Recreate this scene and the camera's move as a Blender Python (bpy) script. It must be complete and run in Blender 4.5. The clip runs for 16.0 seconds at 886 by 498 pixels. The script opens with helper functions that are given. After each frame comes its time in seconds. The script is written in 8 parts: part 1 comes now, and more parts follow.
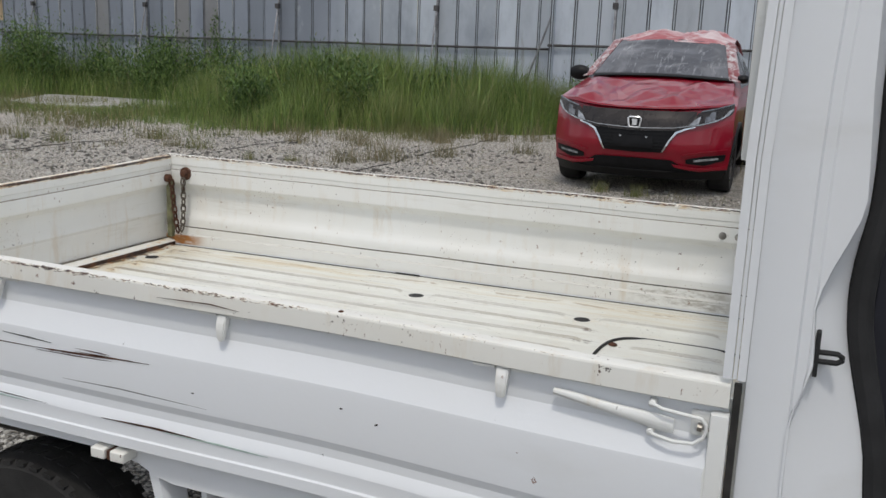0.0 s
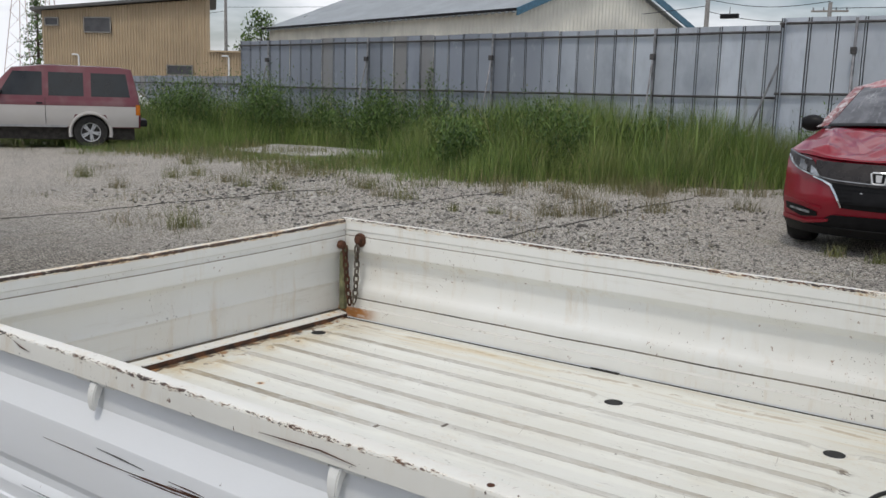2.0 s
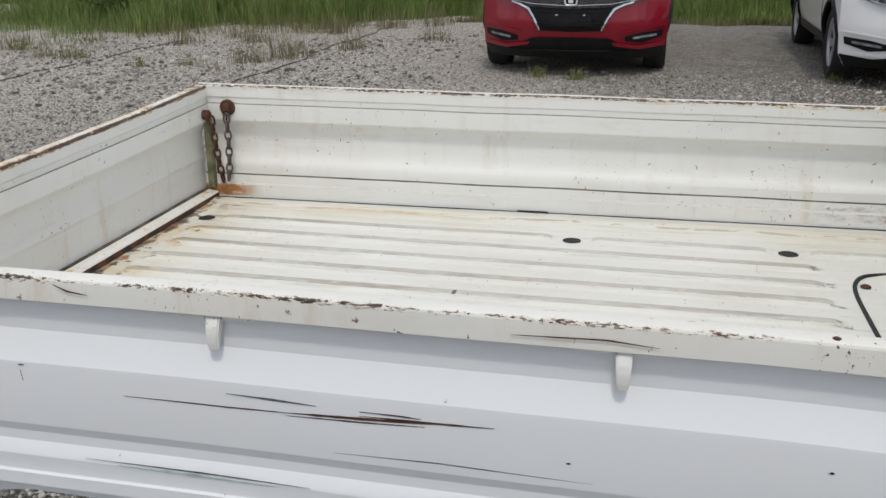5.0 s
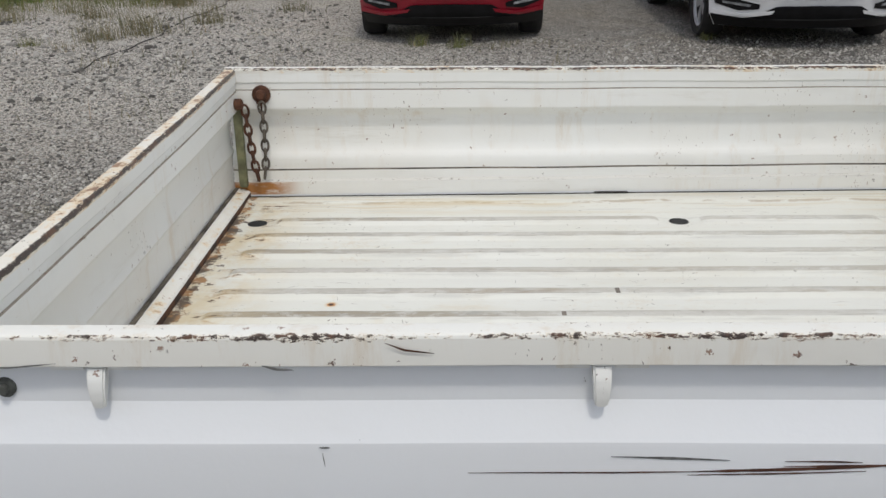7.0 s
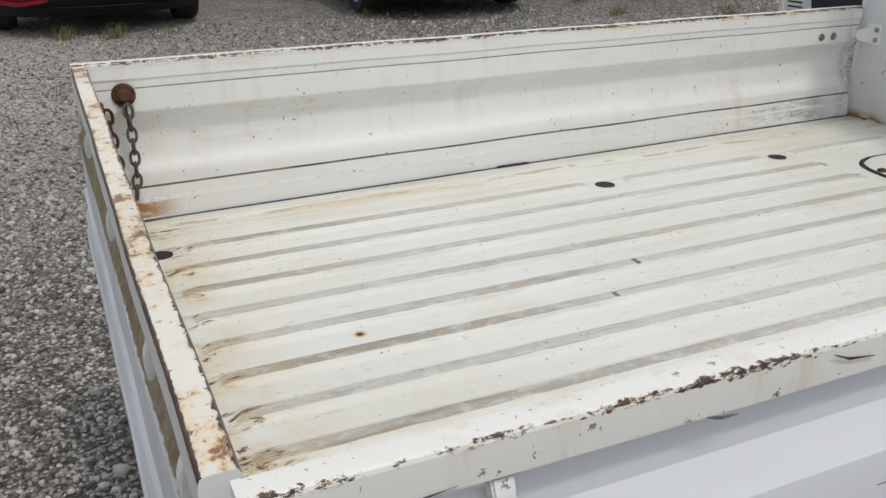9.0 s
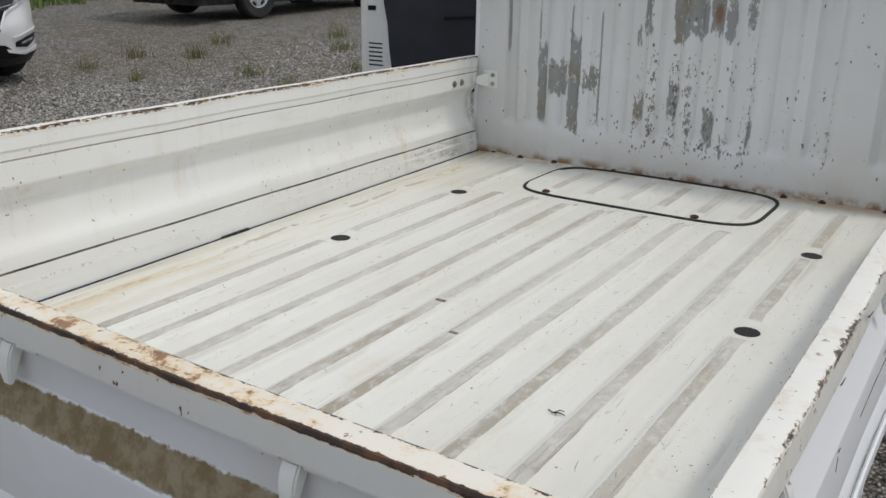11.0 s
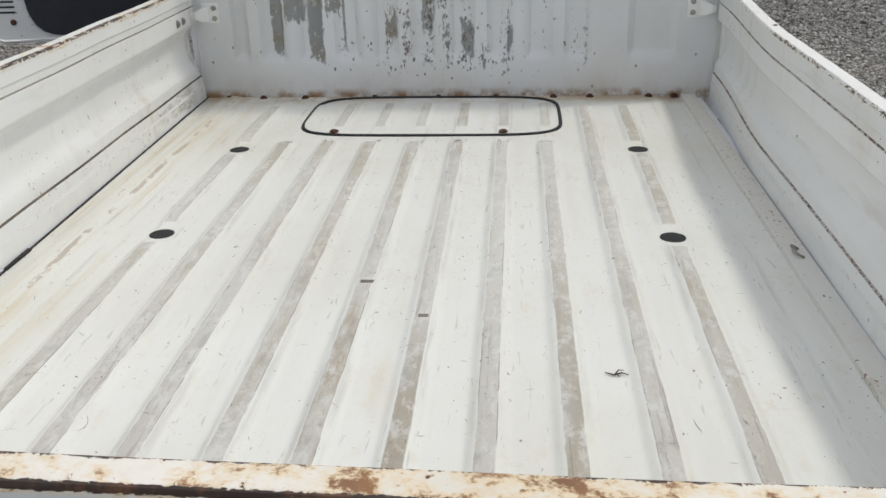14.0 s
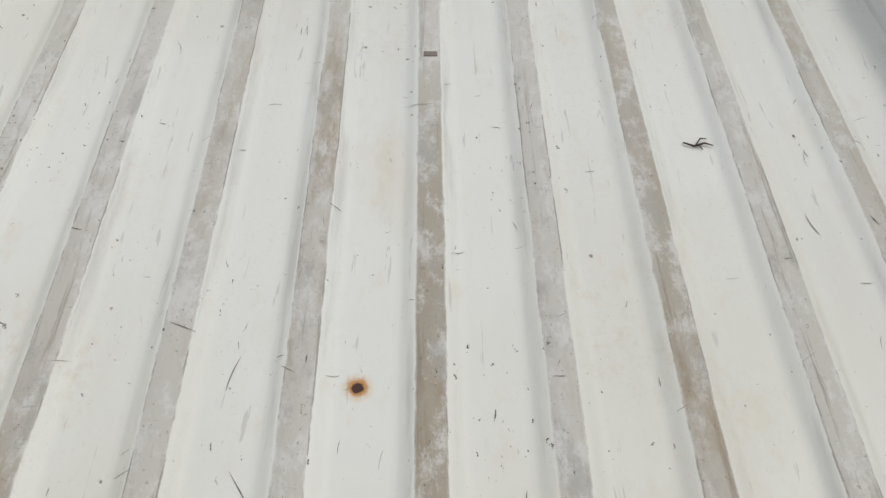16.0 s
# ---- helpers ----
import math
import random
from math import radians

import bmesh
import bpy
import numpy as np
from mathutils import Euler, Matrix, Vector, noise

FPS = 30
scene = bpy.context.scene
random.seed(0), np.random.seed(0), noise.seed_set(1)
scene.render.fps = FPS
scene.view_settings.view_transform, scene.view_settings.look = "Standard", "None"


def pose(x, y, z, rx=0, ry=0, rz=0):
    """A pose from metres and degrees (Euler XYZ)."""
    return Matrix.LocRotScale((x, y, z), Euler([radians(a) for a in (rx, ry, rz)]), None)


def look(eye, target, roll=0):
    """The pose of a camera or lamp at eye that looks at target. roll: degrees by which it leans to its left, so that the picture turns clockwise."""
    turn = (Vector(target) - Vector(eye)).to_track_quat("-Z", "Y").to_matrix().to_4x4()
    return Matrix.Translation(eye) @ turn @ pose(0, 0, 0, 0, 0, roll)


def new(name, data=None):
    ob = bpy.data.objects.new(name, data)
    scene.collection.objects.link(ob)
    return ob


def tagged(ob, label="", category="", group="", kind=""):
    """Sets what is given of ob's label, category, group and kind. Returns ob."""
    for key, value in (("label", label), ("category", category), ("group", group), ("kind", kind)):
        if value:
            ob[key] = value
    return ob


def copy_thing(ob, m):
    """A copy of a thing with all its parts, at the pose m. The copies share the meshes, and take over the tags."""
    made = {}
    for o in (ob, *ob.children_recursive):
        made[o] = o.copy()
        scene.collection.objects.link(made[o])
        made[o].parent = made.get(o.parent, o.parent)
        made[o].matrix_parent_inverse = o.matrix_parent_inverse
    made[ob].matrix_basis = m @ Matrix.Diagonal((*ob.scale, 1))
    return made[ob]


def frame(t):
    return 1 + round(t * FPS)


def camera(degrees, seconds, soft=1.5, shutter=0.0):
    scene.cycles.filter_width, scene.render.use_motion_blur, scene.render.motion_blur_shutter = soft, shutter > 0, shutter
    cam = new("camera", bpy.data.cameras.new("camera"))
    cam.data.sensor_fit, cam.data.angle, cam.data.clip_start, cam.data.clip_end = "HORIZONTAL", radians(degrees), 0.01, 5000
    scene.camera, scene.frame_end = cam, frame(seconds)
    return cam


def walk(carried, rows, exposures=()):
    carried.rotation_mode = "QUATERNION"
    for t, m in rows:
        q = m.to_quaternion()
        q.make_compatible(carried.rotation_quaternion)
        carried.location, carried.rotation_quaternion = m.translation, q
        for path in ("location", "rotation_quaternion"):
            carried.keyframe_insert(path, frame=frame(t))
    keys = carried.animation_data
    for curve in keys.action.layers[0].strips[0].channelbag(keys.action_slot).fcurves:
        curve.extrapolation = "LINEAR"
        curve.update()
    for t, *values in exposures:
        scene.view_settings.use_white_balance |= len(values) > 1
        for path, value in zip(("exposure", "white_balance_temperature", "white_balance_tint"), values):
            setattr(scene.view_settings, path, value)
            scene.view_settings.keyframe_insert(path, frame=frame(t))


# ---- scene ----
cam = camera(52.5, 16.0)
PATH = [
    (0, (2.112, -1.14, 1.365), (1.383, 0.674, 0.945), 2.2),
    (0.5, (2.012, -0.978, 1.364), (1.208, 0.809, 0.963), 2.0),
    (1, (1.945, -0.853, 1.366), (1.051, 0.897, 0.993), 1.7),
    (1.5, (1.918, -0.751, 1.375), (0.804, 0.877, 1.044), 1.9),
    (2, (1.94, -0.711, 1.378), (0.797, 0.897, 1.048), 1.7),
    (2.5, (1.907, -0.774, 1.366), (1.016, 0.966, 0.944), 0.1),
    (3, (1.848, -0.852, 1.362), (1.246, 0.964, 0.778), -1.2),
    (3.5, (1.787, -0.863, 1.359), (1.283, 0.953, 0.69), -0.2),
    (4, (1.631, -0.814, 1.363), (1.123, 0.995, 0.678), -1.2),
    (4.5, (1.468, -0.772, 1.353), (1.011, 1.05, 0.667), -0.5),
    (5, (1.227, -0.875, 1.376), (0.806, 0.965, 0.717), -0.5),
    (5.2, (1.164, -0.894, 1.376), (0.764, 0.954, 0.724), -0.7),
    (7.3, (0.453, -0.716, 1.36), (0.506, 1.138, 0.61), -1.1),
    (7.5, (0.382, -0.724, 1.356), (0.504, 1.121, 0.594), -1.4),
    (8, (0.243, -0.654, 1.329), (0.53, 1.174, 0.57), -1.3),
    (8.2, (0.169, -0.6, 1.323), (0.53, 1.211, 0.555), -1.3),
    (10.3, (-0.334, -0.179, 1.305), (0.984, 1.141, 0.585), 0.6),
    (10.5, (-0.381, -0.174, 1.337), (0.993, 1.086, 0.613), 0.6),
    (11, (-0.456, -0.023, 1.299), (1.131, 1.013, 0.661), 0.8),
    (11.5, (-0.586, 0.072, 1.343), (1.156, 0.879, 0.783), -1.1),
    (12, (-0.569, 0.182, 1.346), (1.251, 0.826, 0.824), -2.5),
    (12.5, (-0.527, 0.297, 1.353), (1.325, 0.804, 0.793), -2.3),
    (13, (-0.543, 0.425, 1.341), (1.316, 0.796, 0.703), -2.5),
    (13.5, (-0.548, 0.539, 1.328), (1.317, 0.776, 0.645), -2.7),
    (14, (-0.417, 0.603, 1.295), (1.404, 0.763, 0.482), -1.6),
    (14.5, (-0.25, 0.648, 1.267), (1.428, 0.761, 0.184), -1.7),
    (15, (-0.167, 0.713, 1.267), (1.332, 0.731, -0.056), -0.6),
    (15.5, (-0.11, 0.751, 1.261), (1.23, 0.719, -0.223), 0.5),
    (16, (-0.074, 0.741, 1.26), (1.263, 0.706, -0.228), 1.0),
]
walk(cam, [(t, look(eye, target, roll)) for t, eye, target, roll in PATH],
     [(0.0, 0.0), (0.5, 0.11), (1.0, 0.13), (1.5, 0.07), (2.0, -0.05), (2.5, 0.0), (5.2, 0.0), (8.0, -0.02), (10.5, -0.10), (11.5, -0.02), (12.5, 0.06), (13.5, 0.05), (14.0, 0.05), (14.5, -0.27), (15.5, -0.35), (16.0, -0.22)])

# ---- light ----
SUN_DIR = Vector((0.13, -0.48, 1.0)).normalized()
sun_data = bpy.data.lights.new("sun", "SUN")
sun_data.energy, sun_data.angle, sun_data.color = 1.24, radians(5.0), (1.0, 0.955, 0.875)
sun = new("sun", sun_data)
sun.matrix_basis = look(SUN_DIR * 50, (0, 0, 0))

world = bpy.data.worlds.new("sky")
scene.world = world
world.use_nodes = True
wn, wl = world.node_tree.nodes, world.node_tree.links
sky = wn.new("ShaderNodeTexSky")
sky.sky_type, sky.sun_disc = "NISHITA", False
sky.sun_elevation = math.asin(SUN_DIR.z)
sky.sun_rotation = math.atan2(SUN_DIR.x, SUN_DIR.y)
sky.air_density, sky.dust_density = 1.0, 2.5
# broken cloud over the whole sky
wtc = wn.new("ShaderNodeTexCoord")
wmap = wn.new("ShaderNodeMapping")
wmap.inputs["Scale"].default_value = (1.0, 1.0, 3.5)
cloud = wn.new("ShaderNodeTexNoise")
cloud.inputs["Scale"].default_value, cloud.inputs["Detail"].default_value = 3.2, 6.0
cramp = wn.new("ShaderNodeValToRGB")
cramp.color_ramp.elements[0].position, cramp.color_ramp.elements[1].position = 0.38, 0.58
cmix = wn.new("ShaderNodeMix")
cmix.data_type = "RGBA"
cmix.inputs["B"].default_value = (9.5, 9.7, 10.2, 1)
wl.new(wtc.outputs["Generated"], wmap.inputs["Vector"])
wl.new(wmap.outputs["Vector"], cloud.inputs["Vector"])
wl.new(cloud.outputs["Fac"], cramp.inputs["Fac"])
wl.new(cramp.outputs["Color"], cmix.inputs["Factor"])
wl.new(sky.outputs["Color"], cmix.inputs["A"])
wl.new(cmix.outputs["Result"], wn["Background"].inputs["Color"])
wn["Background"].inputs["Strength"].default_value = 0.102


# ---- materials ----
class Mat:
    """A node material with short ways to add nodes; coordinates are the object's own, in metres."""

    def __init__(self, name, rough=0.5, metal=0.0, base=(0.5, 0.5, 0.5)):
        self.m = bpy.data.materials.new(name)
        self.m.use_nodes = True
        self.n, self.l = self.m.node_tree.nodes, self.m.node_tree.links
        self.b = self.n["Principled BSDF"]
        self.b.inputs["Roughness"].default_value = rough
        self.b.inputs["Metallic"].default_value = metal
        self.b.inputs["Base Color"].default_value = (*base, 1)
        self.co = self.n.new("ShaderNodeTexCoord").outputs["Object"]

    def put(self, sock, value):
        if isinstance(value, bpy.types.NodeSocket):
            self.l.new(value, sock)
        elif isinstance(value, (tuple, list)) and len(value) == 3 and sock.type == "RGBA":
            sock.default_value = (*value, 1)
        else:
            sock.default_value = value

    def scaled(self, scale):
        node = self.n.new("ShaderNodeMapping")
        node.inputs["Scale"].default_value = scale
        self.l.new(self.co, node.inputs["Vector"])
        return node.outputs["Vector"]

    def noise(self, scale=5.0, detail=4.0, rough=0.55, stretch=None, distort=0.0):
        node = self.n.new("ShaderNodeTexNoise")
        node.inputs["Scale"].default_value, node.inputs["Detail"].default_value = scale, detail
        node.inputs["Roughness"].default_value, node.inputs["Distortion"].default_value = rough, distort
        self.l.new(self.scaled(stretch) if stretch else self.co, node.inputs["Vector"])
        return node.outputs["Fac"]

    def cells(self, scale=30.0, out="Color", feature="F1", stretch=None):
        node = self.n.new("ShaderNodeTexVoronoi")
        node.feature = feature
        node.inputs["Scale"].default_value = scale
        self.l.new(self.scaled(stretch) if stretch else self.co, node.inputs["Vector"])
        return node.outputs[out]

    def specks(self, scale, density, size, stretch=(1, 1, 1), rag=0.5, more=None):
        """Separate small chips: some of the cells hold one, ragged and of its own size."""
        warp = self.n.new("ShaderNodeTexNoise")
        warp.inputs["Scale"].default_value, warp.inputs["Detail"].default_value = scale * 5, 3
        self.l.new(self.co, warp.inputs["Vector"])
        add = self.n.new("ShaderNodeVectorMath")
        add.operation = "MULTIPLY_ADD"
        self.l.new(warp.outputs["Color"], add.inputs[0])
        add.inputs[1].default_value = (rag / scale,) * 3
        self.l.new(self.co, add.inputs[2])
        mp = self.n.new("ShaderNodeMapping")
        mp.inputs["Scale"].default_value = stretch
        self.l.new(add.outputs[0], mp.inputs["Vector"])
        v = self.n.new("ShaderNodeTexVoronoi")
        v.inputs["Scale"].default_value = scale
        self.l.new(mp.outputs[0], v.inputs["Vector"])
        sep = self.n.new("ShaderNodeSeparateColor")
        self.l.new(v.outputs["Color"], sep.inputs[0])
        limit = self.math("MULTIPLY", sep.outputs[1], size)
        if more is not None:
            density = self.math("MULTIPLY", more, density)
        there = self.math("LESS_THAN", sep.outputs[0], density)
        return self.math("MULTIPLY", there, self.step(self.math("SUBTRACT", v.outputs["Distance"], limit), 0.02, -0.02))

    def step(self, value, lo, hi):
        node = self.n.new("ShaderNodeMapRange")
        node.interpolation_type = "SMOOTHSTEP"
        self.put(node.inputs["Value"], value)
        node.inputs["From Min"].default_value, node.inputs["From Max"].default_value = lo, hi
        return node.outputs["Result"]

    def math(self, op, a, b=0.0):
        node = self.n.new("ShaderNodeMath")
        node.operation = op
        self.put(node.inputs[0], a), self.put(node.inputs[1], b)
        return node.outputs[0]

    def mix(self, fac, a, b):
        node = self.n.new("ShaderNodeMix")
        node.data_type = "RGBA"
        self.put(node.inputs["Factor"], fac), self.put(node.inputs["A"], a), self.put(node.inputs["B"], b)
        return node.outputs["Result"]

    def tint(self, fac, a, b):
        """a multiplied by b, as far as fac."""
        node = self.n.new("ShaderNodeMix")
        node.data_type, node.blend_type = "RGBA", "MULTIPLY"
        self.put(node.inputs["Factor"], fac), self.put(node.inputs["A"], a), self.put(node.inputs["B"], b)
        return node.outputs["Result"]

    def axis(self, name):
        node = self.n.new("ShaderNodeSeparateXYZ")
        self.l.new(self.co, node.inputs[0])
        return node.outputs[name.upper()]

    def chance(self):
        return self.n.new("ShaderNodeObjectInfo").outputs["Random"]

    def island(self):
        return self.n.new("ShaderNodeNewGeometry").outputs["Random Per Island"]

    def bump(self, height, strength=0.3, distance=0.01):
        node = self.n.new("ShaderNodeBump")
        node.inputs["Strength"].default_value, node.inputs["Distance"].default_value = strength, distance
        self.put(node.inputs["Height"], height)
        self.l.new(node.outputs[0], self.b.inputs["Normal"])
        return self

    def colour(self, c):
        self.put(self.b.inputs["Base Color"], c)
        return self

    def rough(self, v):
        self.put(self.b.inputs["Roughness"], v)
        return self

    def set(self, name, v):
        self.put(self.b.inputs[name], v)
        return self


def simple(name, base, rough=0.5, metal=0.0, vary=0.25, scale=8.0, bump=0.15, fine=90.0):
    """A plain surface with soft stains at one scale and grain at another."""
    m = Mat(name, rough, metal)
    dark = tuple(c * (1 - vary) for c in base)
    light = tuple(min(1, c * (1 + 0.5 * vary)) for c in base)
    big, small = m.noise(scale, 5), m.noise(fine, 3)
    c = m.mix(m.step(big, 0.3, 0.7), dark, light)
    c = m.mix(m.math("MULTIPLY", m.step(small, 0.5, 0.8), 0.35), c, dark)
    m.colour(c).rough(m.math("ADD", m.math("MULTIPLY", big, 0.2), rough - 0.1))
    m.bump(small, bump, 0.002)
    return m.m


RUST = (0.16, 0.055, 0.022)
DARK_CHIP = (0.045, 0.032, 0.026)


def truck_paint(name, white=(0.74, 0.75, 0.74), chips=0.70, cluster=0.5, rusty=0.0, yellow=0.12, grain=70.0, corner=False, dirt=0.5, speck=0.30, wear=None):
    """Old white paint: faint yellowing, clustered dark chips and, where rusty, brown spots."""
    m = Mat(name, 0.38)
    blotch = m.step(m.noise(3.0, 5), 0.35, 0.75)
    c = m.mix(m.math("MULTIPLY", blotch, yellow * 2), white, (0.66, 0.60, 0.48))
    smear = m.step(m.noise(9.0, 4, stretch=(0.3, 1, 1)), 0.55, 0.8)
    c = m.mix(m.math("MULTIPLY", smear, 0.25), c, (0.55, 0.54, 0.50))
    where = m.math("MULTIPLY", m.step(m.noise(6.0, 3), cluster, cluster + 0.12), 0.07)
    spots = m.math("ADD", m.noise(grain, 5, 0.6, stretch=(1, 1, 0.55)), where)
    hit = m.step(spots, chips, chips + 0.02)
    chip = m.mix(m.step(m.noise(25.0, 3), 0.42, 0.6), DARK_CHIP, RUST)
    halo = m.math("MULTIPLY", m.step(spots, chips - 0.07, chips + 0.02), 0.45 if rusty else 0.05)
    c = m.mix(halo, c, (0.52, 0.30, 0.14))
    c = m.mix(hit, c, chip)
    if rusty:
        more = m.math("MULTIPLY", m.step(m.axis("y"), 0.45, 1.0), 0.05)
        brown = m.math("ADD", m.noise(34.0, 7, 0.72, stretch=(0.9, 0.7, 1)), m.math("ADD", more, m.math("MULTIPLY", m.math("SUBTRACT", m.noise(6.0, 4), 0.5), 0.34)))
        c = m.mix(m.math("MULTIPLY", m.step(brown, 0.90 - rusty, 1.06 - rusty), 0.8), c, (0.72, 0.53, 0.28))
        c = m.mix(m.math("MULTIPLY", m.step(brown, 1.00 - rusty, 1.08 - rusty), 0.95), c, m.mix(m.noise(40.0, 5), (0.10, 0.035, 0.016), (0.36, 0.16, 0.05)))
    tiny = m.specks(46.0, speck, 0.13, (0.7, 0.7, 1.0), 0.9, m.step(m.noise(5.0, 3), 0.35, 0.65))
    c = m.mix(m.math("MULTIPLY", tiny, 0.9), c, chip)
    dash = m.specks(40.0, speck * 0.3, 0.09, (1.4, 1.4, 0.4), 0.5)
    c = m.mix(m.math("MULTIPLY", dash, 0.7), c, (0.16, 0.14, 0.12))
    if dirt >= 0.1:
        # small rust spots and faint brown runs below the folds
        damp = m.step(m.noise(2.6, 4), 0.40, 0.62)
        spot = m.specks(72.0, 0.32, 0.20, (0.8, 0.8, 1.0), 0.9, damp)
        c = m.mix(m.math("MULTIPLY", spot, 0.8), c, (0.20, 0.085, 0.035))
        runs = m.math("MULTIPLY", m.step(m.noise(9.0, 6, 0.7, stretch=(2.6, 2.6, 0.35)), 0.50, 0.70), damp)
        c = m.mix(m.math("MULTIPLY", runs, 0.38), c, (0.56, 0.43, 0.27))
    if wear:
        # paint broken away along the folds, down to brown steel, with a thin cream lip
        gain, limit, thin = wear
        rub = m.n.new("ShaderNodeAttribute")
        rub.attribute_name = "wear"
        rub = rub.outputs["Fac"]
        patchy = m.math("MULTIPLY", m.math("SUBTRACT", m.noise(10.0, 6, 0.7), 0.5), 0.40)
        patchy = m.math("SUBTRACT", patchy, m.math("MULTIPLY", m.step(m.axis("x"), 1.30, 1.60), thin))
        broken = m.math("ADD", m.math("ADD", m.noise(320.0, 8, 0.80, stretch=(0.28, 0.28, 0.9)), patchy), m.math("MULTIPLY", rub, gain))
        lip = m.math("MULTIPLY", m.step(broken, limit - 0.045, limit - 0.005), 0.75)
        c = m.mix(lip, c, (0.80, 0.70, 0.54))
        bare = m.mix(m.step(m.noise(26.0, 5, 0.7), 0.45, 0.62), (0.035, 0.021, 0.015), (0.115, 0.052, 0.024))
        c = m.mix(m.step(broken, limit - 0.008, limit + 0.008), c, bare)
    if corner:
        wet = m.math("MULTIPLY", m.step(m.axis("x"), 0.17, 0.08), m.step(m.axis("z"), 0.706, 0.698))
        c = m.mix(m.math("MULTIPLY", wet, m.step(m.noise(13.0, 5, 0.65, stretch=(0.6, 1, 1.6)), 0.36, 0.56)), c, (0.40, 0.17, 0.045))
    if corner:
        low = m.math("MULTIPLY", m.step(m.axis("z"), 0.735, 0.715), m.math("MULTIPLY", m.step(m.axis("x"), 1.62, 1.74), m.step(m.axis("x"), 1.99, 1.90)))
        smudge = m.math("MULTIPLY", low, m.step(m.noise(11.0, 7, 0.75, stretch=(0.45, 1, 1.3)), 0.46, 0.60))
        c = m.mix(m.math("MULTIPLY", smudge, 0.7), c, (0.25, 0.215, 0.16))
        end = m.math("MULTIPLY", m.step(m.axis("x"), 1.985, 2.045), m.step(m.noise(16.0, 7, 0.75, stretch=(1, 1, 0.6)), 0.42, 0.60))
        c = m.mix(m.math("MULTIPLY", end, 0.6), c, (0.27, 0.235, 0.18))
    # grime along the lower folds
    grime = m.math("MULTIPLY", m.step(m.noise(16.0, 6, 0.7, stretch=(0.12, 0.12, 1)), 0.56, 0.74), dirt)
    c = m.mix(grime, c, (0.42, 0.37, 0.27))
    m.colour(c)
    m.rough(m.mix(hit, (0.4, 0.4, 0.4), (0.8, 0.8, 0.8)))
    m.bump(m.math("SUBTRACT", m.noise(120.0, 2), m.math("MULTIPLY", hit, 2.0)), 0.12, 0.0012)
    return m.m


M = {}
M["paint"] = truck_paint("white_truck_paint", white=(0.77, 0.778, 0.755), chips=0.735, cluster=0.52, yellow=0.08, grain=210.0, dirt=0.3)
M["paint_far"] = truck_paint("stained_gate_paint", white=(0.81, 0.815, 0.79), chips=0.725, cluster=0.50, grain=210.0, yellow=0.08, corner=True, dirt=0.3)
# dirt of the seams, with the shade under their laps put into the colour
M["seam"] = simple("dirty_shaded_seam", (0.135, 0.115, 0.09), 0.85, 0.0, 0.8, 14, 0.3, 120)
M["paint_clean"] = truck_paint("white_panel_paint", white=(0.76, 0.78, 0.80), chips=0.785, cluster=0.6, yellow=0.03, grain=110.0, dirt=0.0, speck=0.05)
M["rail"] = truck_paint("chipped_rail_paint", white=(0.79, 0.785, 0.735), chips=0.715, cluster=0.45, yellow=0.10, grain=150.0, dirt=0.12, speck=0.5, wear=(0.34, 0.845, 0.10))
M["rail_far"] = truck_paint("brown_edged_rail_paint", white=(0.77, 0.765, 0.72), chips=0.72, cluster=0.48, rusty=0.335, yellow=0.14, grain=170.0, dirt=0.15, wear=(0.34, 0.80, 0.0))
M["rail_rusty"] = truck_paint("rusty_rail_paint", white=(0.78, 0.745, 0.66), chips=0.72, cluster=0.44, rusty=0.425, yellow=0.3, grain=110.0, dirt=0.1, wear=(0.34, 0.80, 0.0))
M["ledge"] = truck_paint("soiled_ledge_paint", white=(0.68, 0.67, 0.62), chips=0.70, cluster=0.44, yellow=0.22, grain=120.0, dirt=0.9, speck=0.5)
M["rail_tail_skin"] = truck_paint("tail_flange_paint", white=(0.72, 0.725, 0.70), chips=0.73, cluster=0.5, yellow=0.08, grain=150.0, dirt=0.1, wear=(0.34, 0.80, 0.0))
M["paint_rusty"] = truck_paint("rusty_edge_paint", white=(0.74, 0.70, 0.60), chips=0.72, cluster=0.42, rusty=0.40, yellow=0.3, grain=110.0)


def chip_edge(name, amount, white):
    """The bare, broken line along a folded edge."""
    m = Mat(name, 0.7)
    n = m.math("ADD", m.noise(170.0, 8, 0.85, stretch=(0.5, 0.5, 1)), m.math("MULTIPLY", m.math("SUBTRACT", m.noise(7.0, 4), 0.5), 0.20))
    bare = m.mix(m.step(m.noise(30.0, 4), 0.40, 0.62), (0.035, 0.022, 0.017), (0.13, 0.055, 0.026))
    m.colour(m.mix(m.step(n, 1 - amount - 0.02, 1 - amount + 0.02), white, bare))
    m.bump(m.noise(200.0, 3), 0.3, 0.001)
    return m.m


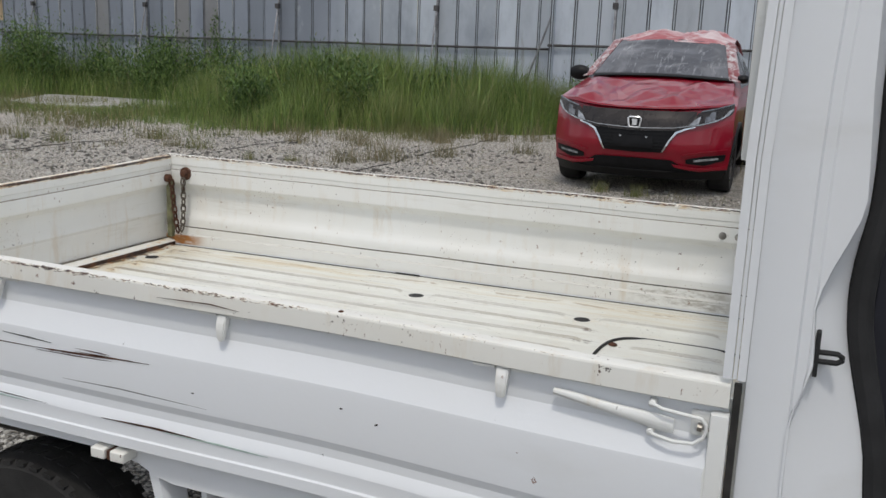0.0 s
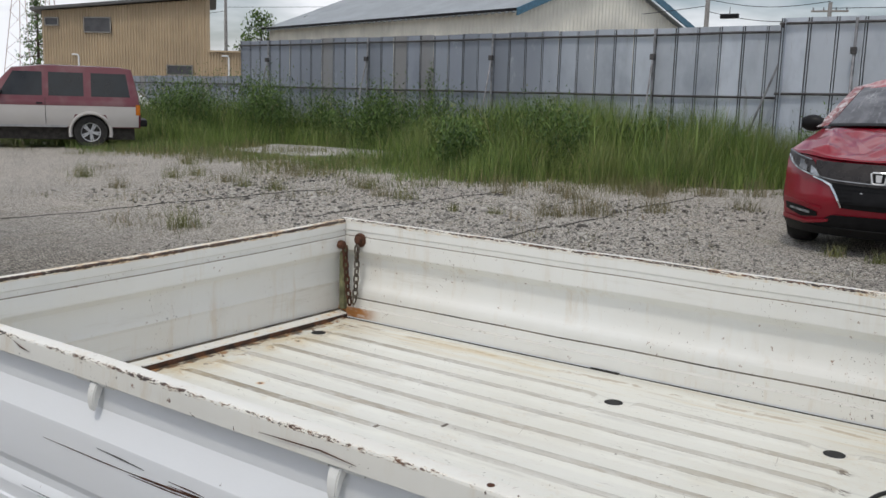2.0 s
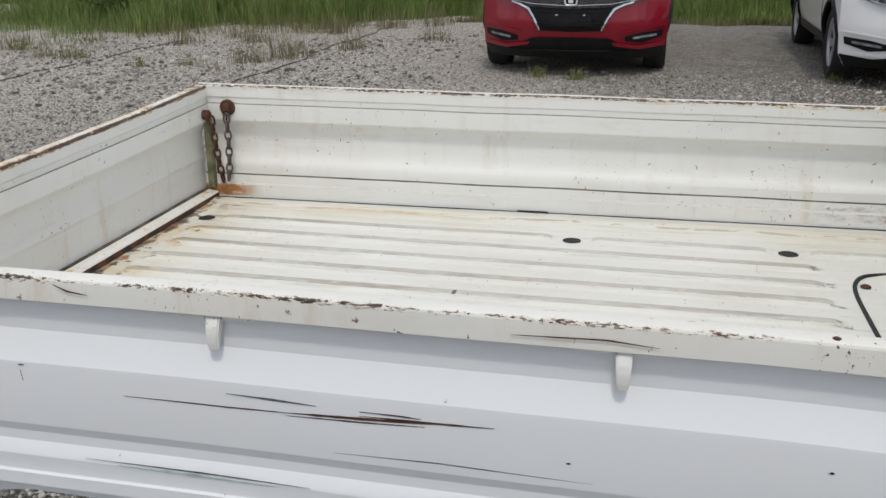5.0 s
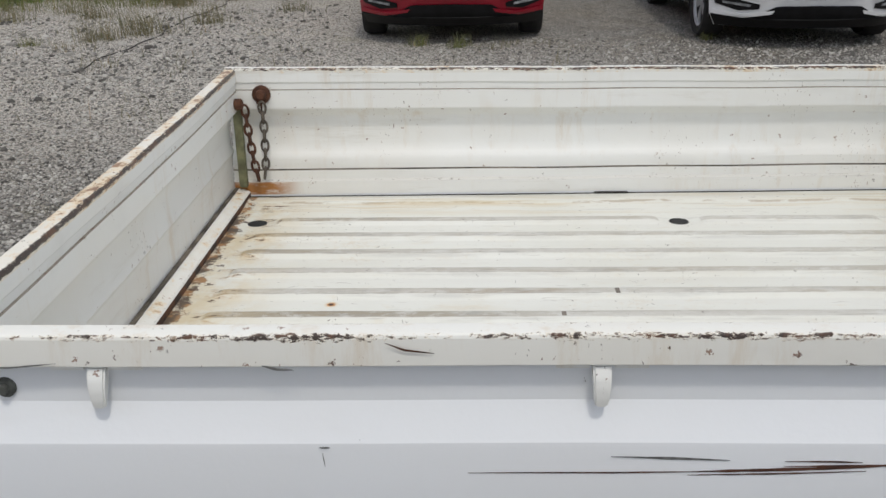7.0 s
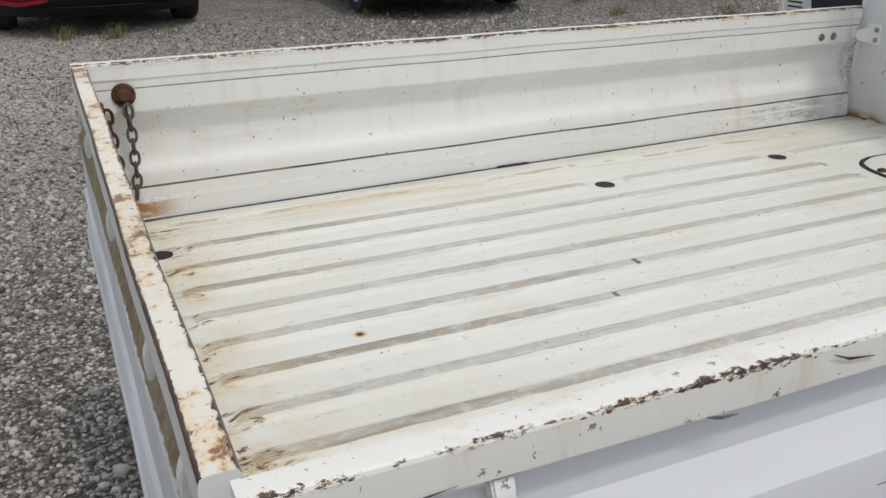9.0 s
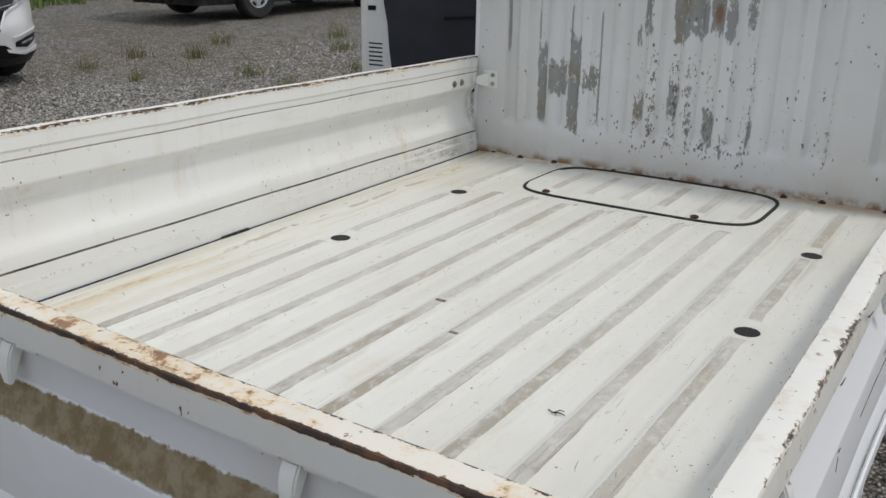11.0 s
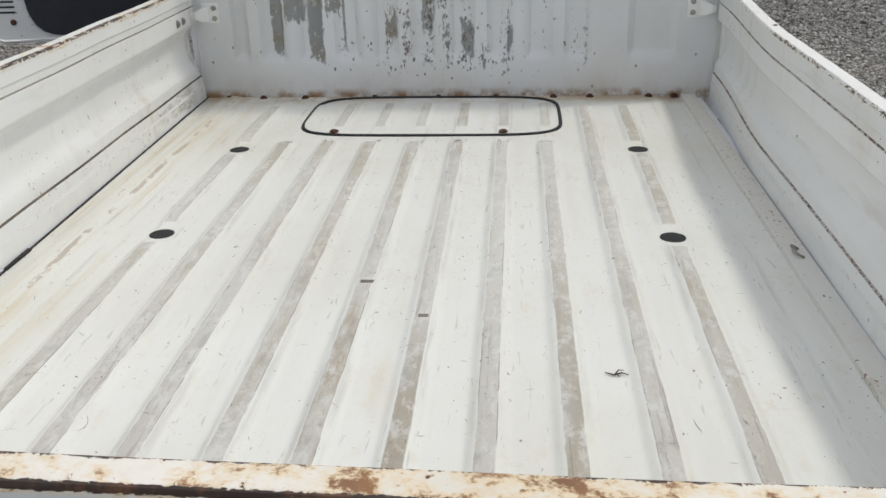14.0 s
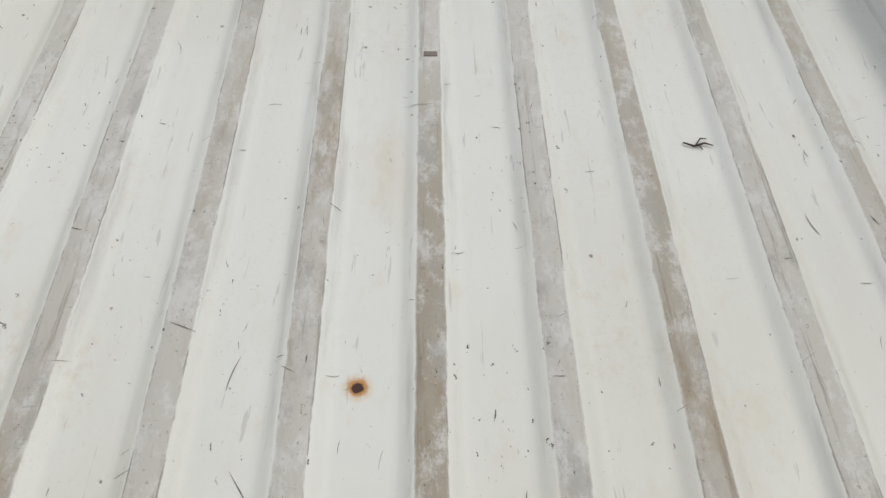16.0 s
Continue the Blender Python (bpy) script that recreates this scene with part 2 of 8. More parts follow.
M["speckle"] = chip_edge("speckled_fold", 0.40, (0.70, 0.69, 0.65))
M["broken_seam"] = chip_edge("broken_seam_line", 0.50, (0.50, 0.48, 0.43))
M["fold_line"] = chip_edge("dirty_fold_line", 0.44, (0.25, 0.225, 0.185))
M["chip_edge_heavy"] = chip_edge("rusted_fold", 0.72, (0.66, 0.58, 0.46))
M["rust"] = simple("rust", (0.095, 0.040, 0.022), 0.85, 0.2, 0.5, 60, 0.5, 300)
M["steel"] = simple("worn_steel", (0.35, 0.33, 0.30), 0.45, 0.8, 0.4, 40, 0.3, 250)
M["chain"] = simple("dull_chain_steel", (0.15, 0.125, 0.10), 0.6, 0.5, 0.5, 60, 0.3, 250)
M["rubber"] = simple("black_rubber", (0.018, 0.018, 0.019), 0.75, 0.0, 0.4, 20, 0.3, 150)
M["grey_rubber"] = simple("aged_grey_rubber", (0.09, 0.095, 0.085), 0.8, 0.0, 0.5, 60, 0.3, 200)
M["tyre"] = simple("tyre_rubber", (0.022, 0.021, 0.020), 0.85, 0.0, 0.5, 12, 0.5, 120)
M["black"] = simple("black_plastic", (0.009, 0.009, 0.010), 0.45, 0.0, 0.3, 15, 0.2, 200)
M["black"].node_tree.nodes["Principled BSDF"].inputs["Specular IOR Level"].default_value = 0.18
M["under"] = simple("dirty_underbody", (0.05, 0.045, 0.04), 0.9, 0.1, 0.5, 10, 0.4, 80)
# near-black that stands in for the shade inside gaps and slots
M["gap"] = simple("dark_gap_fill", (0.03, 0.028, 0.026), 0.9, 0.0, 0.5, 30, 0.2, 200)
M["chrome"] = simple("chrome", (0.75, 0.76, 0.78), 0.15, 1.0, 0.1, 10, 0.02, 100)
M["alloy"] = simple("silver_alloy", (0.46, 0.47, 0.49), 0.35, 0.5, 0.2, 15, 0.05, 150)
M["trim_blue"] = simple("dark_blue_vinyl", (0.018, 0.019, 0.028), 0.6, 0.0, 0.25, 12, 0.3, 400)
M["mossy"] = simple("mossy_paint", (0.20, 0.20, 0.11), 0.8, 0.0, 0.5, 25, 0.3, 150)
M["emblem"] = simple("bright_emblem", (0.85, 0.86, 0.88), 0.2, 0.3, 0.05, 10, 0.0, 100)
M["smoke"] = simple("smoked_chrome", (0.045, 0.040, 0.038), 0.28, 0.6, 0.2, 10, 0.02, 100)
M["scratch"] = simple("bare_scratch", (0.09, 0.04, 0.025), 0.85, 0.2, 0.6, 50, 0.3, 300)
M["floor_scratch"] = simple("old_scratch", (0.19, 0.165, 0.14), 0.8, 0.0, 0.6, 6, 0.2, 60)
M["scuff"] = simple("grey_scuff", (0.16, 0.16, 0.155), 0.8, 0.0, 0.6, 70, 0.2, 400)
M["green_scuff"] = simple("green_scuff", (0.46, 0.57, 0.52), 0.7, 0.0, 0.3, 60, 0.2, 300)
M["twig"] = simple("dead_twig", (0.05, 0.035, 0.025), 0.9, 0.0, 0.4, 60, 0.2, 300)


# ---- mesh helpers ----
def smooth(lo, hi, v):
    k = min(1.0, max(0.0, (v - lo) / (hi - lo)))
    return k * k * (3 - 2 * k)


def lerp(a, b, k):
    return a + (b - a) * k


def interp(v, xs, ys):
    return float(np.interp(v, xs, ys))


def part(name, bm, material, parent=None, label="", flat=False, sharp=35):
    """Link a bmesh as one mesh object under a thing or under a part; material is one, or several for the faces' slots."""
    bmesh.ops.recalc_face_normals(bm, faces=bm.faces)
    data = bpy.data.meshes.new(name)
    bm.to_mesh(data)
    bm.free()
    if not flat:
        data.shade_smooth()
        data.set_sharp_from_angle(angle=radians(sharp))
    for m in material if isinstance(material, (list, tuple)) else [material]:
        data.materials.append(m)
    ob = new(name, data)
    ob.parent = parent
    return tagged(ob, label)


def thing(name, label, category, group="", kind=""):
    return tagged(new(name), label, category, group, kind)


def box(bm, lo, hi, bevel=0.0, segs=2, turn=None, slot=0):
    ret = bmesh.ops.create_cube(bm, size=1.0)
    size, mid = Vector(hi) - Vector(lo), (Vector(hi) + Vector(lo)) / 2
    m = Matrix.Translation(mid) @ Matrix.Diagonal((*size, 1))
    if turn is not None:
        m = turn @ m
    bmesh.ops.transform(bm, matrix=m, verts=ret["verts"])
    faces = {f for v in ret["verts"] for f in v.link_faces}
    for f in faces:
        f.material_index = slot
    if bevel:
        edges = list({e for v in ret["verts"] for e in v.link_edges})
        bmesh.ops.bevel(bm, geom=edges, offset=bevel, segments=segs, affect="EDGES", profile=0.7)


def loft(bm, rings, closed=True, caps=True, slot=0, slots=None):
    """Join rings of as many points each; closed: each ring is a loop."""
    rows = [[bm.verts.new(p) for p in ring] for ring in rings]
    n = len(rows[0])
    for a, b in zip(rows, rows[1:]):
        for i in range(n if closed else n - 1):
            f = bm.faces.new((a[i], a[(i + 1) % n], b[(i + 1) % n], b[i]))
            f.material_index = slots[i] if slots else slot
    if caps and closed:
        for row in (rows[0], rows[-1]):
            bm.faces.new(row).material_index = slot


def grid(bm, fn, us, vs, slot=0, keep=None):
    rows = [[bm.verts.new(fn(u, v)) for v in vs] for u in us]
    for i in range(len(us) - 1):
        for j in range(len(vs) - 1):
            if keep is None or keep((us[i] + us[i + 1]) / 2, (vs[j] + vs[j + 1]) / 2):
                bm.faces.new((rows[i][j], rows[i + 1][j], rows[i + 1][j + 1], rows[i][j + 1])).material_index = slot
    bmesh.ops.delete(bm, geom=[v for v in bm.verts if not v.link_faces], context="VERTS")


def tube(bm, path, radius, n=8, slot=0, caps=True):
    path = [Vector(p) for p in path]
    radii = radius if isinstance(radius, (list, tuple)) else [radius] * len(path)
    rings, side = [], None
    for i, p in enumerate(path):
        ahead = (path[min(i + 1, len(path) - 1)] - path[max(i - 1, 0)]).normalized()
        if side is None:
            side = ahead.orthogonal().normalized()
        side = (side - ahead * side.dot(ahead)).normalized()
        up = ahead.cross(side)
        rings.append([p + radii[i] * (math.cos(a) * side + math.sin(a) * up) for a in [2 * math.pi * k / n for k in range(n)]])
    loft(bm, rings, True, caps, slot)


def disc(bm, centre, axis, profile, n=24, slot=0):
    """A turned shape: profile rows (radius, distance along axis)."""
    axis = Vector(axis).normalized()
    side = axis.orthogonal().normalized()
    up = axis.cross(side)
    rings = []
    for r, d in profile:
        rings.append([Vector(centre) + axis * d + r * (math.cos(a) * side + math.sin(a) * up) for a in [2 * math.pi * k / n for k in range(n)]])
    loft(bm, rings, True, True, slot)


def solid(bm, thickness):
    bmesh.ops.recalc_face_normals(bm, faces=bm.faces)
    bmesh.ops.solidify(bm, geom=list(bm.faces), thickness=thickness)


def bm_new():
    return bmesh.new()


def link_chain(path, pitch, wire, parent, material, label):
    """Oval chain links along a path, each turned against the last."""
    path = [Vector(p) for p in path]
    lengths = [0.0]
    for a, b in zip(path, path[1:]):
        lengths.append(lengths[-1] + (b - a).length)
    n = int(lengths[-1] / pitch)
    for k in range(n):
        at = [Vector([np.interp((k + e) * pitch, lengths, [p[i] for p in path]) for i in range(3)]) for e in (0.0, 0.5, 1.0)]
        ahead = (at[2] - at[0]).normalized()
        side = ahead.orthogonal().normalized()
        side = Matrix.Rotation(radians(40 + 90 * (k % 2)), 3, ahead) @ side
        bm = bm_new()
        ring = []
        for i in range(15):
            a = 2 * math.pi * i / 14
            ring.append(at[1] + ahead * (pitch * 0.66) * math.cos(a) + side * (pitch * 0.36) * math.sin(a))
        tube(bm, ring, wire, 6, caps=False)
        part("chain_link", bm, material, parent, label if k == 0 else "")


# ---- the truck ----
FLOOR = 0.66
CAB_X = 2.072
GROOVES = [0.325 + 0.1033 * k for k in range(10)]
HOLES = [(x, y) for x in (0.083, 1.068, 1.577) for y in (0.325, 1.255)]

truck = thing("pickup_truck", "small white dropside pickup truck with a chipped, rust-stained bed", "truck")


RIB_H = 0.0082


def floor_z(x, y):
    """The ribbed floor: flat-topped ribs along the bed, worn on their tops."""
    e = smooth(0.078, 0.112, x) * (1 - smooth(1.925, 1.962, x))
    z = FLOOR
    # the ribs stop at a flat seat round each drain
    for hx, hy in HOLES:
        if abs(y - hy) < 0.035:
            e *= smooth(0.034, 0.066, abs(x - hx))
    for g in GROOVES:
        d = abs(y - g)
        if d < 0.03:
            z += RIB_H * e * (1 - smooth(0.0110, 0.0285, d)) * (1.0 if not 0.46 < y < 1.18 else 1 - smooth(1.60, 1.645, x))
    z += 0.004 * smooth(1.385, 1.40, y) - 0.004 * smooth(1.43, 1.44, y)
    z -= 0.005 * (1 - smooth(0.205, 0.225, y))
    # dents along both edges
    dent = max(smooth(0.30, 0.22, y) * smooth(0.16, 0.20, y), smooth(1.29, 1.36, y) * smooth(1.43, 1.40, y)) * smooth(0.06, 0.2, x)
    z += dent * ((0.008 if y < 0.5 else 0.0045) * noise.noise((x * 5.5, y * 9, 3.1)) + 0.002 * noise.noise((x * 14, y * 12, 5.1)))
    return z + 0.0012 * noise.noise((x * 3, y * 5, 0.3))


RUST_AT = (0.318, 0.796)


def floor_material():
    m = Mat("bed_floor_paint", 0.42)
    y, x, z = m.axis("y"), m.axis("x"), m.axis("z")
    c = m.mix(m.step(m.noise(2.2, 5), 0.35, 0.75), (0.745, 0.748, 0.695), (0.69, 0.685, 0.615))
    streak = m.step(m.noise(14.0, 6, stretch=(0.09, 1, 1)), 0.50, 0.72)
    c = m.mix(m.math("MULTIPLY", streak, 0.28), c, (0.60, 0.57, 0.50))
    c = m.mix(m.math("MULTIPLY", m.step(m.noise(7.0, 6, 0.6, stretch=(0.5, 1, 1)), 0.60, 0.75), 0.20), c, (0.62, 0.53, 0.36))
    pale_stain = m.step(m.noise(30.0, 6, 0.7, stretch=(0.5, 1, 1)), 0.56, 0.70)
    c = m.mix(m.math("MULTIPLY", pale_stain, 0.22), c, (0.62, 0.52, 0.36))
    drift = m.math("MULTIPLY", m.step(m.noise(4.0, 6, 0.7), 0.52, 0.70), m.step(m.noise(90.0, 5, 0.75), 0.44, 0.62))
    c = m.mix(m.math("MULTIPLY", drift, 0.30), c, (0.58, 0.46, 0.30))
    sand = m.math("MULTIPLY", m.step(m.noise(240.0, 5, 0.8), 0.56, 0.68), m.step(m.noise(5.0, 6, 0.7, stretch=(0.6, 1, 1)), 0.40, 0.66))
    c = m.mix(m.math("MULTIPLY", sand, 0.32), c, (0.47, 0.40, 0.30))
    scuffed = m.step(m.noise(48.0, 7, 0.8, stretch=(0.35, 1.2, 1)), 0.58, 0.70)
    c = m.mix(m.math("MULTIPLY", scuffed, 0.18), c, (0.50, 0.49, 0.47))
    # how far a place is from the middle of its rib, in metres
    off = m.math("SUBTRACT", m.math("FRACT", m.math("ADD", m.math("MULTIPLY", m.math("SUBTRACT", y, 0.325), 1 / 0.1033), 0.5)), 0.5)
    signed = m.math("MULTIPLY", off, 0.1033)
    jag = m.math("MULTIPLY", m.math("SUBTRACT", m.noise(30.0, 6, 0.7, stretch=(0.45, 1, 1)), 0.5), 0.0042)
    fray = m.math("MULTIPLY", m.math("SUBTRACT", m.noise(170.0, 5, 0.75, stretch=(0.25, 1, 1)), 0.5), 0.0028)
    d = m.math("ABSOLUTE", m.math("ADD", signed, m.math("ADD", jag, fray)))
    high = m.step(z, FLOOR + 0.0022, FLOOR + 0.0045)
    # rib tops: paint rubbed down to dull grey, brown dirt ground into some of them
    heavy = m.step(m.noise(1.0, 4, 0.6, stretch=(0.9, 9.3, 1)), 0.42, 0.68)
    old = m.math("MULTIPLY", m.step(m.math("ABSOLUTE", m.math("SUBTRACT", y, GROOVES[4])), 0.04, 0.03), m.step(m.math("ADD", x, m.math("MULTIPLY", m.noise(9.0, 4), 0.4)), 1.0, 0.65))
    heavy = m.math("MAXIMUM", heavy, old)
    mud = m.mix(heavy, (0.53, 0.51, 0.46), (0.36, 0.32, 0.25))
    mud = m.mix(m.math("MULTIPLY", m.step(m.noise(30.0, 8, 0.8, stretch=(0.6, 1.0, 1)), 0.48, 0.60), 0.75), mud, (0.63, 0.625, 0.59))
    mud = m.mix(m.math("MULTIPLY", m.step(m.noise(13.0, 7, 0.75, stretch=(0.8, 1.6, 1)), 0.52, 0.64), 0.75), mud, (0.37, 0.36, 0.33))
    silt = m.math("MULTIPLY", m.step(m.noise(2.6, 5, 0.6, stretch=(1, 7, 1)), 0.50, 0.70), m.step(m.noise(60.0, 5, 0.75, stretch=(0.4, 1, 1)), 0.36, 0.60))
    mud = m.mix(m.math("MULTIPLY", silt, 0.8), mud, (0.29, 0.215, 0.125))
    score = m.step(m.noise(85.0, 6, 0.75, stretch=(0.06, 1.3, 1)), 0.56, 0.66)
    mud = m.mix(m.math("MULTIPLY", score, 0.6), mud, (0.24, 0.205, 0.16))
    cross = m.step(m.noise(40.0, 5, 0.7, stretch=(2.2, 0.3, 1)), 0.66, 0.72)
    mud = m.mix(m.math("MULTIPLY", cross, 0.45), mud, (0.26, 0.24, 0.21))
    fleck = m.step(m.noise(210.0, 4, 0.7), 0.62, 0.69)
    mud = m.mix(m.math("MULTIPLY", fleck, 0.6), mud, (0.20, 0.17, 0.13))
    worn = m.math("MULTIPLY", m.step(d, 0.0130, 0.0108), high)
    c = m.mix(m.math("MULTIPLY", worn, m.math("ADD", m.math("MULTIPLY", m.step(x, 1.2, 0.30), 0.32), 0.68)), c, mud)
    # thin dark cracks, and grey shade of the rib flanks put into the colour
    crack = m.math("MULTIPLY", m.step(d, 0.0112, 0.0117), m.step(d, 0.0131, 0.0126))
    crack = m.math("MULTIPLY", m.math("MULTIPLY", crack, high), m.step(m.noise(8.0, 7, 0.78, stretch=(0.5, 3.0, 1)), 0.48, 0.57))
    c = m.mix(m.math("MULTIPLY", crack, 0.70), c, (0.20, 0.175, 0.145))
    grey = m.math("MULTIPLY", m.math("MULTIPLY", m.step(d, 0.0130, 0.0145), m.step(d, 0.0275, 0.0170)), m.step(m.noise(12.0, 6, 0.7, stretch=(0.25, 2.5, 1)), 0.46, 0.66))
    c = m.mix(m.math("MULTIPLY", grey, 0.55), c, (0.47, 0.46, 0.43))
    # the chipped, stained fold along the far edge
    fold = m.math("ADD", y, m.math("MULTIPLY", m.math("SUBTRACT", m.noise(30.0, 5, 0.7), 0.5), 0.012))
    fold = m.math("MULTIPLY", m.math("MULTIPLY", m.step(fold, 1.388, 1.392), m.step(fold, 1.401, 1.397)), m.step(m.noise(26.0, 5, 0.75, stretch=(0.5, 1, 1)), 0.46, 0.56))
    c = m.mix(m.math("MULTIPLY", fold, 0.55), c, (0.30, 0.20, 0.10))
    # yellow stain by the far wall and rust by the tail
    far = m.math("MULTIPLY", m.step(y, 1.28, 1.36), m.step(m.noise(6.0, 7, 0.7, stretch=(0.22, 5, 1)), 0.46, 0.64))
    c = m.mix(m.math("MULTIPLY", far, 0.55), c, (0.58, 0.46, 0.26))
    tail = m.math("MULTIPLY", m.step(x, 0.26, 0.03), m.step(m.noise(9.0, 7, 0.7), 0.38, 0.60))
    c = m.mix(m.math("MULTIPLY", tail, 0.65), c, (0.62, 0.49, 0.27))
    rim = m.math("ADD", m.noise(34.0, 7, 0.75, stretch=(0.8, 1, 1)), m.math("MULTIPLY", m.step(x, 0.072, 0.034), 0.24))
    edge = m.math("MULTIPLY", m.step(x, 0.078, 0.050), m.step(rim, 0.67, 0.71))
    c = m.mix(m.math("MULTIPLY", edge, 0.92), c, m.mix(m.step(m.noise(30.0, 4), 0.45, 0.6), (0.065, 0.038, 0.022), (0.33, 0.16, 0.05)))
    # dark curled scrapes at the rear ends of the ribs, orange round them
    by_end = m.math("MULTIPLY", m.step(x, 0.066, 0.080), m.step(x, 0.165, 0.105))
    near_rib = m.step(m.math("ABSOLUTE", signed), 0.031, 0.020)
    curl = m.noise(52.0, 5, 0.65, stretch=(0.30, 1.0, 1), distort=1.6)
    c = m.mix(m.math("MULTIPLY", m.math("MULTIPLY", by_end, near_rib), m.math("MULTIPLY", m.step(curl, 0.46, 0.58), 0.55)), c, (0.46, 0.27, 0.09))
    c = m.mix(m.math("MULTIPLY", m.math("MULTIPLY", by_end, near_rib), m.math("MULTIPLY", m.step(curl, 0.555, 0.595), 0.95)), c, (0.055, 0.036, 0.022))
    # and short dark nicks at their front ends by the lid
    tip = m.math("MULTIPLY", m.math("MULTIPLY", m.step(x, 1.595, 1.615), m.step(x, 1.655, 1.640)), m.math("MULTIPLY", m.step(m.math("ABSOLUTE", signed), 0.022, 0.014), m.math("MULTIPLY", m.step(y, 0.44, 0.46), m.step(y, 1.20, 1.18))))
    c = m.mix(m.math("MULTIPLY", tip, m.math("MULTIPLY", m.step(m.noise(60.0, 5, 0.7, stretch=(0.4, 1, 1)), 0.55, 0.60), 0.8)), c, (0.09, 0.06, 0.045))
    front = m.math("MULTIPLY", m.step(x, 1.95, 2.06), m.step(m.noise(12.0, 6, 0.7), 0.36, 0.60))
    c = m.mix(m.math("MULTIPLY", front, 0.8), c, (0.40, 0.27, 0.13))
    # one deep rust spot with an orange bloom and a thin tail
    rx, ry = m.math("SUBTRACT", x, RUST_AT[0]), m.math("SUBTRACT", y, RUST_AT[1])
    rr = m.math("SQRT", m.math("ADD", m.math("POWER", rx, 2.0), m.math("POWER", ry, 2.0)))
    rag = m.math("ADD", rr, m.math("MULTIPLY", m.math("SUBTRACT", m.noise(75.0, 7, 0.75), 0.5), 0.011))
    c = m.mix(m.math("MULTIPLY", m.step(rag, 0.0155, 0.0050), 0.65), c, (0.62, 0.42, 0.17))
    c = m.mix(m.math("MULTIPLY", m.step(rag, 0.0100, 0.0060), 0.85), c, (0.47, 0.20, 0.035))
    c = m.mix(m.step(rag, 0.0058, 0.0042), c, (0.050, 0.016, 0.008))
    # small nicks and short scratches
    bits = m.specks(26.0, 0.22, 0.08, (0.8, 1, 1), 0.6)
    c = m.mix(m.math("MULTIPLY", bits, 0.85), c, m.mix(m.noise(11.0, 2), (0.06, 0.05, 0.04), (0.20, 0.15, 0.10)))
    fine = m.specks(60.0, 0.32, 0.13, (0.8, 1, 1), 0.6, m.step(m.noise(4.0, 3), 0.35, 0.65))
    c = m.mix(m.math("MULTIPLY", fine, 0.8), c, (0.13, 0.105, 0.085))
    brown = m.specks(75.0, 0.25, 0.15, (0.8, 1, 1), 0.6, m.step(m.noise(3.0, 4), 0.50, 0.70))
    c = m.mix(m.math("MULTIPLY", brown, 0.75), c, (0.30, 0.19, 0.10))
    for scale, dense, size, stretch, dark in ((16.0, 0.30, 0.030, (0.30, 2.6, 1), 0.7), (18.0, 0.22, 0.026, (2.6, 0.35, 1), 0.7), (12.0, 0.30, 0.022, (0.2, 3.0, 1), 0.6), (30.0, 0.20, 0.045, (0.5, 2.2, 1), 0.8)):
        c = m.mix(m.math("MULTIPLY", m.specks(scale, dense, size, stretch, 0.22), dark), c, (0.17, 0.145, 0.115))
    rusty = m.specks(34.0, 0.75, 0.26, (0.6, 1.2, 1), 0.8, m.step(x, 0.16, 0.05))
    c = m.mix(m.math("MULTIPLY", rusty, 0.9), c, (0.085, 0.045, 0.025))
    nick = m.step(m.math("ADD", m.noise(170.0, 5, 0.65, stretch=(0.6, 1, 1)), m.math("MULTIPLY", m.step(m.noise(3.5, 2), 0.45, 0.65), 0.05)), 0.705, 0.72)
    c = m.mix(nick, c, (0.09, 0.07, 0.055))
    hair = m.step(m.noise(130.0, 3, 0.6, stretch=(0.10, 0.8, 1), distort=0.6), 0.66, 0.70)
    c = m.mix(m.math("MULTIPLY", hair, 0.45), c, (0.42, 0.40, 0.36))
    m.colour(c)
    m.rough(m.math("ADD", m.math("MULTIPLY", m.noise(7.0, 5), 0.35), m.math("ADD", m.math("MULTIPLY", worn, 0.15), 0.25)))
    m.bump(m.math("ADD", m.noise(55.0, 4), m.math("MULTIPLY", m.math("MULTIPLY", worn, m.noise(160.0, 5, 0.7, stretch=(0.3, 1, 1))), 0.9)), 0.10, 0.002)
    return m.m


M["floor"] = floor_material()


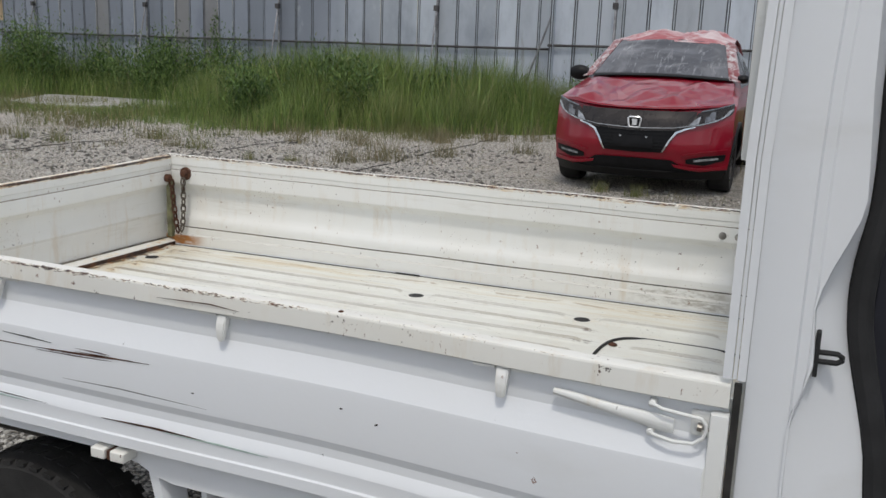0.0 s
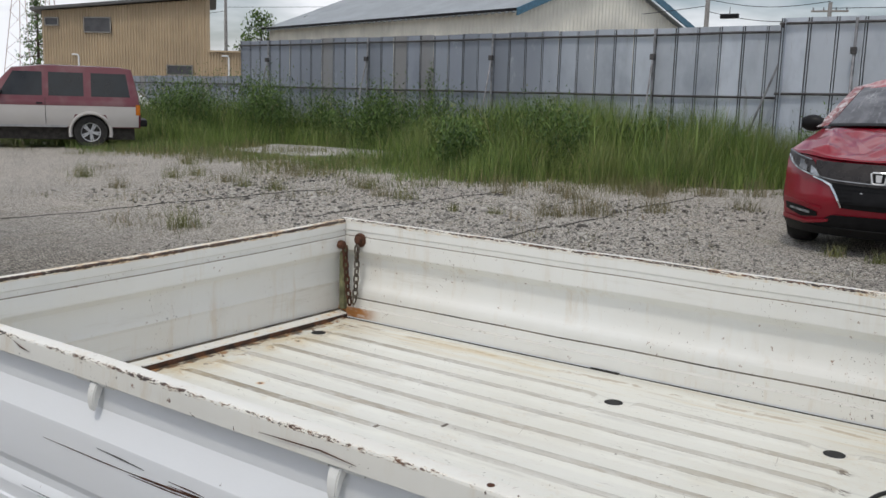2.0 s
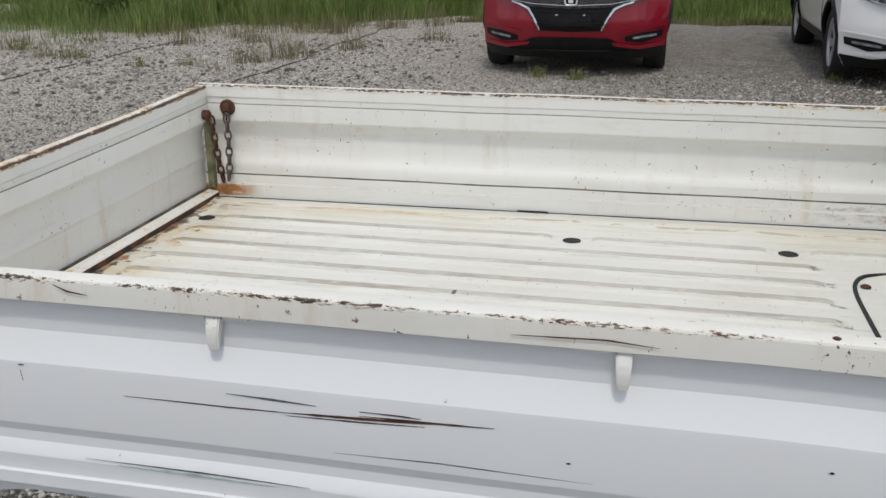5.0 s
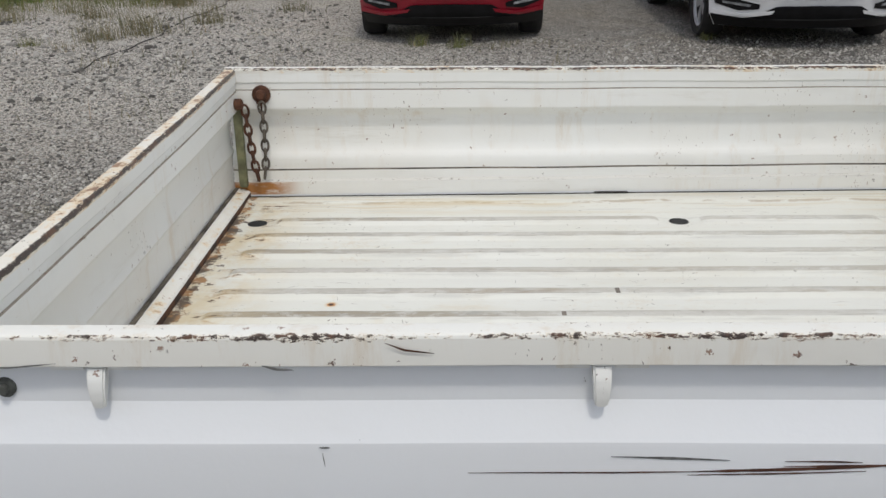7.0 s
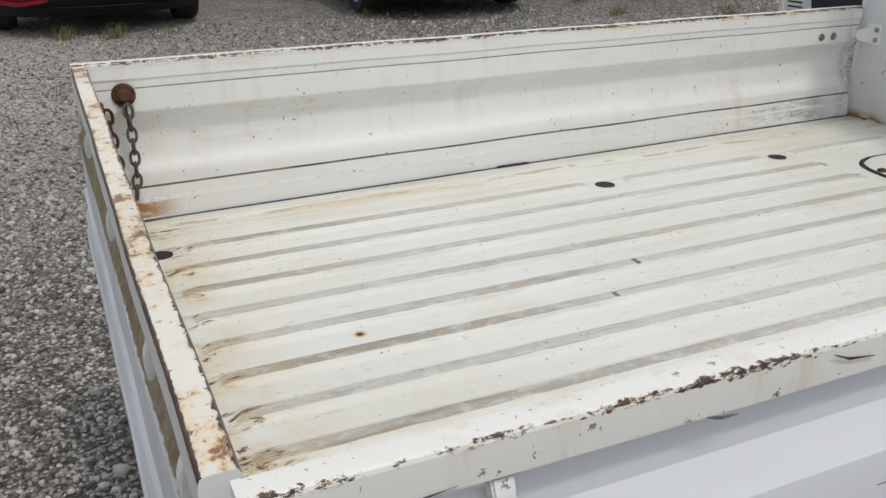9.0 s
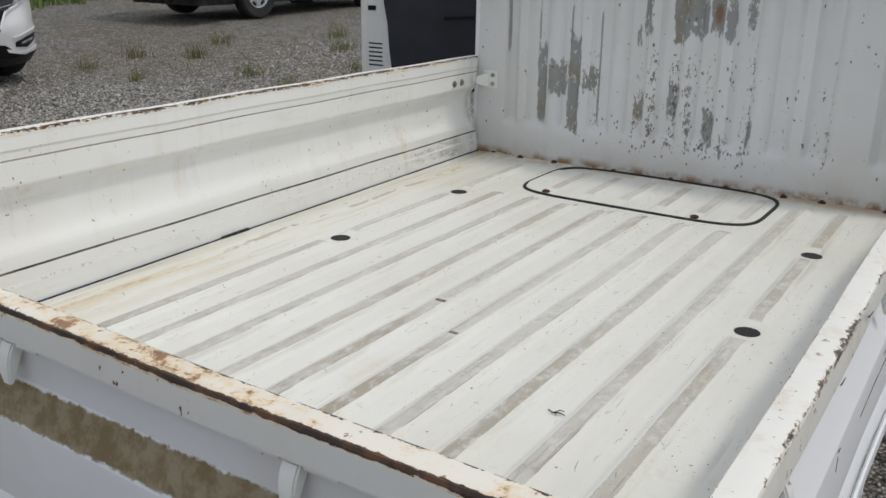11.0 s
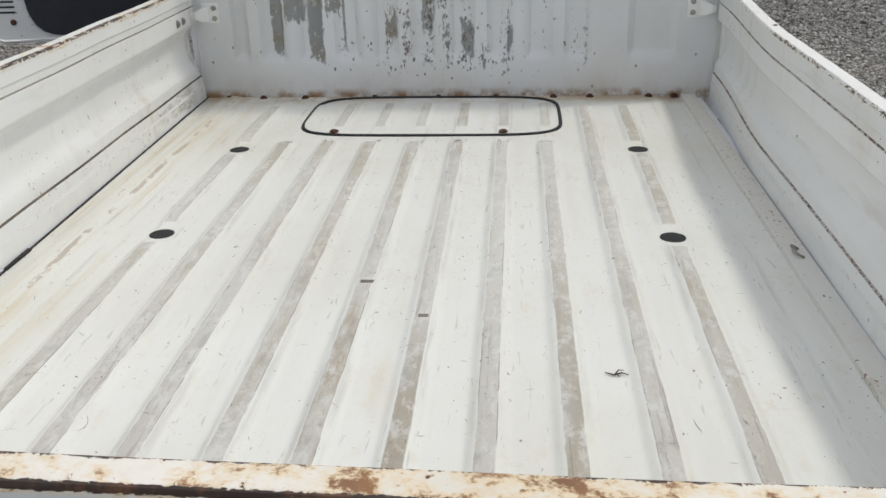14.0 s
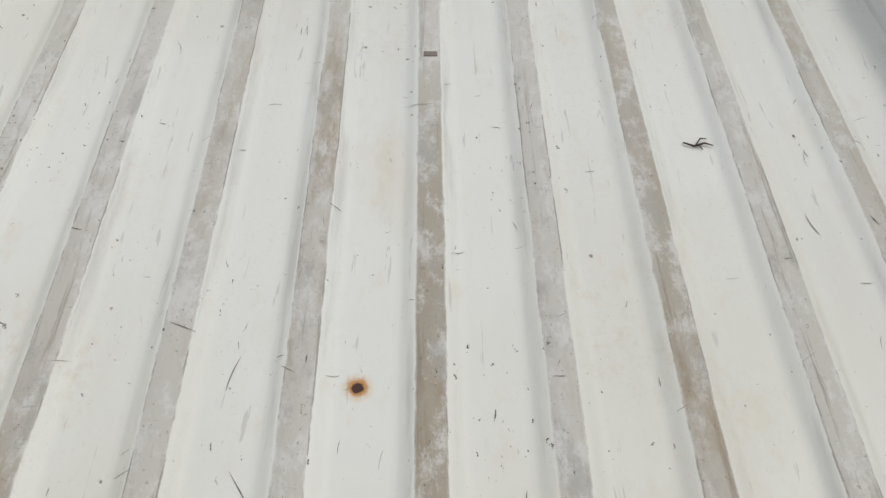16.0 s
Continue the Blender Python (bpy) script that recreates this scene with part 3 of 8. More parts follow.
def cab_back_material():
    """White paint scraped off the ribs down to grey primer, with chips all over the middle."""
    m = Mat("scraped_cab_paint", 0.4)
    y, z = m.axis("y"), m.axis("z")
    c = m.mix(m.step(m.noise(3.0, 5), 0.35, 0.75), (0.64, 0.65, 0.65), (0.585, 0.585, 0.565))
    rag = m.math("MULTIPLY", m.math("SUBTRACT", m.noise(45.0, 6, 0.75, stretch=(1, 1, 0.35)), 0.5), 0.17)
    ry = m.math("ADD", y, m.math("MULTIPLY", rag, 0.22))
    rz = m.math("ADD", z, rag)
    bare = None
    # scraped strips: centre across, half width, foot, head
    for cy, hw, z0, z1 in ((1.265, 0.0150, 0.780, 1.02), (1.213, 0.0280, 0.868, 0.972), (1.157, 0.0215, 0.757, 1.06), (1.103, 0.0225, 0.888, 0.965), (0.932, 0.0110, 1.059, 1.243), (0.962, 0.0060, 1.042, 1.094),
                           (0.834, 0.0260, 1.049, 1.249), (0.788, 0.0215, 1.075, 1.185), (0.738, 0.0190, 1.075, 1.246), (0.698, 0.0130, 1.071, 1.172), (0.646, 0.0085, 1.090, 1.20), (0.843, 0.0170, 0.831, 0.939), (0.946, 0.0160, 0.819, 0.895),
                           (0.737, 0.0150, 0.764, 0.872), (0.622, 0.0060, 0.767, 0.865)):
        side = m.step(m.math("ABSOLUTE", m.math("SUBTRACT", ry, cy)), hw + 0.003, hw)
        span = m.math("MULTIPLY", m.step(rz, z0, z0 + 0.012), m.step(rz, z1, z1 - 0.012))
        hitbox = m.math("MULTIPLY", side, span)
        bare = hitbox if bare is None else m.math("MAXIMUM", bare, hitbox)
    bare = m.math("MULTIPLY", bare, m.step(m.noise(64.0, 7, 0.78, stretch=(1, 1, 0.40)), 0.405, 0.42))
    primer = m.mix(m.step(m.noise(8.0, 5), 0.50, 0.70), (0.255, 0.262, 0.255), (0.22, 0.19, 0.13))
    spot_y, spot_z = m.math("SUBTRACT", y, 0.737), m.math("MULTIPLY", m.math("SUBTRACT", z, 1.135), 0.45)
    spot = m.math("SQRT", m.math("ADD", m.math("POWER", spot_y, 2.0), m.math("POWER", spot_z, 2.0)))
    primer = m.mix(m.math("MULTIPLY", m.step(spot, 0.018, 0.006), 0.8), primer, (0.19, 0.085, 0.030))
    c = m.mix(bare, c, primer)
    # thin dark cracks running down the rib edges
    for cy, z0, z1 in ((1.386, 0.99, 1.27), (1.281, 1.02, 1.14), (1.175, 1.02, 1.14), (1.078, 0.785, 1.146)):
        wave = m.math("ADD", y, m.math("MULTIPLY", m.math("SUBTRACT", m.noise(14.0, 5, 0.7, stretch=(1, 1, 0.5)), 0.5), 0.012))
        line = m.step(m.math("ABSOLUTE", m.math("SUBTRACT", wave, cy)), 0.0042, 0.0022)
        c = m.mix(m.math("MULTIPLY", m.math("MULTIPLY", line, m.math("MULTIPLY", m.step(rz, z0, z0 + 0.02), m.step(rz, z1, z1 - 0.02))), 0.8), c, (0.20, 0.195, 0.18))
    # chips crowd along the edges of the ribs and over the lower middle
    rows = None
    for cy in (1.087, 0.955, 0.905, 0.845, 0.795, 0.740, 0.690, 0.632, 0.532, 0.443, 0.419):
        near = m.step(m.math("ABSOLUTE", m.math("SUBTRACT", y, cy)), 0.024, 0.006)
        rows = near if rows is None else m.math("MAXIMUM", rows, near)
    low = m.math("MULTIPLY", m.step(z, 0.69, 0.76), m.step(z, 1.16, 0.92))
    mid = m.math("MULTIPLY", m.step(y, 0.38, 0.66), m.step(y, 1.16, 1.00))
    crowd = m.math("ADD", m.math("MULTIPLY", m.math("MULTIPLY", low, mid), 0.30), m.math("MULTIPLY", m.math("MULTIPLY", rows, low), 0.62))
    crowd = m.math("MULTIPLY", m.math("ADD", crowd, 0.045), m.step(m.noise(6.0, 4, 0.6, stretch=(1, 1, 0.6)), 0.28, 0.62))
    tone = m.mix(m.step(m.noise(15.0, 2), 0.42, 0.6), (0.095, 0.09, 0.082), (0.12, 0.08, 0.05))
    for scale, size, stretch in ((58.0, 0.26, (1, 1, 0.55)), (95.0, 0.34, (1, 1, 0.6)), (42.0, 0.13, (0.7, 0.55, 1.1))):
        c = m.mix(m.math("MULTIPLY", m.specks(scale, 0.85, size, stretch, 0.9, crowd), 0.9), c, tone)
    flake = m.step(m.math("ADD", m.noise(90.0, 7, 0.75, stretch=(1, 1, 0.5)), m.math("MULTIPLY", crowd, 0.16)), 0.685, 0.70)
    c = m.mix(m.math("MULTIPLY", flake, m.step(z, 1.28, 1.24)), c, m.mix(m.step(m.noise(9.0, 3), 0.45, 0.6), (0.25, 0.255, 0.245), (0.11, 0.095, 0.08)))
    # faint grey runs below the rail
    runs = m.math("MULTIPLY", m.step(m.noise(26.0, 5, 0.6, stretch=(1, 1, 0.06)), 0.52, 0.72), m.step(z, 1.05, 1.26))
    c = m.mix(m.math("MULTIPLY", runs, 0.22), c, (0.36, 0.355, 0.32))
    haze = m.math("MULTIPLY", m.step(z, 0.76, 0.665), m.step(m.noise(10.0, 7, 0.7, stretch=(1, 1, 0.6)), 0.36, 0.66))
    c = m.mix(m.math("MULTIPLY", haze, 0.35), c, (0.40, 0.35, 0.26))
    foot = m.math("MULTIPLY", m.step(z, 0.690, 0.662), m.step(m.noise(14.0, 6, 0.7), 0.44, 0.62))
    c = m.mix(foot, c, (0.25, 0.14, 0.06))
    m.colour(c).rough(m.math("ADD", m.math("MULTIPLY", bare, 0.25), 0.42))
    m.bump(m.math("SUBTRACT", m.noise(100.0, 3), m.math("MULTIPLY", bare, 1.5)), 0.12, 0.0015)
    return m.m


M["cab_back"] = cab_back_material()


def tailgate_material():
    """The tailgate's outer skin with a long strip worn to brown primer."""
    m = Mat("worn_tailgate_paint", 0.4)
    z = m.axis("z")
    c = m.mix(m.step(m.noise(4.0, 5), 0.35, 0.75), (0.72, 0.73, 0.75), (0.62, 0.62, 0.60))
    z2 = m.math("ADD", z, m.math("MULTIPLY", m.math("SUBTRACT", m.noise(60.0, 6, 0.75), 0.5), 0.015))
    band = m.math("MULTIPLY", m.step(z2, 0.836, 0.839), m.step(z2, 0.876, 0.873))
    primer = m.mix(m.step(m.noise(30.0, 7, 0.7), 0.4, 0.62), (0.185, 0.135, 0.065), (0.29, 0.245, 0.16))
    c = m.mix(band, c, primer)
    hit = m.step(m.noise(60.0, 5, 0.6), 0.72, 0.735)
    c = m.mix(hit, c, RUST)
    m.colour(c).rough(m.math("ADD", m.math("MULTIPLY", band, 0.3), 0.4))
    m.bump(m.noise(90.0, 3), 0.12, 0.0015)
    return m.m


M["tail_skin"] = tailgate_material()

# gate section: distance outwards from the inner plane, height over the floor, and the slot of the stretch that follows
# slots: 0 inner face, 1 top rail, 2 outer skin, 3 chipped edge, 4 dirty and shade-dark seam, 5 speckled fold, 6 outer
# flange, 7 folded line
INNER_FOOT = [(0.000, 0.006, 0), (0.000, 0.036, 5), (0.003, 0.042, 0), (0.004, 0.0622, 4), (0.0075, 0.0652, 0), (0.0078, 0.075, 0), (0.0085, 0.086, 0), (0.0115, 0.094, 0), (0.0170, 0.102, 0)]
INNER = [(0.0225, 0.111, 0), (0.0258, 0.122, 0), (0.0274, 0.136, 0), (0.0280, 0.150, 0), (0.0278, 0.164, 0), (0.0268, 0.176, 0), (0.0235, 0.186, 0), (0.0155, 0.1950, 0), (0.0085, 0.2015, 0), (0.0050, 0.2040, 0), (0.0035, 0.2075, 0), (0.003, 0.2478, 7), (0.0056, 0.2500, 0), (0.0052, 0.2630, 0), (0.0025, 0.2662, 0)]
RAIL = [(0.002, 0.2860, 3), (0.002, 0.2925, 3), (0.0045, 0.297, 1), (0.0090, 0.2974, 1), (0.0160, 0.2976, 1), (0.0225, 0.2974, 1), (0.0272, 0.2968, 3), (0.0296, 0.2955, 3), (0.0308, 0.2925, 3), (0.0312, 0.2885, 6), (0.0318, 0.280, 6), (0.033, 0.266, 6), (0.033, 0.2635, 1), (0.031, 0.262, 2)]
OUTER = [(0.016, 0.262, 2), (0.017, 0.214, 2), (0.020, 0.207, 2), (0.0335, 0.177, 2), (0.0355, 0.173, 2), (0.0365, 0.167, 2), (0.0375, 0.082, 2)]
OUTER_FOOT = [(0.0372, 0.077, 2), (0.0318, 0.0625, 2), (0.0322, 0.048, 2), (0.0405, 0.033, 2), (0.0415, 0.029, 2), (0.0405, 0.007, 2), (0.0410, 0.004, 2), (0.0440, 0.001, 2), (0.0445, -0.018, 2), (0.040, -0.021, 2), (0.000, -0.021, 2)]
GATE = INNER_FOOT + INNER + RAIL + OUTER + OUTER_FOOT
# the tailgate stands back behind a ledge at its foot and has a wider inner edge
TAIL = [(0.030, 0.006, 0), (0.030, 0.034, 0), (0.0302, 0.060, 0), (0.0306, 0.078, 0), (0.0275, 0.090, 0), (0.0270, 0.102, 0)] + INNER
TAIL += RAIL + OUTER + [(d + 0.006 if d > 0.02 else d, h, k) for d, h, k in OUTER_FOOT]
# how bare each fold of the rail is rubbed: (inner corner, inner edge, top, outer edge, outer corner, flange)
WEAR_NEAR = (0.35, 1.0, 0.80, 0.22, 0.0, 0.42, 0.86, 1.0, 0.92, 0.55, 0.12, 0.0, 0.45, 0.3)
WEAR_FAR = (0.0, 0.92, 1.05, 0.22, 0.10, 0.10, 0.5, 0.8, 0.5, 0.2, 0.0, 0.0, 0.2, 0.2)
WEAR_TAIL = (0.40, 1.35, 1.0, 0.40, 0.38, 0.38, 0.62, 1.5, 1.35, 0.20, 0.0, 0.0, 0.2, 0.2)


def gate(name, label, n, place, mats, wear, lift=lambda k: 0.0, section=GATE):
    bm = bm_new()
    rings = []
    for i in range(n + 1):
        k = i / n
        rings.append([place(k, d, FLOOR + h * (1 + lift(k) / 0.297)) for d, h, _ in section])
    loft(bm, rings, True, True, 0, [k for _, _, k in section])
    ob = part(name, bm, mats, truck, label, sharp=16)
    start = section.index(RAIL[0])
    row = [0.0] * len(section)
    row[start:start + len(RAIL)] = wear
    ob.data.attributes.new("wear", "FLOAT", "POINT").data.foreach_set("value", row * (n + 1))
    return ob


def near_bend(x):
    return -0.036 * smooth(1.35, 2.05, x) + 0.0025 * noise.noise((x * 2.2, 0, 4))


NEAR_Y, FAR_Y0, FAR_Y1 = 0.111, 1.452, 1.488


def near_place(k, d, z):
    x = lerp(0.004, 2.052, k)
    return (x, NEAR_Y + near_bend(x) - d, z)


def far_place(k, d, z):
    return (lerp(-0.014, 2.052, k), lerp(FAR_Y0, FAR_Y1, k) + d, z + 0.0015 * noise.noise((k * 9, 1, 2)))


def tail_place(k, d, z):
    return (0.0165 - d + 0.002 * noise.noise((k * 5, 7, 1)), lerp(0.118, 1.4515, k), z)


near_gate = gate("side_gate", "white dropside gate with rust-chipped top rail and long scratches", 60, near_place,
                 [M["paint"], M["rail"], M["paint_clean"], M["rail"], M["broken_seam"], M["speckle"], M["rail"], M["broken_seam"]], WEAR_NEAR)
far_gate = gate("side_gate", "white dropside gate with a rusty line along its top", 30, far_place,
                [M["paint_far"], M["rail_far"], M["paint_clean"], M["rail_far"], M["seam"], M["speckle"], M["rail_far"], M["fold_line"]], WEAR_FAR, lambda k: lerp(0.030, 0.012, k))
tail_gate = gate("tailgate", "white tailgate with a rusty top rail and a strip worn to primer", 24, tail_place,
                 [M["paint"], M["rail_rusty"], M["tail_skin"], M["rail_rusty"], M["seam"], M["speckle"], M["rail_tail_skin"], M["fold_line"]], WEAR_TAIL, lambda k: -0.001 + 0.028 * k * k, TAIL)

# floor with open drain holes
xs = sorted({0.031, 0.05, 0.07, 0.082, 0.093, 0.104, 0.115, 0.128, 0.14, 0.152, 0.165, 1.60, 1.615, 1.63, 1.645, 1.92, 1.935, 1.95, 1.965, 2.0, 2.072, *[round(0.22 + 0.06 * i, 3) for i in range(28)],
             *[round(h + s, 4) for h, _ in HOLES for s in (-0.07, -0.058, -0.045, -0.032, 0.032, 0.045, 0.058, 0.07)]})
ys = sorted({0.150, 0.17, 0.205, 0.212, 0.225, 0.26, 1.385, 1.392, 1.40, 1.43, 1.44, 1.489,
             *[round(g + s, 4) for g in GROOVES for s in (-0.032, -0.027, -0.0240, -0.0210, -0.0180, -0.0150, -0.0115, 0, 0.0115, 0.0150, 0.0180, 0.0210, 0.0240, 0.027, 0.032)]})
bm = bm_new()
grid(bm, lambda x, y: (x, y, floor_z(x, y)), xs, ys,
     keep=lambda x, y: not any(abs(x - hx) < 0.032 and abs(y - hy) < 0.032 for hx, hy in HOLES))
for hx, hy in HOLES:
    rings = [[], [], [], [], []]
    for i in range(32):
        a = 2 * math.pi * i / 32
        c, s = math.cos(a), math.sin(a)
        q = 0.032 / max(abs(c), abs(s))
        rings[0].append((hx + q * c, hy + q * s, floor_z(hx + q * c, hy + q * s)))
        rings[1].append((hx + 0.029 * c, hy + 0.029 * s, FLOOR - 0.001))
        rings[2].append((hx + 0.024 * c, hy + 0.024 * s, FLOOR - 0.0015))
        rings[3].append((hx + 0.0225 * c, hy + 0.0225 * s, FLOOR - 0.003))
        rings[4].append((hx + 0.0225 * c, hy + 0.0225 * s, FLOOR - 0.010))
    loft(bm, rings, True, False)
bmesh.ops.remove_doubles(bm, verts=bm.verts, dist=0.0004)
bed_floor = part("bed_floor", bm, M["floor"], truck, "white ribbed steel floor, rib tops worn grey-brown")
for hx, hy in HOLES:
    bm = bm_new()
    disc(bm, (hx, hy, FLOOR), (0, 0, 1), [(0.0228, -0.002), (0.0215, -0.004), (0.0205, -0.016), (0.012, -0.018), (0.0, -0.018)], 28)
    part("drain_plug", bm, M["rubber"], bed_floor, "black rubber drain plug")

# service lid with its black seal
LX, LY, LHX, LHY, LR = 1.860, 0.818, 0.180, 0.325, 0.085


def lid_edge(a, grow=0.0):
    c, s = math.cos(a), math.sin(a)
    n = 5.0
    r = (abs(c / (LHX + grow)) ** n + abs(s / (LHY + grow)) ** n) ** (-1 / n)
    return LX + r * c, LY + r * s


bm = bm_new()
steps = 160
rings = []
for r in (*[0.02 + 0.04 * q for q in range(24)], 0.965, 0.985, 1.0):
    ring = []
    for i in range(steps):
        ex, ey = lid_edge(2 * math.pi * i / steps)
        x, y = lerp(LX, ex, r), lerp(LY, ey, r)
        dip = 0.0
        for g in GROOVES:
            dip = max(dip, (1 - smooth(0.010, 0.022, abs(y - g))) * smooth(1.735, 1.775, x) * (1 - smooth(1.955, 1.99, x)))
        ring.append((x, y, FLOOR + 0.0015 + 0.0050 * dip - 0.0025 * smooth(0.97, 1.0, r)))
    rings.append(ring)
loft(bm, rings, True, True)
lid = part("service_lid", bm, M["floor"], bed_floor, "white rounded service lid in the floor")
bm = bm_new()
rings = []
for grow, h in ((-0.002, 0.000), (-0.001, 0.0040), (0.002, 0.0055), (0.0055, 0.0040), (0.007, -0.002)):
    rings.append([(*lid_edge(2 * math.pi * i / steps, grow), FLOOR + h) for i in range(steps)])
loft(bm, rings, True, False)
part("seal", bm, M["rubber"], bed_floor, "black rubber seal round the lid")
for x, y in ((1.706, 1.052), (1.704, 0.634)):
    bm = bm_new()
    disc(bm, (x, y, FLOOR), (0, 0, 1), [(0.011, 0.003), (0.011, 0.0055), (0.007, 0.008), (0.004, 0.006), (0, 0.006)], 14)
    part("lid_bolt", bm, M["rust"], bed_floor, "rusty sunk bolt")
for y in (0.17, 0.24, 0.40, 0.50, 0.66, 0.82, 1.00, 1.20, 1.32, 1.42):
    bm = bm_new()
    disc(bm, (2.048, y, FLOOR - 0.001), (0, 0, 1), [(0.011, 0.0), (0.011, 0.003), (0.007, 0.0035), (0.0065, 0.008), (0, 0.009)], 10)
    part("floor_bolt", bm, M["rust"], bed_floor)

# ledges, and dark strips standing in for shade in the gaps between floor and gates
bm = bm_new()
box(bm, (0.022, 0.1135, FLOOR - 0.02), (2.06, 0.1525, FLOOR + 0.004), 0.003)
part("side_ledge", bm, M["ledge"], truck)
bm = bm_new()
box(bm, (0.03, 0.1526, FLOOR - 0.02), (2.06, 0.1548, FLOOR - 0.0060))
part("ledge_gap", bm, M["gap"], truck)
bm = bm_new()
loft(bm, [[(0.02, FAR_Y0 - 0.0045, FLOOR - 0.02), (0.02, FAR_Y0 - 0.0045, FLOOR + 0.0015), (0.02, FAR_Y0 + 0.002, FLOOR + 0.0015), (0.02, FAR_Y0 + 0.002, FLOOR - 0.02)],
          [(2.06, FAR_Y1 - 0.0045, FLOOR - 0.02), (2.06, FAR_Y1 - 0.0045, FLOOR + 0.0015), (2.06, FAR_Y1 + 0.002, FLOOR + 0.0015), (2.06, FAR_Y1 + 0.002, FLOOR - 0.02)]])
part("ledge_gap", bm, M["gap"], truck)
bm = bm_new()
box(bm, (0.006, 0.150, FLOOR - 0.02), (0.0400, 1.455, FLOOR - 0.008), 0.001)
part("rear_ledge_gap", bm, M["seam"], truck, "rusted gap along the tailgate")
bm = bm_new()
loft(bm, [[(-0.0035, y, 0.640), (-0.0035, y, 0.6830), (-0.0010, y, 0.6840), (0.0120, y, 0.6810), (0.0225, y, 0.6775), (0.0255, y, 0.6740), (0.0255, y, 0.640)] for y in (0.120, 0.4, 0.8, 1.2, 1.450)], True, True, 0, [2, 1, 0, 0, 1, 2, 2])
part("rear_ledge", bm, [M["rail_far"], M["speckle"], M["chip_edge_heavy"]], truck, "speckled white ledge at the foot of the tailgate")
# added dark strip for the shade in the gap behind the ledge
bm = bm_new()
box(bm, (-0.0125, 0.122, 0.655), (-0.0036, 1.449, 0.6860))
part("ledge_back_gap", bm, M["seam"], truck)

bm = bm_new()
tube(bm, [(0.97, 0.128, FLOOR + 0.005), (0.97, 0.140, FLOOR + 0.012), (1.005, 0.140, FLOOR + 0.012), (1.005, 0.128, FLOOR + 0.005)], 0.0025, 6)
part("ledge_clip", bm, M["steel"], truck, "small wire clip on the ledge")
bm = bm_new()
box(bm, (0.90, 1.462, FLOOR - 0.004), (0.985, 1.470, FLOOR + 0.0045), 0.001)
part("drain_slot", bm, M["gap"], bed_floor)

# rope hooks under the top rails
def rope_hook(at, out, along):
    """A pressed hook: plate with bent ends and a tapering tongue."""
    at, out, along = Vector(at), Vector(out), Vector(along)
    bm = bm_new()
    rings = []
    for h, w, d0, d1 in ((0.0, 0.0095, 0.000, 0.012), (-0.008, 0.0095, 0.000, 0.017), (-0.018, 0.0090, 0.005, 0.020), (-0.030, 0.0082, 0.010, 0.021), (-0.041, 0.0072, 0.013, 0.020), (-0.046, 0.0060, 0.015, 0.019)):
        rings.append([at + along * s * w + out * d + Vector((0, 0, h)) for s, d in ((-1, d0), (1, d0), (1, d1), (-1, d1))])
    loft(bm, rings, True, True)
    bmesh.ops.bevel(bm, geom=list(bm.edges), offset=0.002, segments=2, affect="EDGES")
    for s in (-1, 1):
        a = at + along * s * 0.030 + Vector((0, 0, -0.0015))
        ring = [a + along * u * 0.017 + out * d + Vector((0, 0, e)) for u, d, e in ((-1, 0, 0.002), (1, 0, 0.002), (1, 0.012, 0.002), (-1, 0.012, 0.002))]
        loft(bm, [ring, [p + Vector((0, 0, -0.004)) for p in ring]], True, True)
    return bm


for x in (0.187, 0.706, 1.221, 1.731):
    part("rope_hook", rope_hook((x, NEAR_Y - 0.016 + near_bend(x), 0.9205), (0, -1, 0), (1, 0, 0)), M["paint"], near_gate)
for x in (0.19, 0.71, 1.22, 1.73):
    part("rope_hook", rope_hook((x, lerp(FAR_Y0, FAR_Y1, x / 2.05) + 0.016, 0.928), (0, 1, 0), (1, 0, 0)), M["paint"], far_gate)
for y in (0.205, 0.405, 0.78, 1.16):
    part("rope_hook", rope_hook((0.0005, y, 0.9195 + 0.018 * ((y - 0.118) / 1.33) ** 2), (-1, 0, 0), (0, 1, 0)), M["paint"], tail_gate)

# gate latch by the cab: handle, wire loop, catch, pressed pocket
bm = bm_new()
rings = []
for x, z, r in ((1.812, 0.9015, 0.0045), (1.84, 0.899, 0.0065), (1.90, 0.892, 0.0080), (1.94, 0.888, 0.0105), (1.97, 0.885, 0.0115), (1.984, 0.884, 0.0105)):
    rings.append([(x, NEAR_Y - 0.030 + near_bend(x) + 0.006 * math.cos(a), z + r * math.sin(a)) for a in [math.pi * k / 5 for k in range(10)]])
loft(bm, rings, True, True)
part("latch_handle", bm, M["paint"], near_gate, "long white latch lever")
bm = bm_new()
tube(bm, [(1.950, 0.044, 0.911), (1.957, 0.040, 0.912), (1.968, 0.036, 0.9095), (2.005, 0.034, 0.907), (2.020, 0.035, 0.905), (2.026, 0.036, 0.898), (2.027, 0.037, 0.889), (2.024, 0.037, 0.878),
          (2.012, 0.036, 0.868), (1.985, 0.036, 0.866), (1.958, 0.041, 0.869), (1.951, 0.046, 0.8705)], 0.0027, 8)
part("latch_loop", bm, M["paint"], near_gate, "bent white wire loop")
bm = bm_new()
box(bm, (2.008, 0.042, 0.880), (2.017, 0.060, 0.902), 0.002)
box(bm, (2.005, 0.052, 0.874), (2.034, 0.060, 0.910), 0.002)
part("latch_catch", bm, M["paint"], near_gate)
bm = bm_new()
tube(bm, [(2.015, 0.040, 0.892), (2.0215, 0.040, 0.8915)], 0.0065, 6)
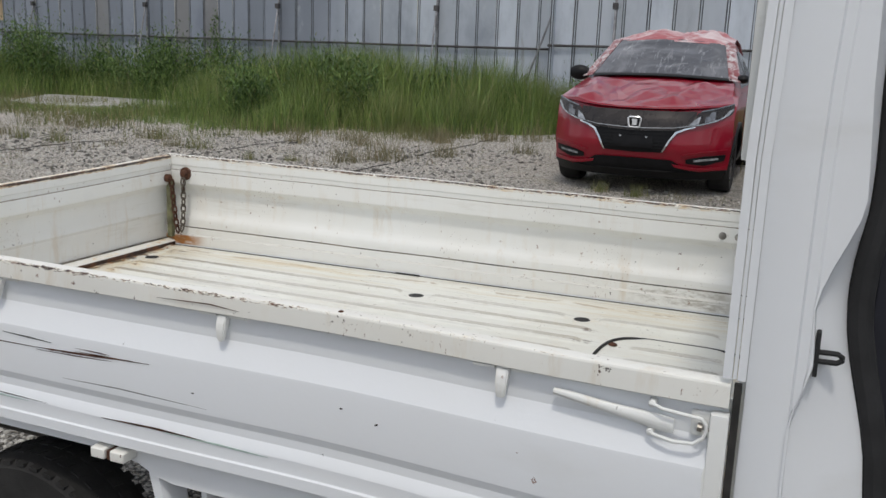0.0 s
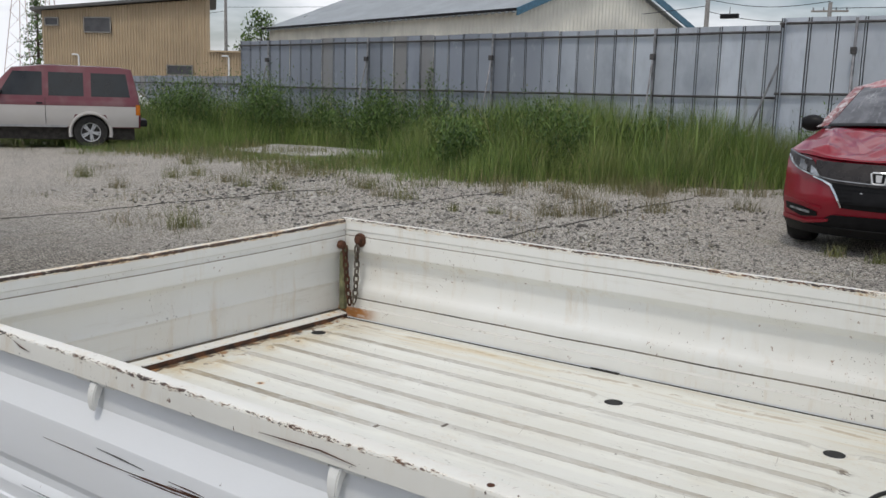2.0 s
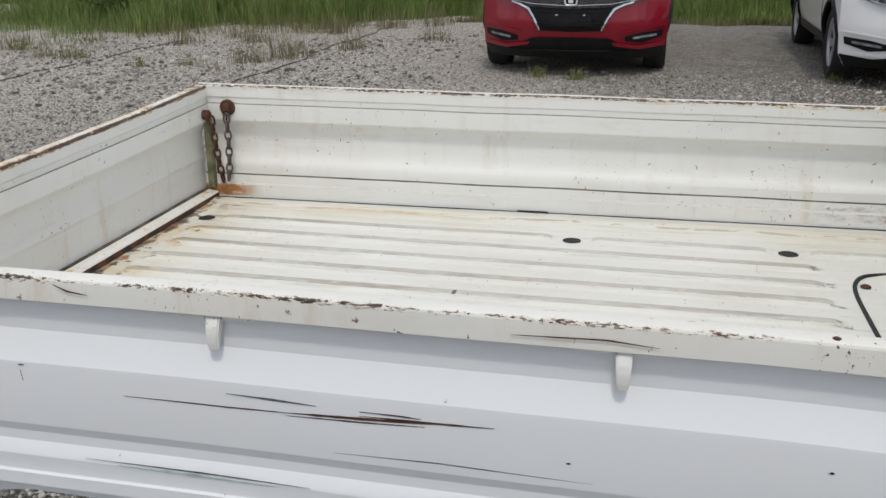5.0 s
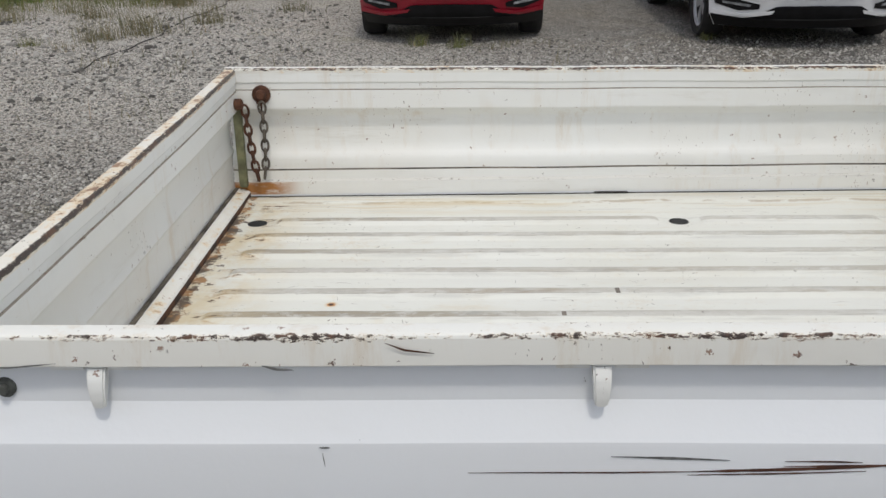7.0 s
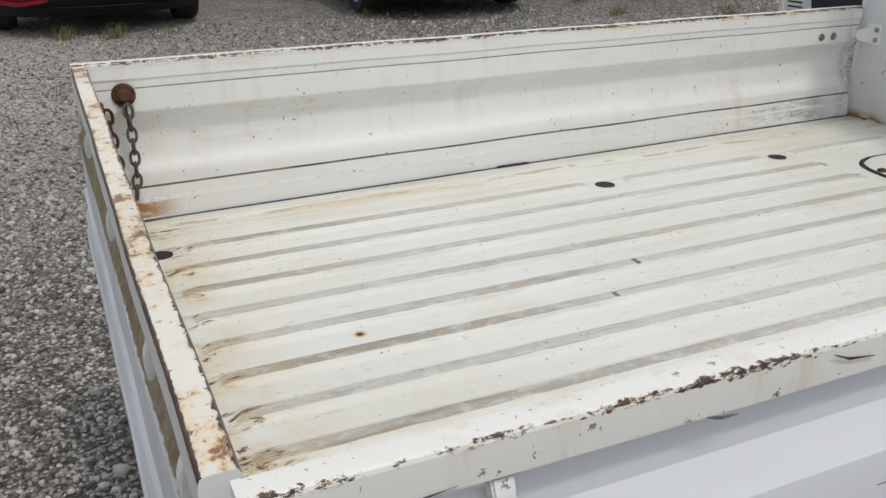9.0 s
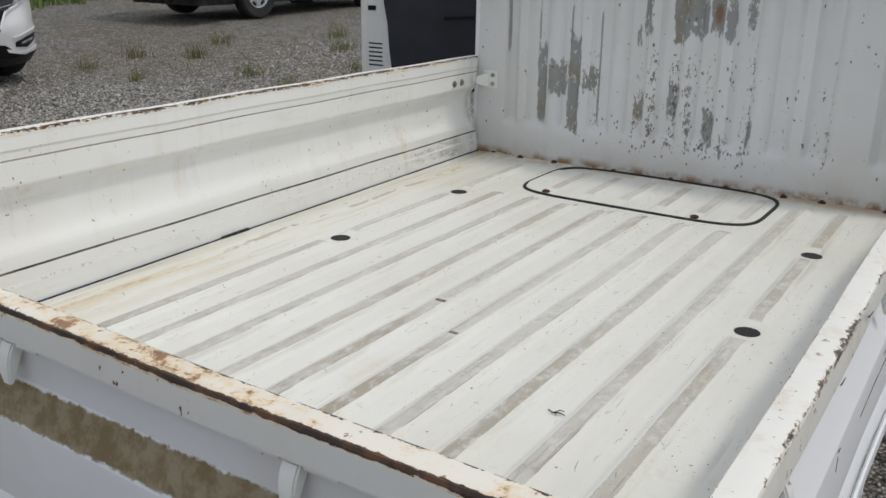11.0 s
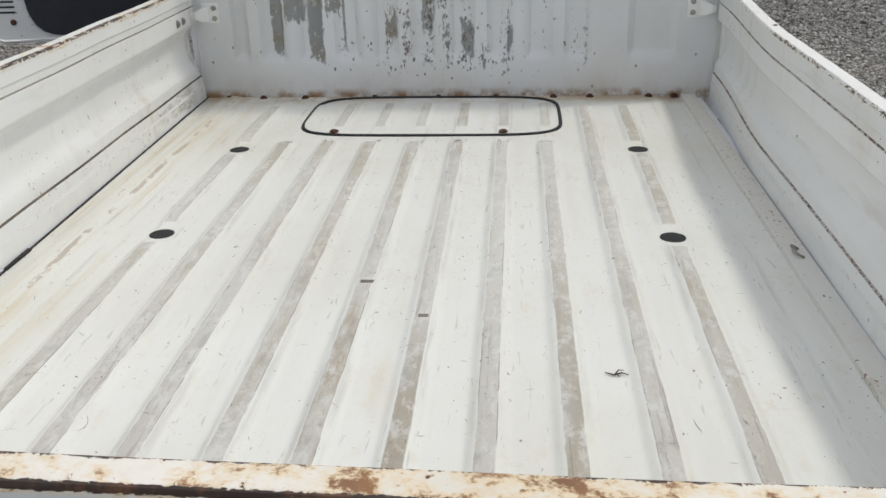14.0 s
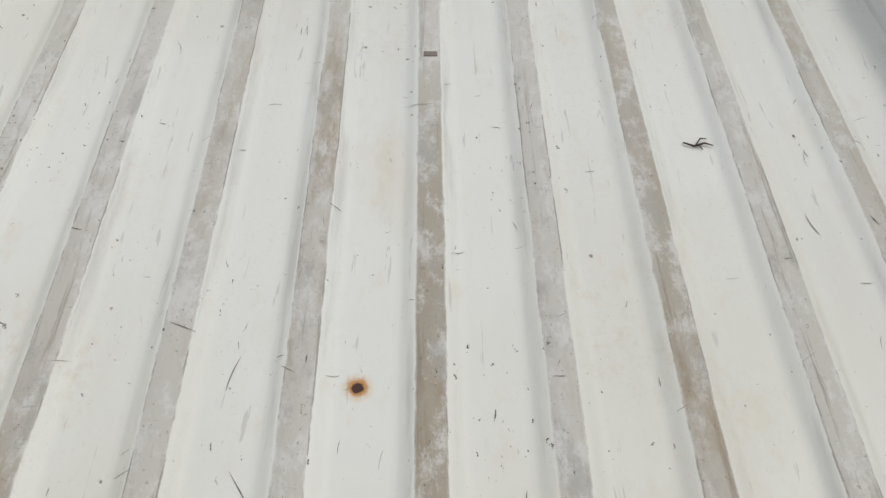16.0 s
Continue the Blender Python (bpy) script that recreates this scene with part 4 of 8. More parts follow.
tube(bm, [(2.0215, 0.040, 0.8915), (2.037, 0.040, 0.889)], 0.0028, 8)
part("latch_screw", bm, M["steel"], near_gate, "small steel adjusting screw")
for x, z in ((1.953, 0.911), (1.953, 0.870)):
    bm = bm_new()
    disc(bm, (x, 0.048, z), (0, -1, 0), [(0.0055, -0.012), (0.0055, 0.003), (0.004, 0.005), (0, 0.005)], 12)
    part("latch_pivot", bm, M["paint"], near_gate)
bm = bm_new()
tube(bm, [(2.040, 0.0585, 0.905), (2.046, 0.057, 0.880), (2.046, 0.057, 0.853), (2.040, 0.052, 0.845), (2.031, 0.042, 0.835), (2.029, 0.0395, 0.825), (2.031, 0.0395, 0.745)], 0.0022, 6)
part("pocket_edge", bm, M["paint"], near_gate)
# rubber stop, end plates and drop catches
bm = bm_new()
disc(bm, (0.083, 0.096, 0.891), (0, -1, 0), [(0.0115, 0), (0.0115, 0.004), (0.008, 0.007), (0.006, 0.007), (0.005, 0.012), (0, 0.012)], 18)
part("rubber_stop", bm, M["grey_rubber"], near_gate, "black rubber stop")
bm = bm_new()
box(bm, (0.006, 0.072, 0.655), (0.030, 0.096, 0.9135), 0.008, 3)
part("end_plate", bm, M["paint"], near_gate)
bm = bm_new()
box(bm, (2.030, 0.036, 0.66), (2.055, 0.060, 0.9135), 0.006, 2)
part("end_plate", bm, M["paint"], near_gate)
for x in (0.955, 1.000):
    bm = bm_new()
    box(bm, (x - 0.0165, 0.058, 0.611), (x + 0.0165, 0.100, 0.632), 0.006, 3)
    part("drop_catch", bm, M["rail"], truck)
bm = bm_new()
box(bm, (0.9735, 0.062, 0.611), (0.9815, 0.098, 0.630), 0.003)
part("catch_hinge", bm, M["rust"], truck)
# loop of bent strap at the rear corner
bm = bm_new()
tube(bm, [(0.0, 0.112, 0.905), (-0.018, 0.105, 0.895), (-0.020, 0.100, 0.87), (-0.008, 0.098, 0.855), (-0.020, 0.097, 0.835), (-0.012, 0.099, 0.815), (0.004, 0.110, 0.81)], 0.006, 8)
part("corner_strap", bm, M["steel"], truck, "bent steel corner strap")
bm = bm_new()
box(bm, (-0.022, 0.118, 0.835), (0.0, 0.165, 0.865), 0.004)
part("corner_bracket", bm, M["rust"], truck, "rusty corner bracket")

# bolts and chain in the far rear corner
bm = bm_new()
disc(bm, (0.073, FAR_Y0 + 0.004, 0.922), (0, -1, 0), [(0.023, -0.004), (0.023, 0.003), (0.020, 0.006), (0.014, 0.007), (0.013, 0.014), (0.008, 0.018), (0, 0.018)], 18)
part("chain_bolt", bm, M["rust"], far_gate, "rusty chain bolt")
bm = bm_new()
disc(bm, (0.012, 1.425, 0.905), (1, 0, 0), [(0.014, 0), (0.014, 0.016), (0.010, 0.020), (0, 0.020)], 14)
part("chain_bolt", bm, M["rust"], tail_gate, "rusty chain bolt")
safety_chain = part("safety_chain", rope_hook((0.073, FAR_Y0 - 0.006, 0.905), (0, -0.3, 0), (0.25, 0, 0)), M["rust"], truck, "short rusty chain hanging in the corner")
link_chain([(0.076, 1.437, 0.905), (0.077, 1.436, 0.84), (0.075, 1.434, 0.76), (0.069, 1.433, 0.715), (0.058, 1.432, 0.702)], 0.0235, 0.0030, safety_chain, M["chain"], "dull grey chain link")
link_chain([(0.036, 1.424, 0.90), (0.040, 1.425, 0.84), (0.047, 1.428, 0.76), (0.056, 1.430, 0.706)], 0.0235, 0.0033, safety_chain, M["rust"], "rusty chain link")
bm = bm_new()
box(bm, (0.002, 1.436, 0.69), (0.022, 1.456, 0.90), 0.004)
part("corner_post", bm, M["mossy"], truck, "mossy corner post")

for gx in (1.911, 1.955):
    bm = bm_new()
    y = lerp(FAR_Y0, FAR_Y1, gx / 2.05)
    disc(bm, (gx, y + 0.006, 0.894), (0, -1, 0), [(0.011, 0), (0.011, 0.003), (0.007, 0.004), (0.007, 0.008), (0, 0.009)], 12)
    part("gate_bolt", bm, M["steel"], far_gate)

# ---- cab ----
def cab_back_x(y, z):
    """Depth of the pressed ribs on the cab's back wall."""
    x = CAB_X
    env = smooth(0.752, 0.785, z) * (1 - smooth(1.215, 1.245, z))
    rib = 0.0
    if 0.37 < y < 1.40:
        ph = ((y - 0.385) % 0.105) / 0.105
        rib = smooth(0.10, 0.24, ph) * (1 - smooth(0.76, 0.90, ph))
    elif 0.17 < y < 0.31:
        rib = smooth(0.17, 0.19, y) * (1 - smooth(0.29, 0.31, y))
    x += 0.016 * env * rib
    return x + 0.0015 * noise.noise((y * 4, z * 4, 2)) + 0.03 * smooth(1.25, 1.9, z)


bm = bm_new()
ys = [0.07 + 0.01 * i for i in range(143)]
zs = [0.64, 0.66, 0.70, 0.745, 0.755, 0.765, 0.775, 0.787, 0.82, 0.9, 1.0, 1.1, 1.2, 1.213, 1.225, 1.237, 1.248, 1.28, 1.33]
grid(bm, lambda y, z: (cab_back_x(y, z), y, z), ys, zs)
solid(bm, 0.012)
cab_back = part("cab_back_wall", bm, M["cab_back"], truck, "ribbed white cab wall scraped to grey primer")
bm = bm_new()
loft(bm, [[(CAB_X - 0.001, y, 0.668), (CAB_X - 0.006, y, 0.664), (CAB_X - 0.012, y, 0.661), (CAB_X - 0.001, y, 0.655)] for y in (0.10, 0.5, 1.0, 1.478)])
part("floor_joint", bm, M["seam"], truck, "dirty joint of floor and cab")


def post(y0, y1):
    """A rounded corner post of the cab, slightly leaning."""
    bm = bm_new()
    rings = []
    for z in (0.62, 0.75, 0.9, 1.05, 1.12, 1.18, 1.3, 1.45, 1.6, 1.80):
        out = 0.010 * smooth(1.02, 1.16, z)
        lean = 0.03 * smooth(1.25, 1.9, z)
        a, b = (y0 + out, y1) if y0 < 0.5 else (y0, y1 - out)
        rings.append([(CAB_X - 0.008 + lean, a + 0.008, z), (CAB_X - 0.008 + lean, b - 0.008, z), (CAB_X + lean, b, z), (CAB_X + 0.05 + lean, b, z), (CAB_X + 0.05 + lean, a, z), (CAB_X + lean, a, z)])
    loft(bm, rings)
    return bm


part("cab_corner", post(1.463, 1.503), M["paint"], truck)
part("cab_corner", post(0.048, 0.088), M["paint"], truck)
# added dark strip, standing in for shade between gate end and pillar
bm = bm_new()
box(bm, (2.0560, 0.0405, 0.64), (2.0660, 0.0470, 0.960), 0.001)
part("corner_gap", bm, M["gap"], truck)

# upper back wall with its window
bm = bm_new()
for lo, hi in (((CAB_X + 0.01, 0.09, 1.33), (CAB_X + 0.035, 1.47, 1.375)), ((CAB_X + 0.02, 0.09, 1.74), (CAB_X + 0.045, 1.47, 1.86)),
               ((CAB_X + 0.015, 0.09, 1.375), (CAB_X + 0.04, 0.20, 1.74)), ((CAB_X + 0.015, 1.36, 1.375), (CAB_X + 0.04, 1.47, 1.74))):
    box(bm, lo, hi, 0.004)
part("window_surround", bm, M["paint"], truck)
glass = Mat("cab_glass", 0.05, 0.0, (0.55, 0.60, 0.60))
glass.set("Transmission Weight", 0.9).set("IOR", 1.45)
dust = glass.noise(6.0, 5)
glass.rough(glass.step(dust, 0.3, 1.2))
M["glass"] = glass.m
bm = bm_new()
box(bm, (CAB_X + 0.022, 0.20, 1.375), (CAB_X + 0.027, 1.36, 1.74))
pane = part("rear_window", bm, M["glass"], truck, "dusty cab rear window")
pane.visible_shadow = False

# guard frame over the cab's back
guard = tagged(new("guard_frame"), "white tubular guard frame behind the cab")
guard.parent = truck
bm = bm_new()
box(bm, (CAB_X - 0.040, 0.155, 1.268), (CAB_X - 0.012, 1.425, 1.306), 0.006, 3)
part("cross_rail", bm, M["paint"], guard)
bm = bm_new()
box(bm, (CAB_X - 0.040, 0.155, 1.66), (CAB_X - 0.012, 1.425, 1.70), 0.006, 3)
part("cross_rail", bm, M["paint"], guard)
for y in (1.155, 0.485):
    bm = bm_new()
    box(bm, (CAB_X - 0.034, y - 0.016, 1.3065), (CAB_X - 0.016, y + 0.016, 1.6595), 0.005, 2)
    part("upright", bm, M["paint"], guard)
for s, y in ((1, 1.440), (-1, 0.138)):
    bm = bm_new()
    box(bm, (CAB_X - 0.044, y - 0.017, 1.243), (CAB_X - 0.0095, y + 0.017, 1.70), 0.006, 2)
    loft(bm, [[(CAB_X - 0.036, y - 0.017, 1.243), (CAB_X - 0.036, y + 0.017, 1.243), (CAB_X - 0.010, y + 0.017, 1.243), (CAB_X - 0.010, y - 0.017, 1.243)],
              [(CAB_X - 0.034, y - 0.008, 1.195), (CAB_X - 0.034, y + 0.013, 1.195), (CAB_X - 0.010, y + 0.013, 1.195), (CAB_X - 0.010, y - 0.008, 1.195)],
              [(CAB_X - 0.030, y - 0.004, 1.160), (CAB_X - 0.030, y + 0.008, 1.160), (CAB_X - 0.010, y + 0.008, 1.160), (CAB_X - 0.010, y - 0.004, 1.160)]])
    part("foot_bracket", bm, M["paint"], guard)
    bm = bm_new()
    yy = y - s * 0.036
    disc(bm, (CAB_X - 0.004, yy, 1.243), (-1, 0, 0), [(0.024, -0.01), (0.024, 0.022), (0.019, 0.028), (0.011, 0.028), (0.009, 0.022)], 20)
    ring_ = part("mounting_ring", bm, M["paint"], guard)
    bm = bm_new()
    disc(bm, (CAB_X - 0.020, yy, 1.243), (-1, 0, 0), [(0.0105, 0), (0.010, 0.004), (0, 0.004)], 14)
    part("ring_bolt", bm, M["rubber"], ring_)

# brackets that hold the side gates
for s, y in ((1, 1.447), (-1, 0.128)):
    bm = bm_new()
    box(bm, (CAB_X - 0.014, y - 0.024, 0.870), (CAB_X - 0.009, y + 0.024, 0.925), 0.002)
    rings = []
    for k, h in ((0.0, 0.020), (0.4, 0.017), (0.75, 0.010), (1.0, 0.008)):
        p = (CAB_X - 0.012 - 0.022 * math.sin(k * 2.2), y + s * lerp(0.006, 0.046, k), 0.895)
        rings.append([(p[0] + dx, p[1], p[2] + dz) for dx, dz in ((-0.004, -h), (0.004, -h), (0.004, h), (-0.004, h))])
    loft(bm, rings)
    bracket = part("gate_bracket", bm, M["paint"], truck)
    for dz in (-0.014, 0.014):
        bm = bm_new()
        disc(bm, (CAB_X - 0.013, y - s * 0.010, 0.8975 + dz), (-1, 0, 0), [(0.0075, 0), (0.007, 0.004), (0.004, 0.006), (0, 0.006)], 10)
        part("bracket_bolt", bm, M["steel"], bracket)

# cab shell: floor pan, roof, door openings, front
bm = bm_new()
box(bm, (2.11, 0.06, 1.855), (3.02, 1.50, 1.885), 0.02, 3)
part("cab_roof", bm, M["paint_clean"], truck)
bm = bm_new()
box(bm, (2.125, 0.08, 0.62), (3.25, 1.48, 0.66), 0.01)
part("cab_floor", bm, M["under"], truck)
bm = bm_new()
loft(bm, [[(x, y, z) for x, z in ((3.24, 0.40), (3.30, 0.45), (3.31, 0.95), (3.24, 1.10), (3.20, 1.10), (3.22, 0.45))] for y in (0.06, 0.78, 1.50)])
part("cab_front", bm, M["paint_clean"], truck)
bm = bm_new()
loft(bm, [[(x, y, z) for x, z in ((3.236, 1.10), (3.04, 1.855), (3.030, 1.855), (3.226, 1.10))] for y in (0.12, 0.78, 1.44)])
pane = part("windscreen", bm, M["glass"], truck, "clear cab windscreen")
pane.visible_shadow = False
for y in (0.09, 1.47):
    bm = bm_new()
    tube(bm, [(3.25, y, 1.08), (3.15, y, 1.46), (3.03, y, 1.86)], 0.028, 8)
    part("front_pillar", bm, M["paint_clean"], truck)
bm = bm_new()
box(bm, (2.95, 0.12, 0.86), (3.2, 1.44, 1.08), 0.05, 3)
part("dashboard", bm, M["black"], truck)
for y in (0.42, 1.12):
    bm = bm_new()
    box(bm, (2.35, y - 0.24, 0.72), (2.85, y + 0.24, 0.90), 0.05, 3)
    box(bm, (2.20, y - 0.23, 0.86), (2.34, y + 0.23, 1.34), 0.05, 3, Matrix.Translation((0, 0, 0)))
    part("cab_seat", bm, M["trim_blue"], truck)


def rear_pillar(s, y_out):
    """The cab's rear door pillar: outer skin, jamb, black seal and striker; s points inwards."""
    bm = bm_new()
    rings = []
    for z, x1, x2 in ((0.45, 2.140, 2.30), (0.70, 2.132, 2.25), (0.815, 2.130, 2.228), (0.87, 2.129, 2.222), (0.91, 2.129, 2.214), (0.94, 2.133, 2.206), (0.97, 2.142, 2.198), (1.0, 2.149, 2.190), (1.04, 2.146, 2.182), (1.075, 2.143, 2.1785),
                      (1.10, 2.148, 2.178), (1.13, 2.158, 2.180), (1.16, 2.170, 2.184), (1.19, 2.181, 2.189), (1.215, 2.185, 2.190), (1.25, 2.183, 2.190), (1.35, 2.174, 2.184), (1.45, 2.166, 2.178), (1.86, 2.150, 2.162)):
        lean = 0.028 * smooth(1.25, 1.9, z)
        a = 2.070 + lean
        x1, x2 = x1 + lean, x2 + lean
        rings.append([(a, y_out + s * 0.010, z), (a + 0.012, y_out + s * 0.004, z), (a + 0.03, y_out, z), (a + 0.050, y_out - s * 0.003, z), (a + 0.0555, y_out - s * 0.001, z), (a + 0.0585, y_out - s * 0.004, z), (min(a + 0.070, x1 - 0.004), y_out - s * 0.004, z), (min(a + 0.073, x1 - 0.003), y_out - s * 0.001, z),
                      (x1 - 0.002, y_out - s * 0.001, z), (x1, y_out + s * 0.003, z), (x1 - 0.001, y_out + s * 0.014, z), (lerp(x1, x2, 0.45), y_out + s * (0.026 + 0.006 * noise.noise((z * 14, 1, 2))), z), (x2, y_out + s * 0.052, z), (x2 + 0.006, y_out + s * 0.085, z), (a + 0.03, y_out + s * 0.095, z), (a, y_out + s * 0.04, z)])
    loft(bm, rings)
    p = part("rear_pillar", bm, M["paint_clean"], truck, "white door pillar of the cab")
    bm = bm_new()
    tube(bm, [(x1 + 0.016, y_out + s * 0.060, z) for z, x1 in ((0.5, 2.29), (0.70, 2.25), (0.815, 2.228), (0.87, 2.222), (0.94, 2.206), (0.99, 2.193), (1.04, 2.182), (1.08, 2.1785), (1.13, 2.180), (1.16, 2.184), (1.20, 2.189), (1.25, 2.190), (1.35, 2.187), (1.45, 2.188), (1.86, 2.19))], 0.017, 10)
    part("door_seal", bm, M["rubber"], p, "black rubber door seal")
    bm = bm_new()
    box(bm, (2.147, y_out + s * 0.012 - 0.013, 0.987), (2.1525, y_out + s * 0.012 + 0.013, 1.045), 0.0015)
    tube(bm, [(2.151, y_out + s * 0.008, 1.018), (2.174, y_out + s * 0.010, 1.018), (2.180, y_out + s * 0.010, 1.014), (2.180, y_out + s * 0.010, 1.010), (2.174, y_out + s * 0.010, 1.006), (2.151, y_out + s * 0.008, 1.006)], 0.0036, 8)
    part("door_striker", bm, M["rubber"], p, "black door striker")


rear_pillar(1, 0.036)
rear_pillar(-1, 1.522)
bm = bm_new()
for x0, x1, y0 in ((2.040, 2.0515, 0.044), (2.0530, 2.0575, 0.046), (2.0588, 2.0695, 0.042)):
    rings = []
    for z in (0.964, 1.1, 1.25, 1.45, 1.86):
        lean = 0.028 * smooth(1.25, 1.9, z)
        rings.append([(x0 + lean, y0, z), (x0 + lean, 0.054, z), (x1 + lean, 0.054, z), (x1 + lean, y0, z)])
    loft(bm, rings)
part("pillar_trim", bm, M["paint_clean"], truck)

# wing mirror on the driver's front pillar
bm = bm_new()
rings = []
for k in range(7):
    a = k / 6
    r = 0.30 + 0.70 * math.sin(math.pi * (0.12 + 0.76 * a))
    rings.append([(3.16 + 0.06 * math.cos(t) * r, 0.045 - 0.20 * a, 1.33 + 0.10 * math.sin(t) * r) for t in [2 * math.pi * i / 14 for i in range(14)]])
loft(bm, rings)
mirror = part("wing_mirror", bm, M["black"], truck, "black wing mirror")
bm = bm_new()
box(bm, (3.092, -0.115, 1.275), (3.098, 0.015, 1.385), 0.002)
part("mirror_glass", bm, M["chrome"], mirror)
bm = bm_new()
tube(bm, [(3.16, 0.02, 1.27), (3.17, 0.05, 1.20), (3.18, 0.07, 1.16)], 0.012, 8)
part("mirror_arm", bm, M["black"], mirror)

# the open passenger door, swung out from its front hinge
DOOR = pose(3.16, 1.515, 0, 0, 0, 114)


def door_place(u, w, z):
    """u along the door from hinge to free edge, w towards its inner side."""
    return DOOR @ Vector((u, w, z))


def panel(bm, outline, w0, w1, place):
    loft(bm, [[place(u, w, z) for u, z in outline] for w in (w0, w1)])


door = tagged(new("cab_door"), "open white cab door with dark vinyl inner panel")
door.parent = truck
bm = bm_new()
skin = [(0.0, 0.68), (0.06, 0.66), (0.80, 0.675), (0.90, 0.690), (1.045, 0.694), (1.060, 0.705), (1.066, 0.80), (1.066, 1.05), (1.070, 1.26), (0.0, 1.26)]
panel(bm, skin, -0.02, 0.03, door_place)
part("door_shell", bm, M["paint"], door)
bm = bm_new()
for a, b, c, d in ((1.03, 1.261, 0.95, 1.84), (0.0, 1.261, 0.16, 1.84)):
    loft(bm, [[door_place(a - 0.035, w, b), door_place(a + 0.035, w, b), door_place(c + 0.03, w, d), door_place(c - 0.03, w, d)] for w in (-0.012, 0.024)])
loft(bm, [[door_place(0.16, w, 1.80), door_place(0.95, w, 1.80), door_place(0.95, w, 1.85), door_place(0.16, w, 1.85)] for w in (-0.011, 0.023)])
part("window_frame", bm, M["paint"], door)
bm = bm_new()
loft(bm, [[door_place(0.03, w, 1.262), door_place(0.99, w, 1.262), door_place(0.99, w, 1.285), door_place(0.03, w, 1.285)] for w in (-0.016, 0.028)])
loft(bm, [[door_place(0.975, w, 1.286), door_place(0.995, w, 1.286), door_place(0.93, w, 1.80), door_place(0.91, w, 1.80)] for w in (-0.010, 0.020)])
part("window_seal", bm, M["rubber"], door, "black window seal")
bm = bm_new()
loft(bm, [[door_place(0.03, w, 1.284), door_place(0.975, w, 1.284), door_place(0.91, w, 1.80), door_place(0.17, w, 1.80)] for w in (0.0, 0.004)])
clear = Mat("clear_glass", 0.0, 0.0, (0.93, 0.96, 0.95))
clear.set("Transmission Weight", 1.0).set("IOR", 1.1)
clear.rough(clear.math("MULTIPLY", clear.step(clear.noise(9.0, 4), 0.6, 0.9), 0.08))
M["clear_glass"] = clear.m
pane = part("door_window", bm, M["clear_glass"], door, "clear door window")
pane.visible_shadow = False
bm = bm_new()
tube(bm, [door_place(u, 0.031, z) for u, z in ((1.052, 1.25), (1.052, 1.05), (1.052, 0.80), (1.046, 0.712), (1.030, 0.702), (0.90, 0.699), (0.70, 0.690))], 0.0055, 6)
part("door_flange", bm, M["paint"], door)
bm = bm_new()
trim = [(0.03, 0.700), (0.74, 0.702), (0.81, 0.706), (0.855, 0.714), (0.890, 0.729), (0.915, 0.756), (0.930, 0.795), (0.940, 0.874), (0.948, 0.985), (0.960, 1.051), (0.970, 1.12), (0.971, 1.160), (0.955, 1.174), (0.03, 1.168)]
panel(bm, trim, 0.0305, 0.040, door_place)
part("door_panel", bm, M["trim_blue"], door, "dark blue vinyl door panel")
bm = bm_new()
tube(bm, [door_place(0.547, 0.040, 1.022), door_place(0.552, 0.072, 1.022), door_place(0.62, 0.078, 1.019), door_place(0.69, 0.072, 1.016), door_place(0.695, 0.040, 1.016)], 0.0085, 8)
part("grab_handle", bm, M["black"], door)
for i in range(6):
    bm = bm_new()
    z = 0.798 + 0.0185 * i
    loft(bm, [[door_place(u, w, z + dz) for u, dz in ((0.973, 0), (1.033, 0.003), (1.033, 0.0095), (0.973, 0.0065))] for w in (0.026, 0.0315)])
    part("vent_slot", bm, M["gap"], door)
bm = bm_new()
loft(bm, [[door_place(u, w, z) for u, z in ((1.0, 1.035), (1.035, 1.035), (1.035, 1.055), (1.0, 1.055))] for w in (0.026, 0.032)])
part("door_latch", bm, M["black"], door)

bm = bm_new()
disc(bm, door_place(0.986, 0.030, 0.767), DOOR.to_3x3() @ Vector((0, 1, 0)), [(0.011, 0), (0.010, 0.005), (0.006, 0.008), (0, 0.008)], 12)
part("door_bolt", bm, M["rust"], door, "rusty stud at the foot of the door")

# chassis, side sills and wheels
for s, y in ((1, 0.094), (-1, 1.476)):
    bm = bm_new()
    outline = [(2.06, 0.652), (0.02, 0.652), (0.02, 0.60), (0.22, 0.585), (0.30, 0.60), (0.38, 0.612), (0.95, 0.612), (1.02, 0.600), (1.06, 0.582), (1.10, 0.575), (2.06, 0.572)]
    loft(bm, [[(x, y + s * d, z) for x, z in outline] for d in (0.0, 0.02)])
    part("side_sill", bm, M["paint_clean"], truck)
    bm = bm_new()
    for x0, x1, w, d in ((1.045, 1.105, 0.017, 0.018), (1.135, 1.15, 0.010, 0.05)):
        loft(bm, [[(x + u * w, y + s * (d + v), z) for u, v in ((-1, 0), (-0.6, -0.012), (0.6, -0.012), (1, 0), (0.8, 0.05), (-0.8, 0.05))] for x, z in ((x0, 0.60), (lerp(x0, x1, 0.4), 0.50), (x1, 0.30))])
    part("side_stay", bm, M["paint_clean"], truck)
bm = bm_new()
box(bm, (0.03, 0.155, 0.58), (2.06, 1.43, 0.640), 0.01)
box(bm, (0.1, 0.42, 0.40), (3.2, 0.50, 0.5795), 0.01)
box(bm, (0.1, 1.08, 0.40), (3.2, 1.16, 0.5795), 0.01)
part("chassis", bm, M["under"], truck)
bm = bm_new()
box(bm, (0.004, 0.12, 0.54), (0.022, 1.44, 0.648), 0.004)
part("rear_sill", bm, M["paint_rusty"], truck)


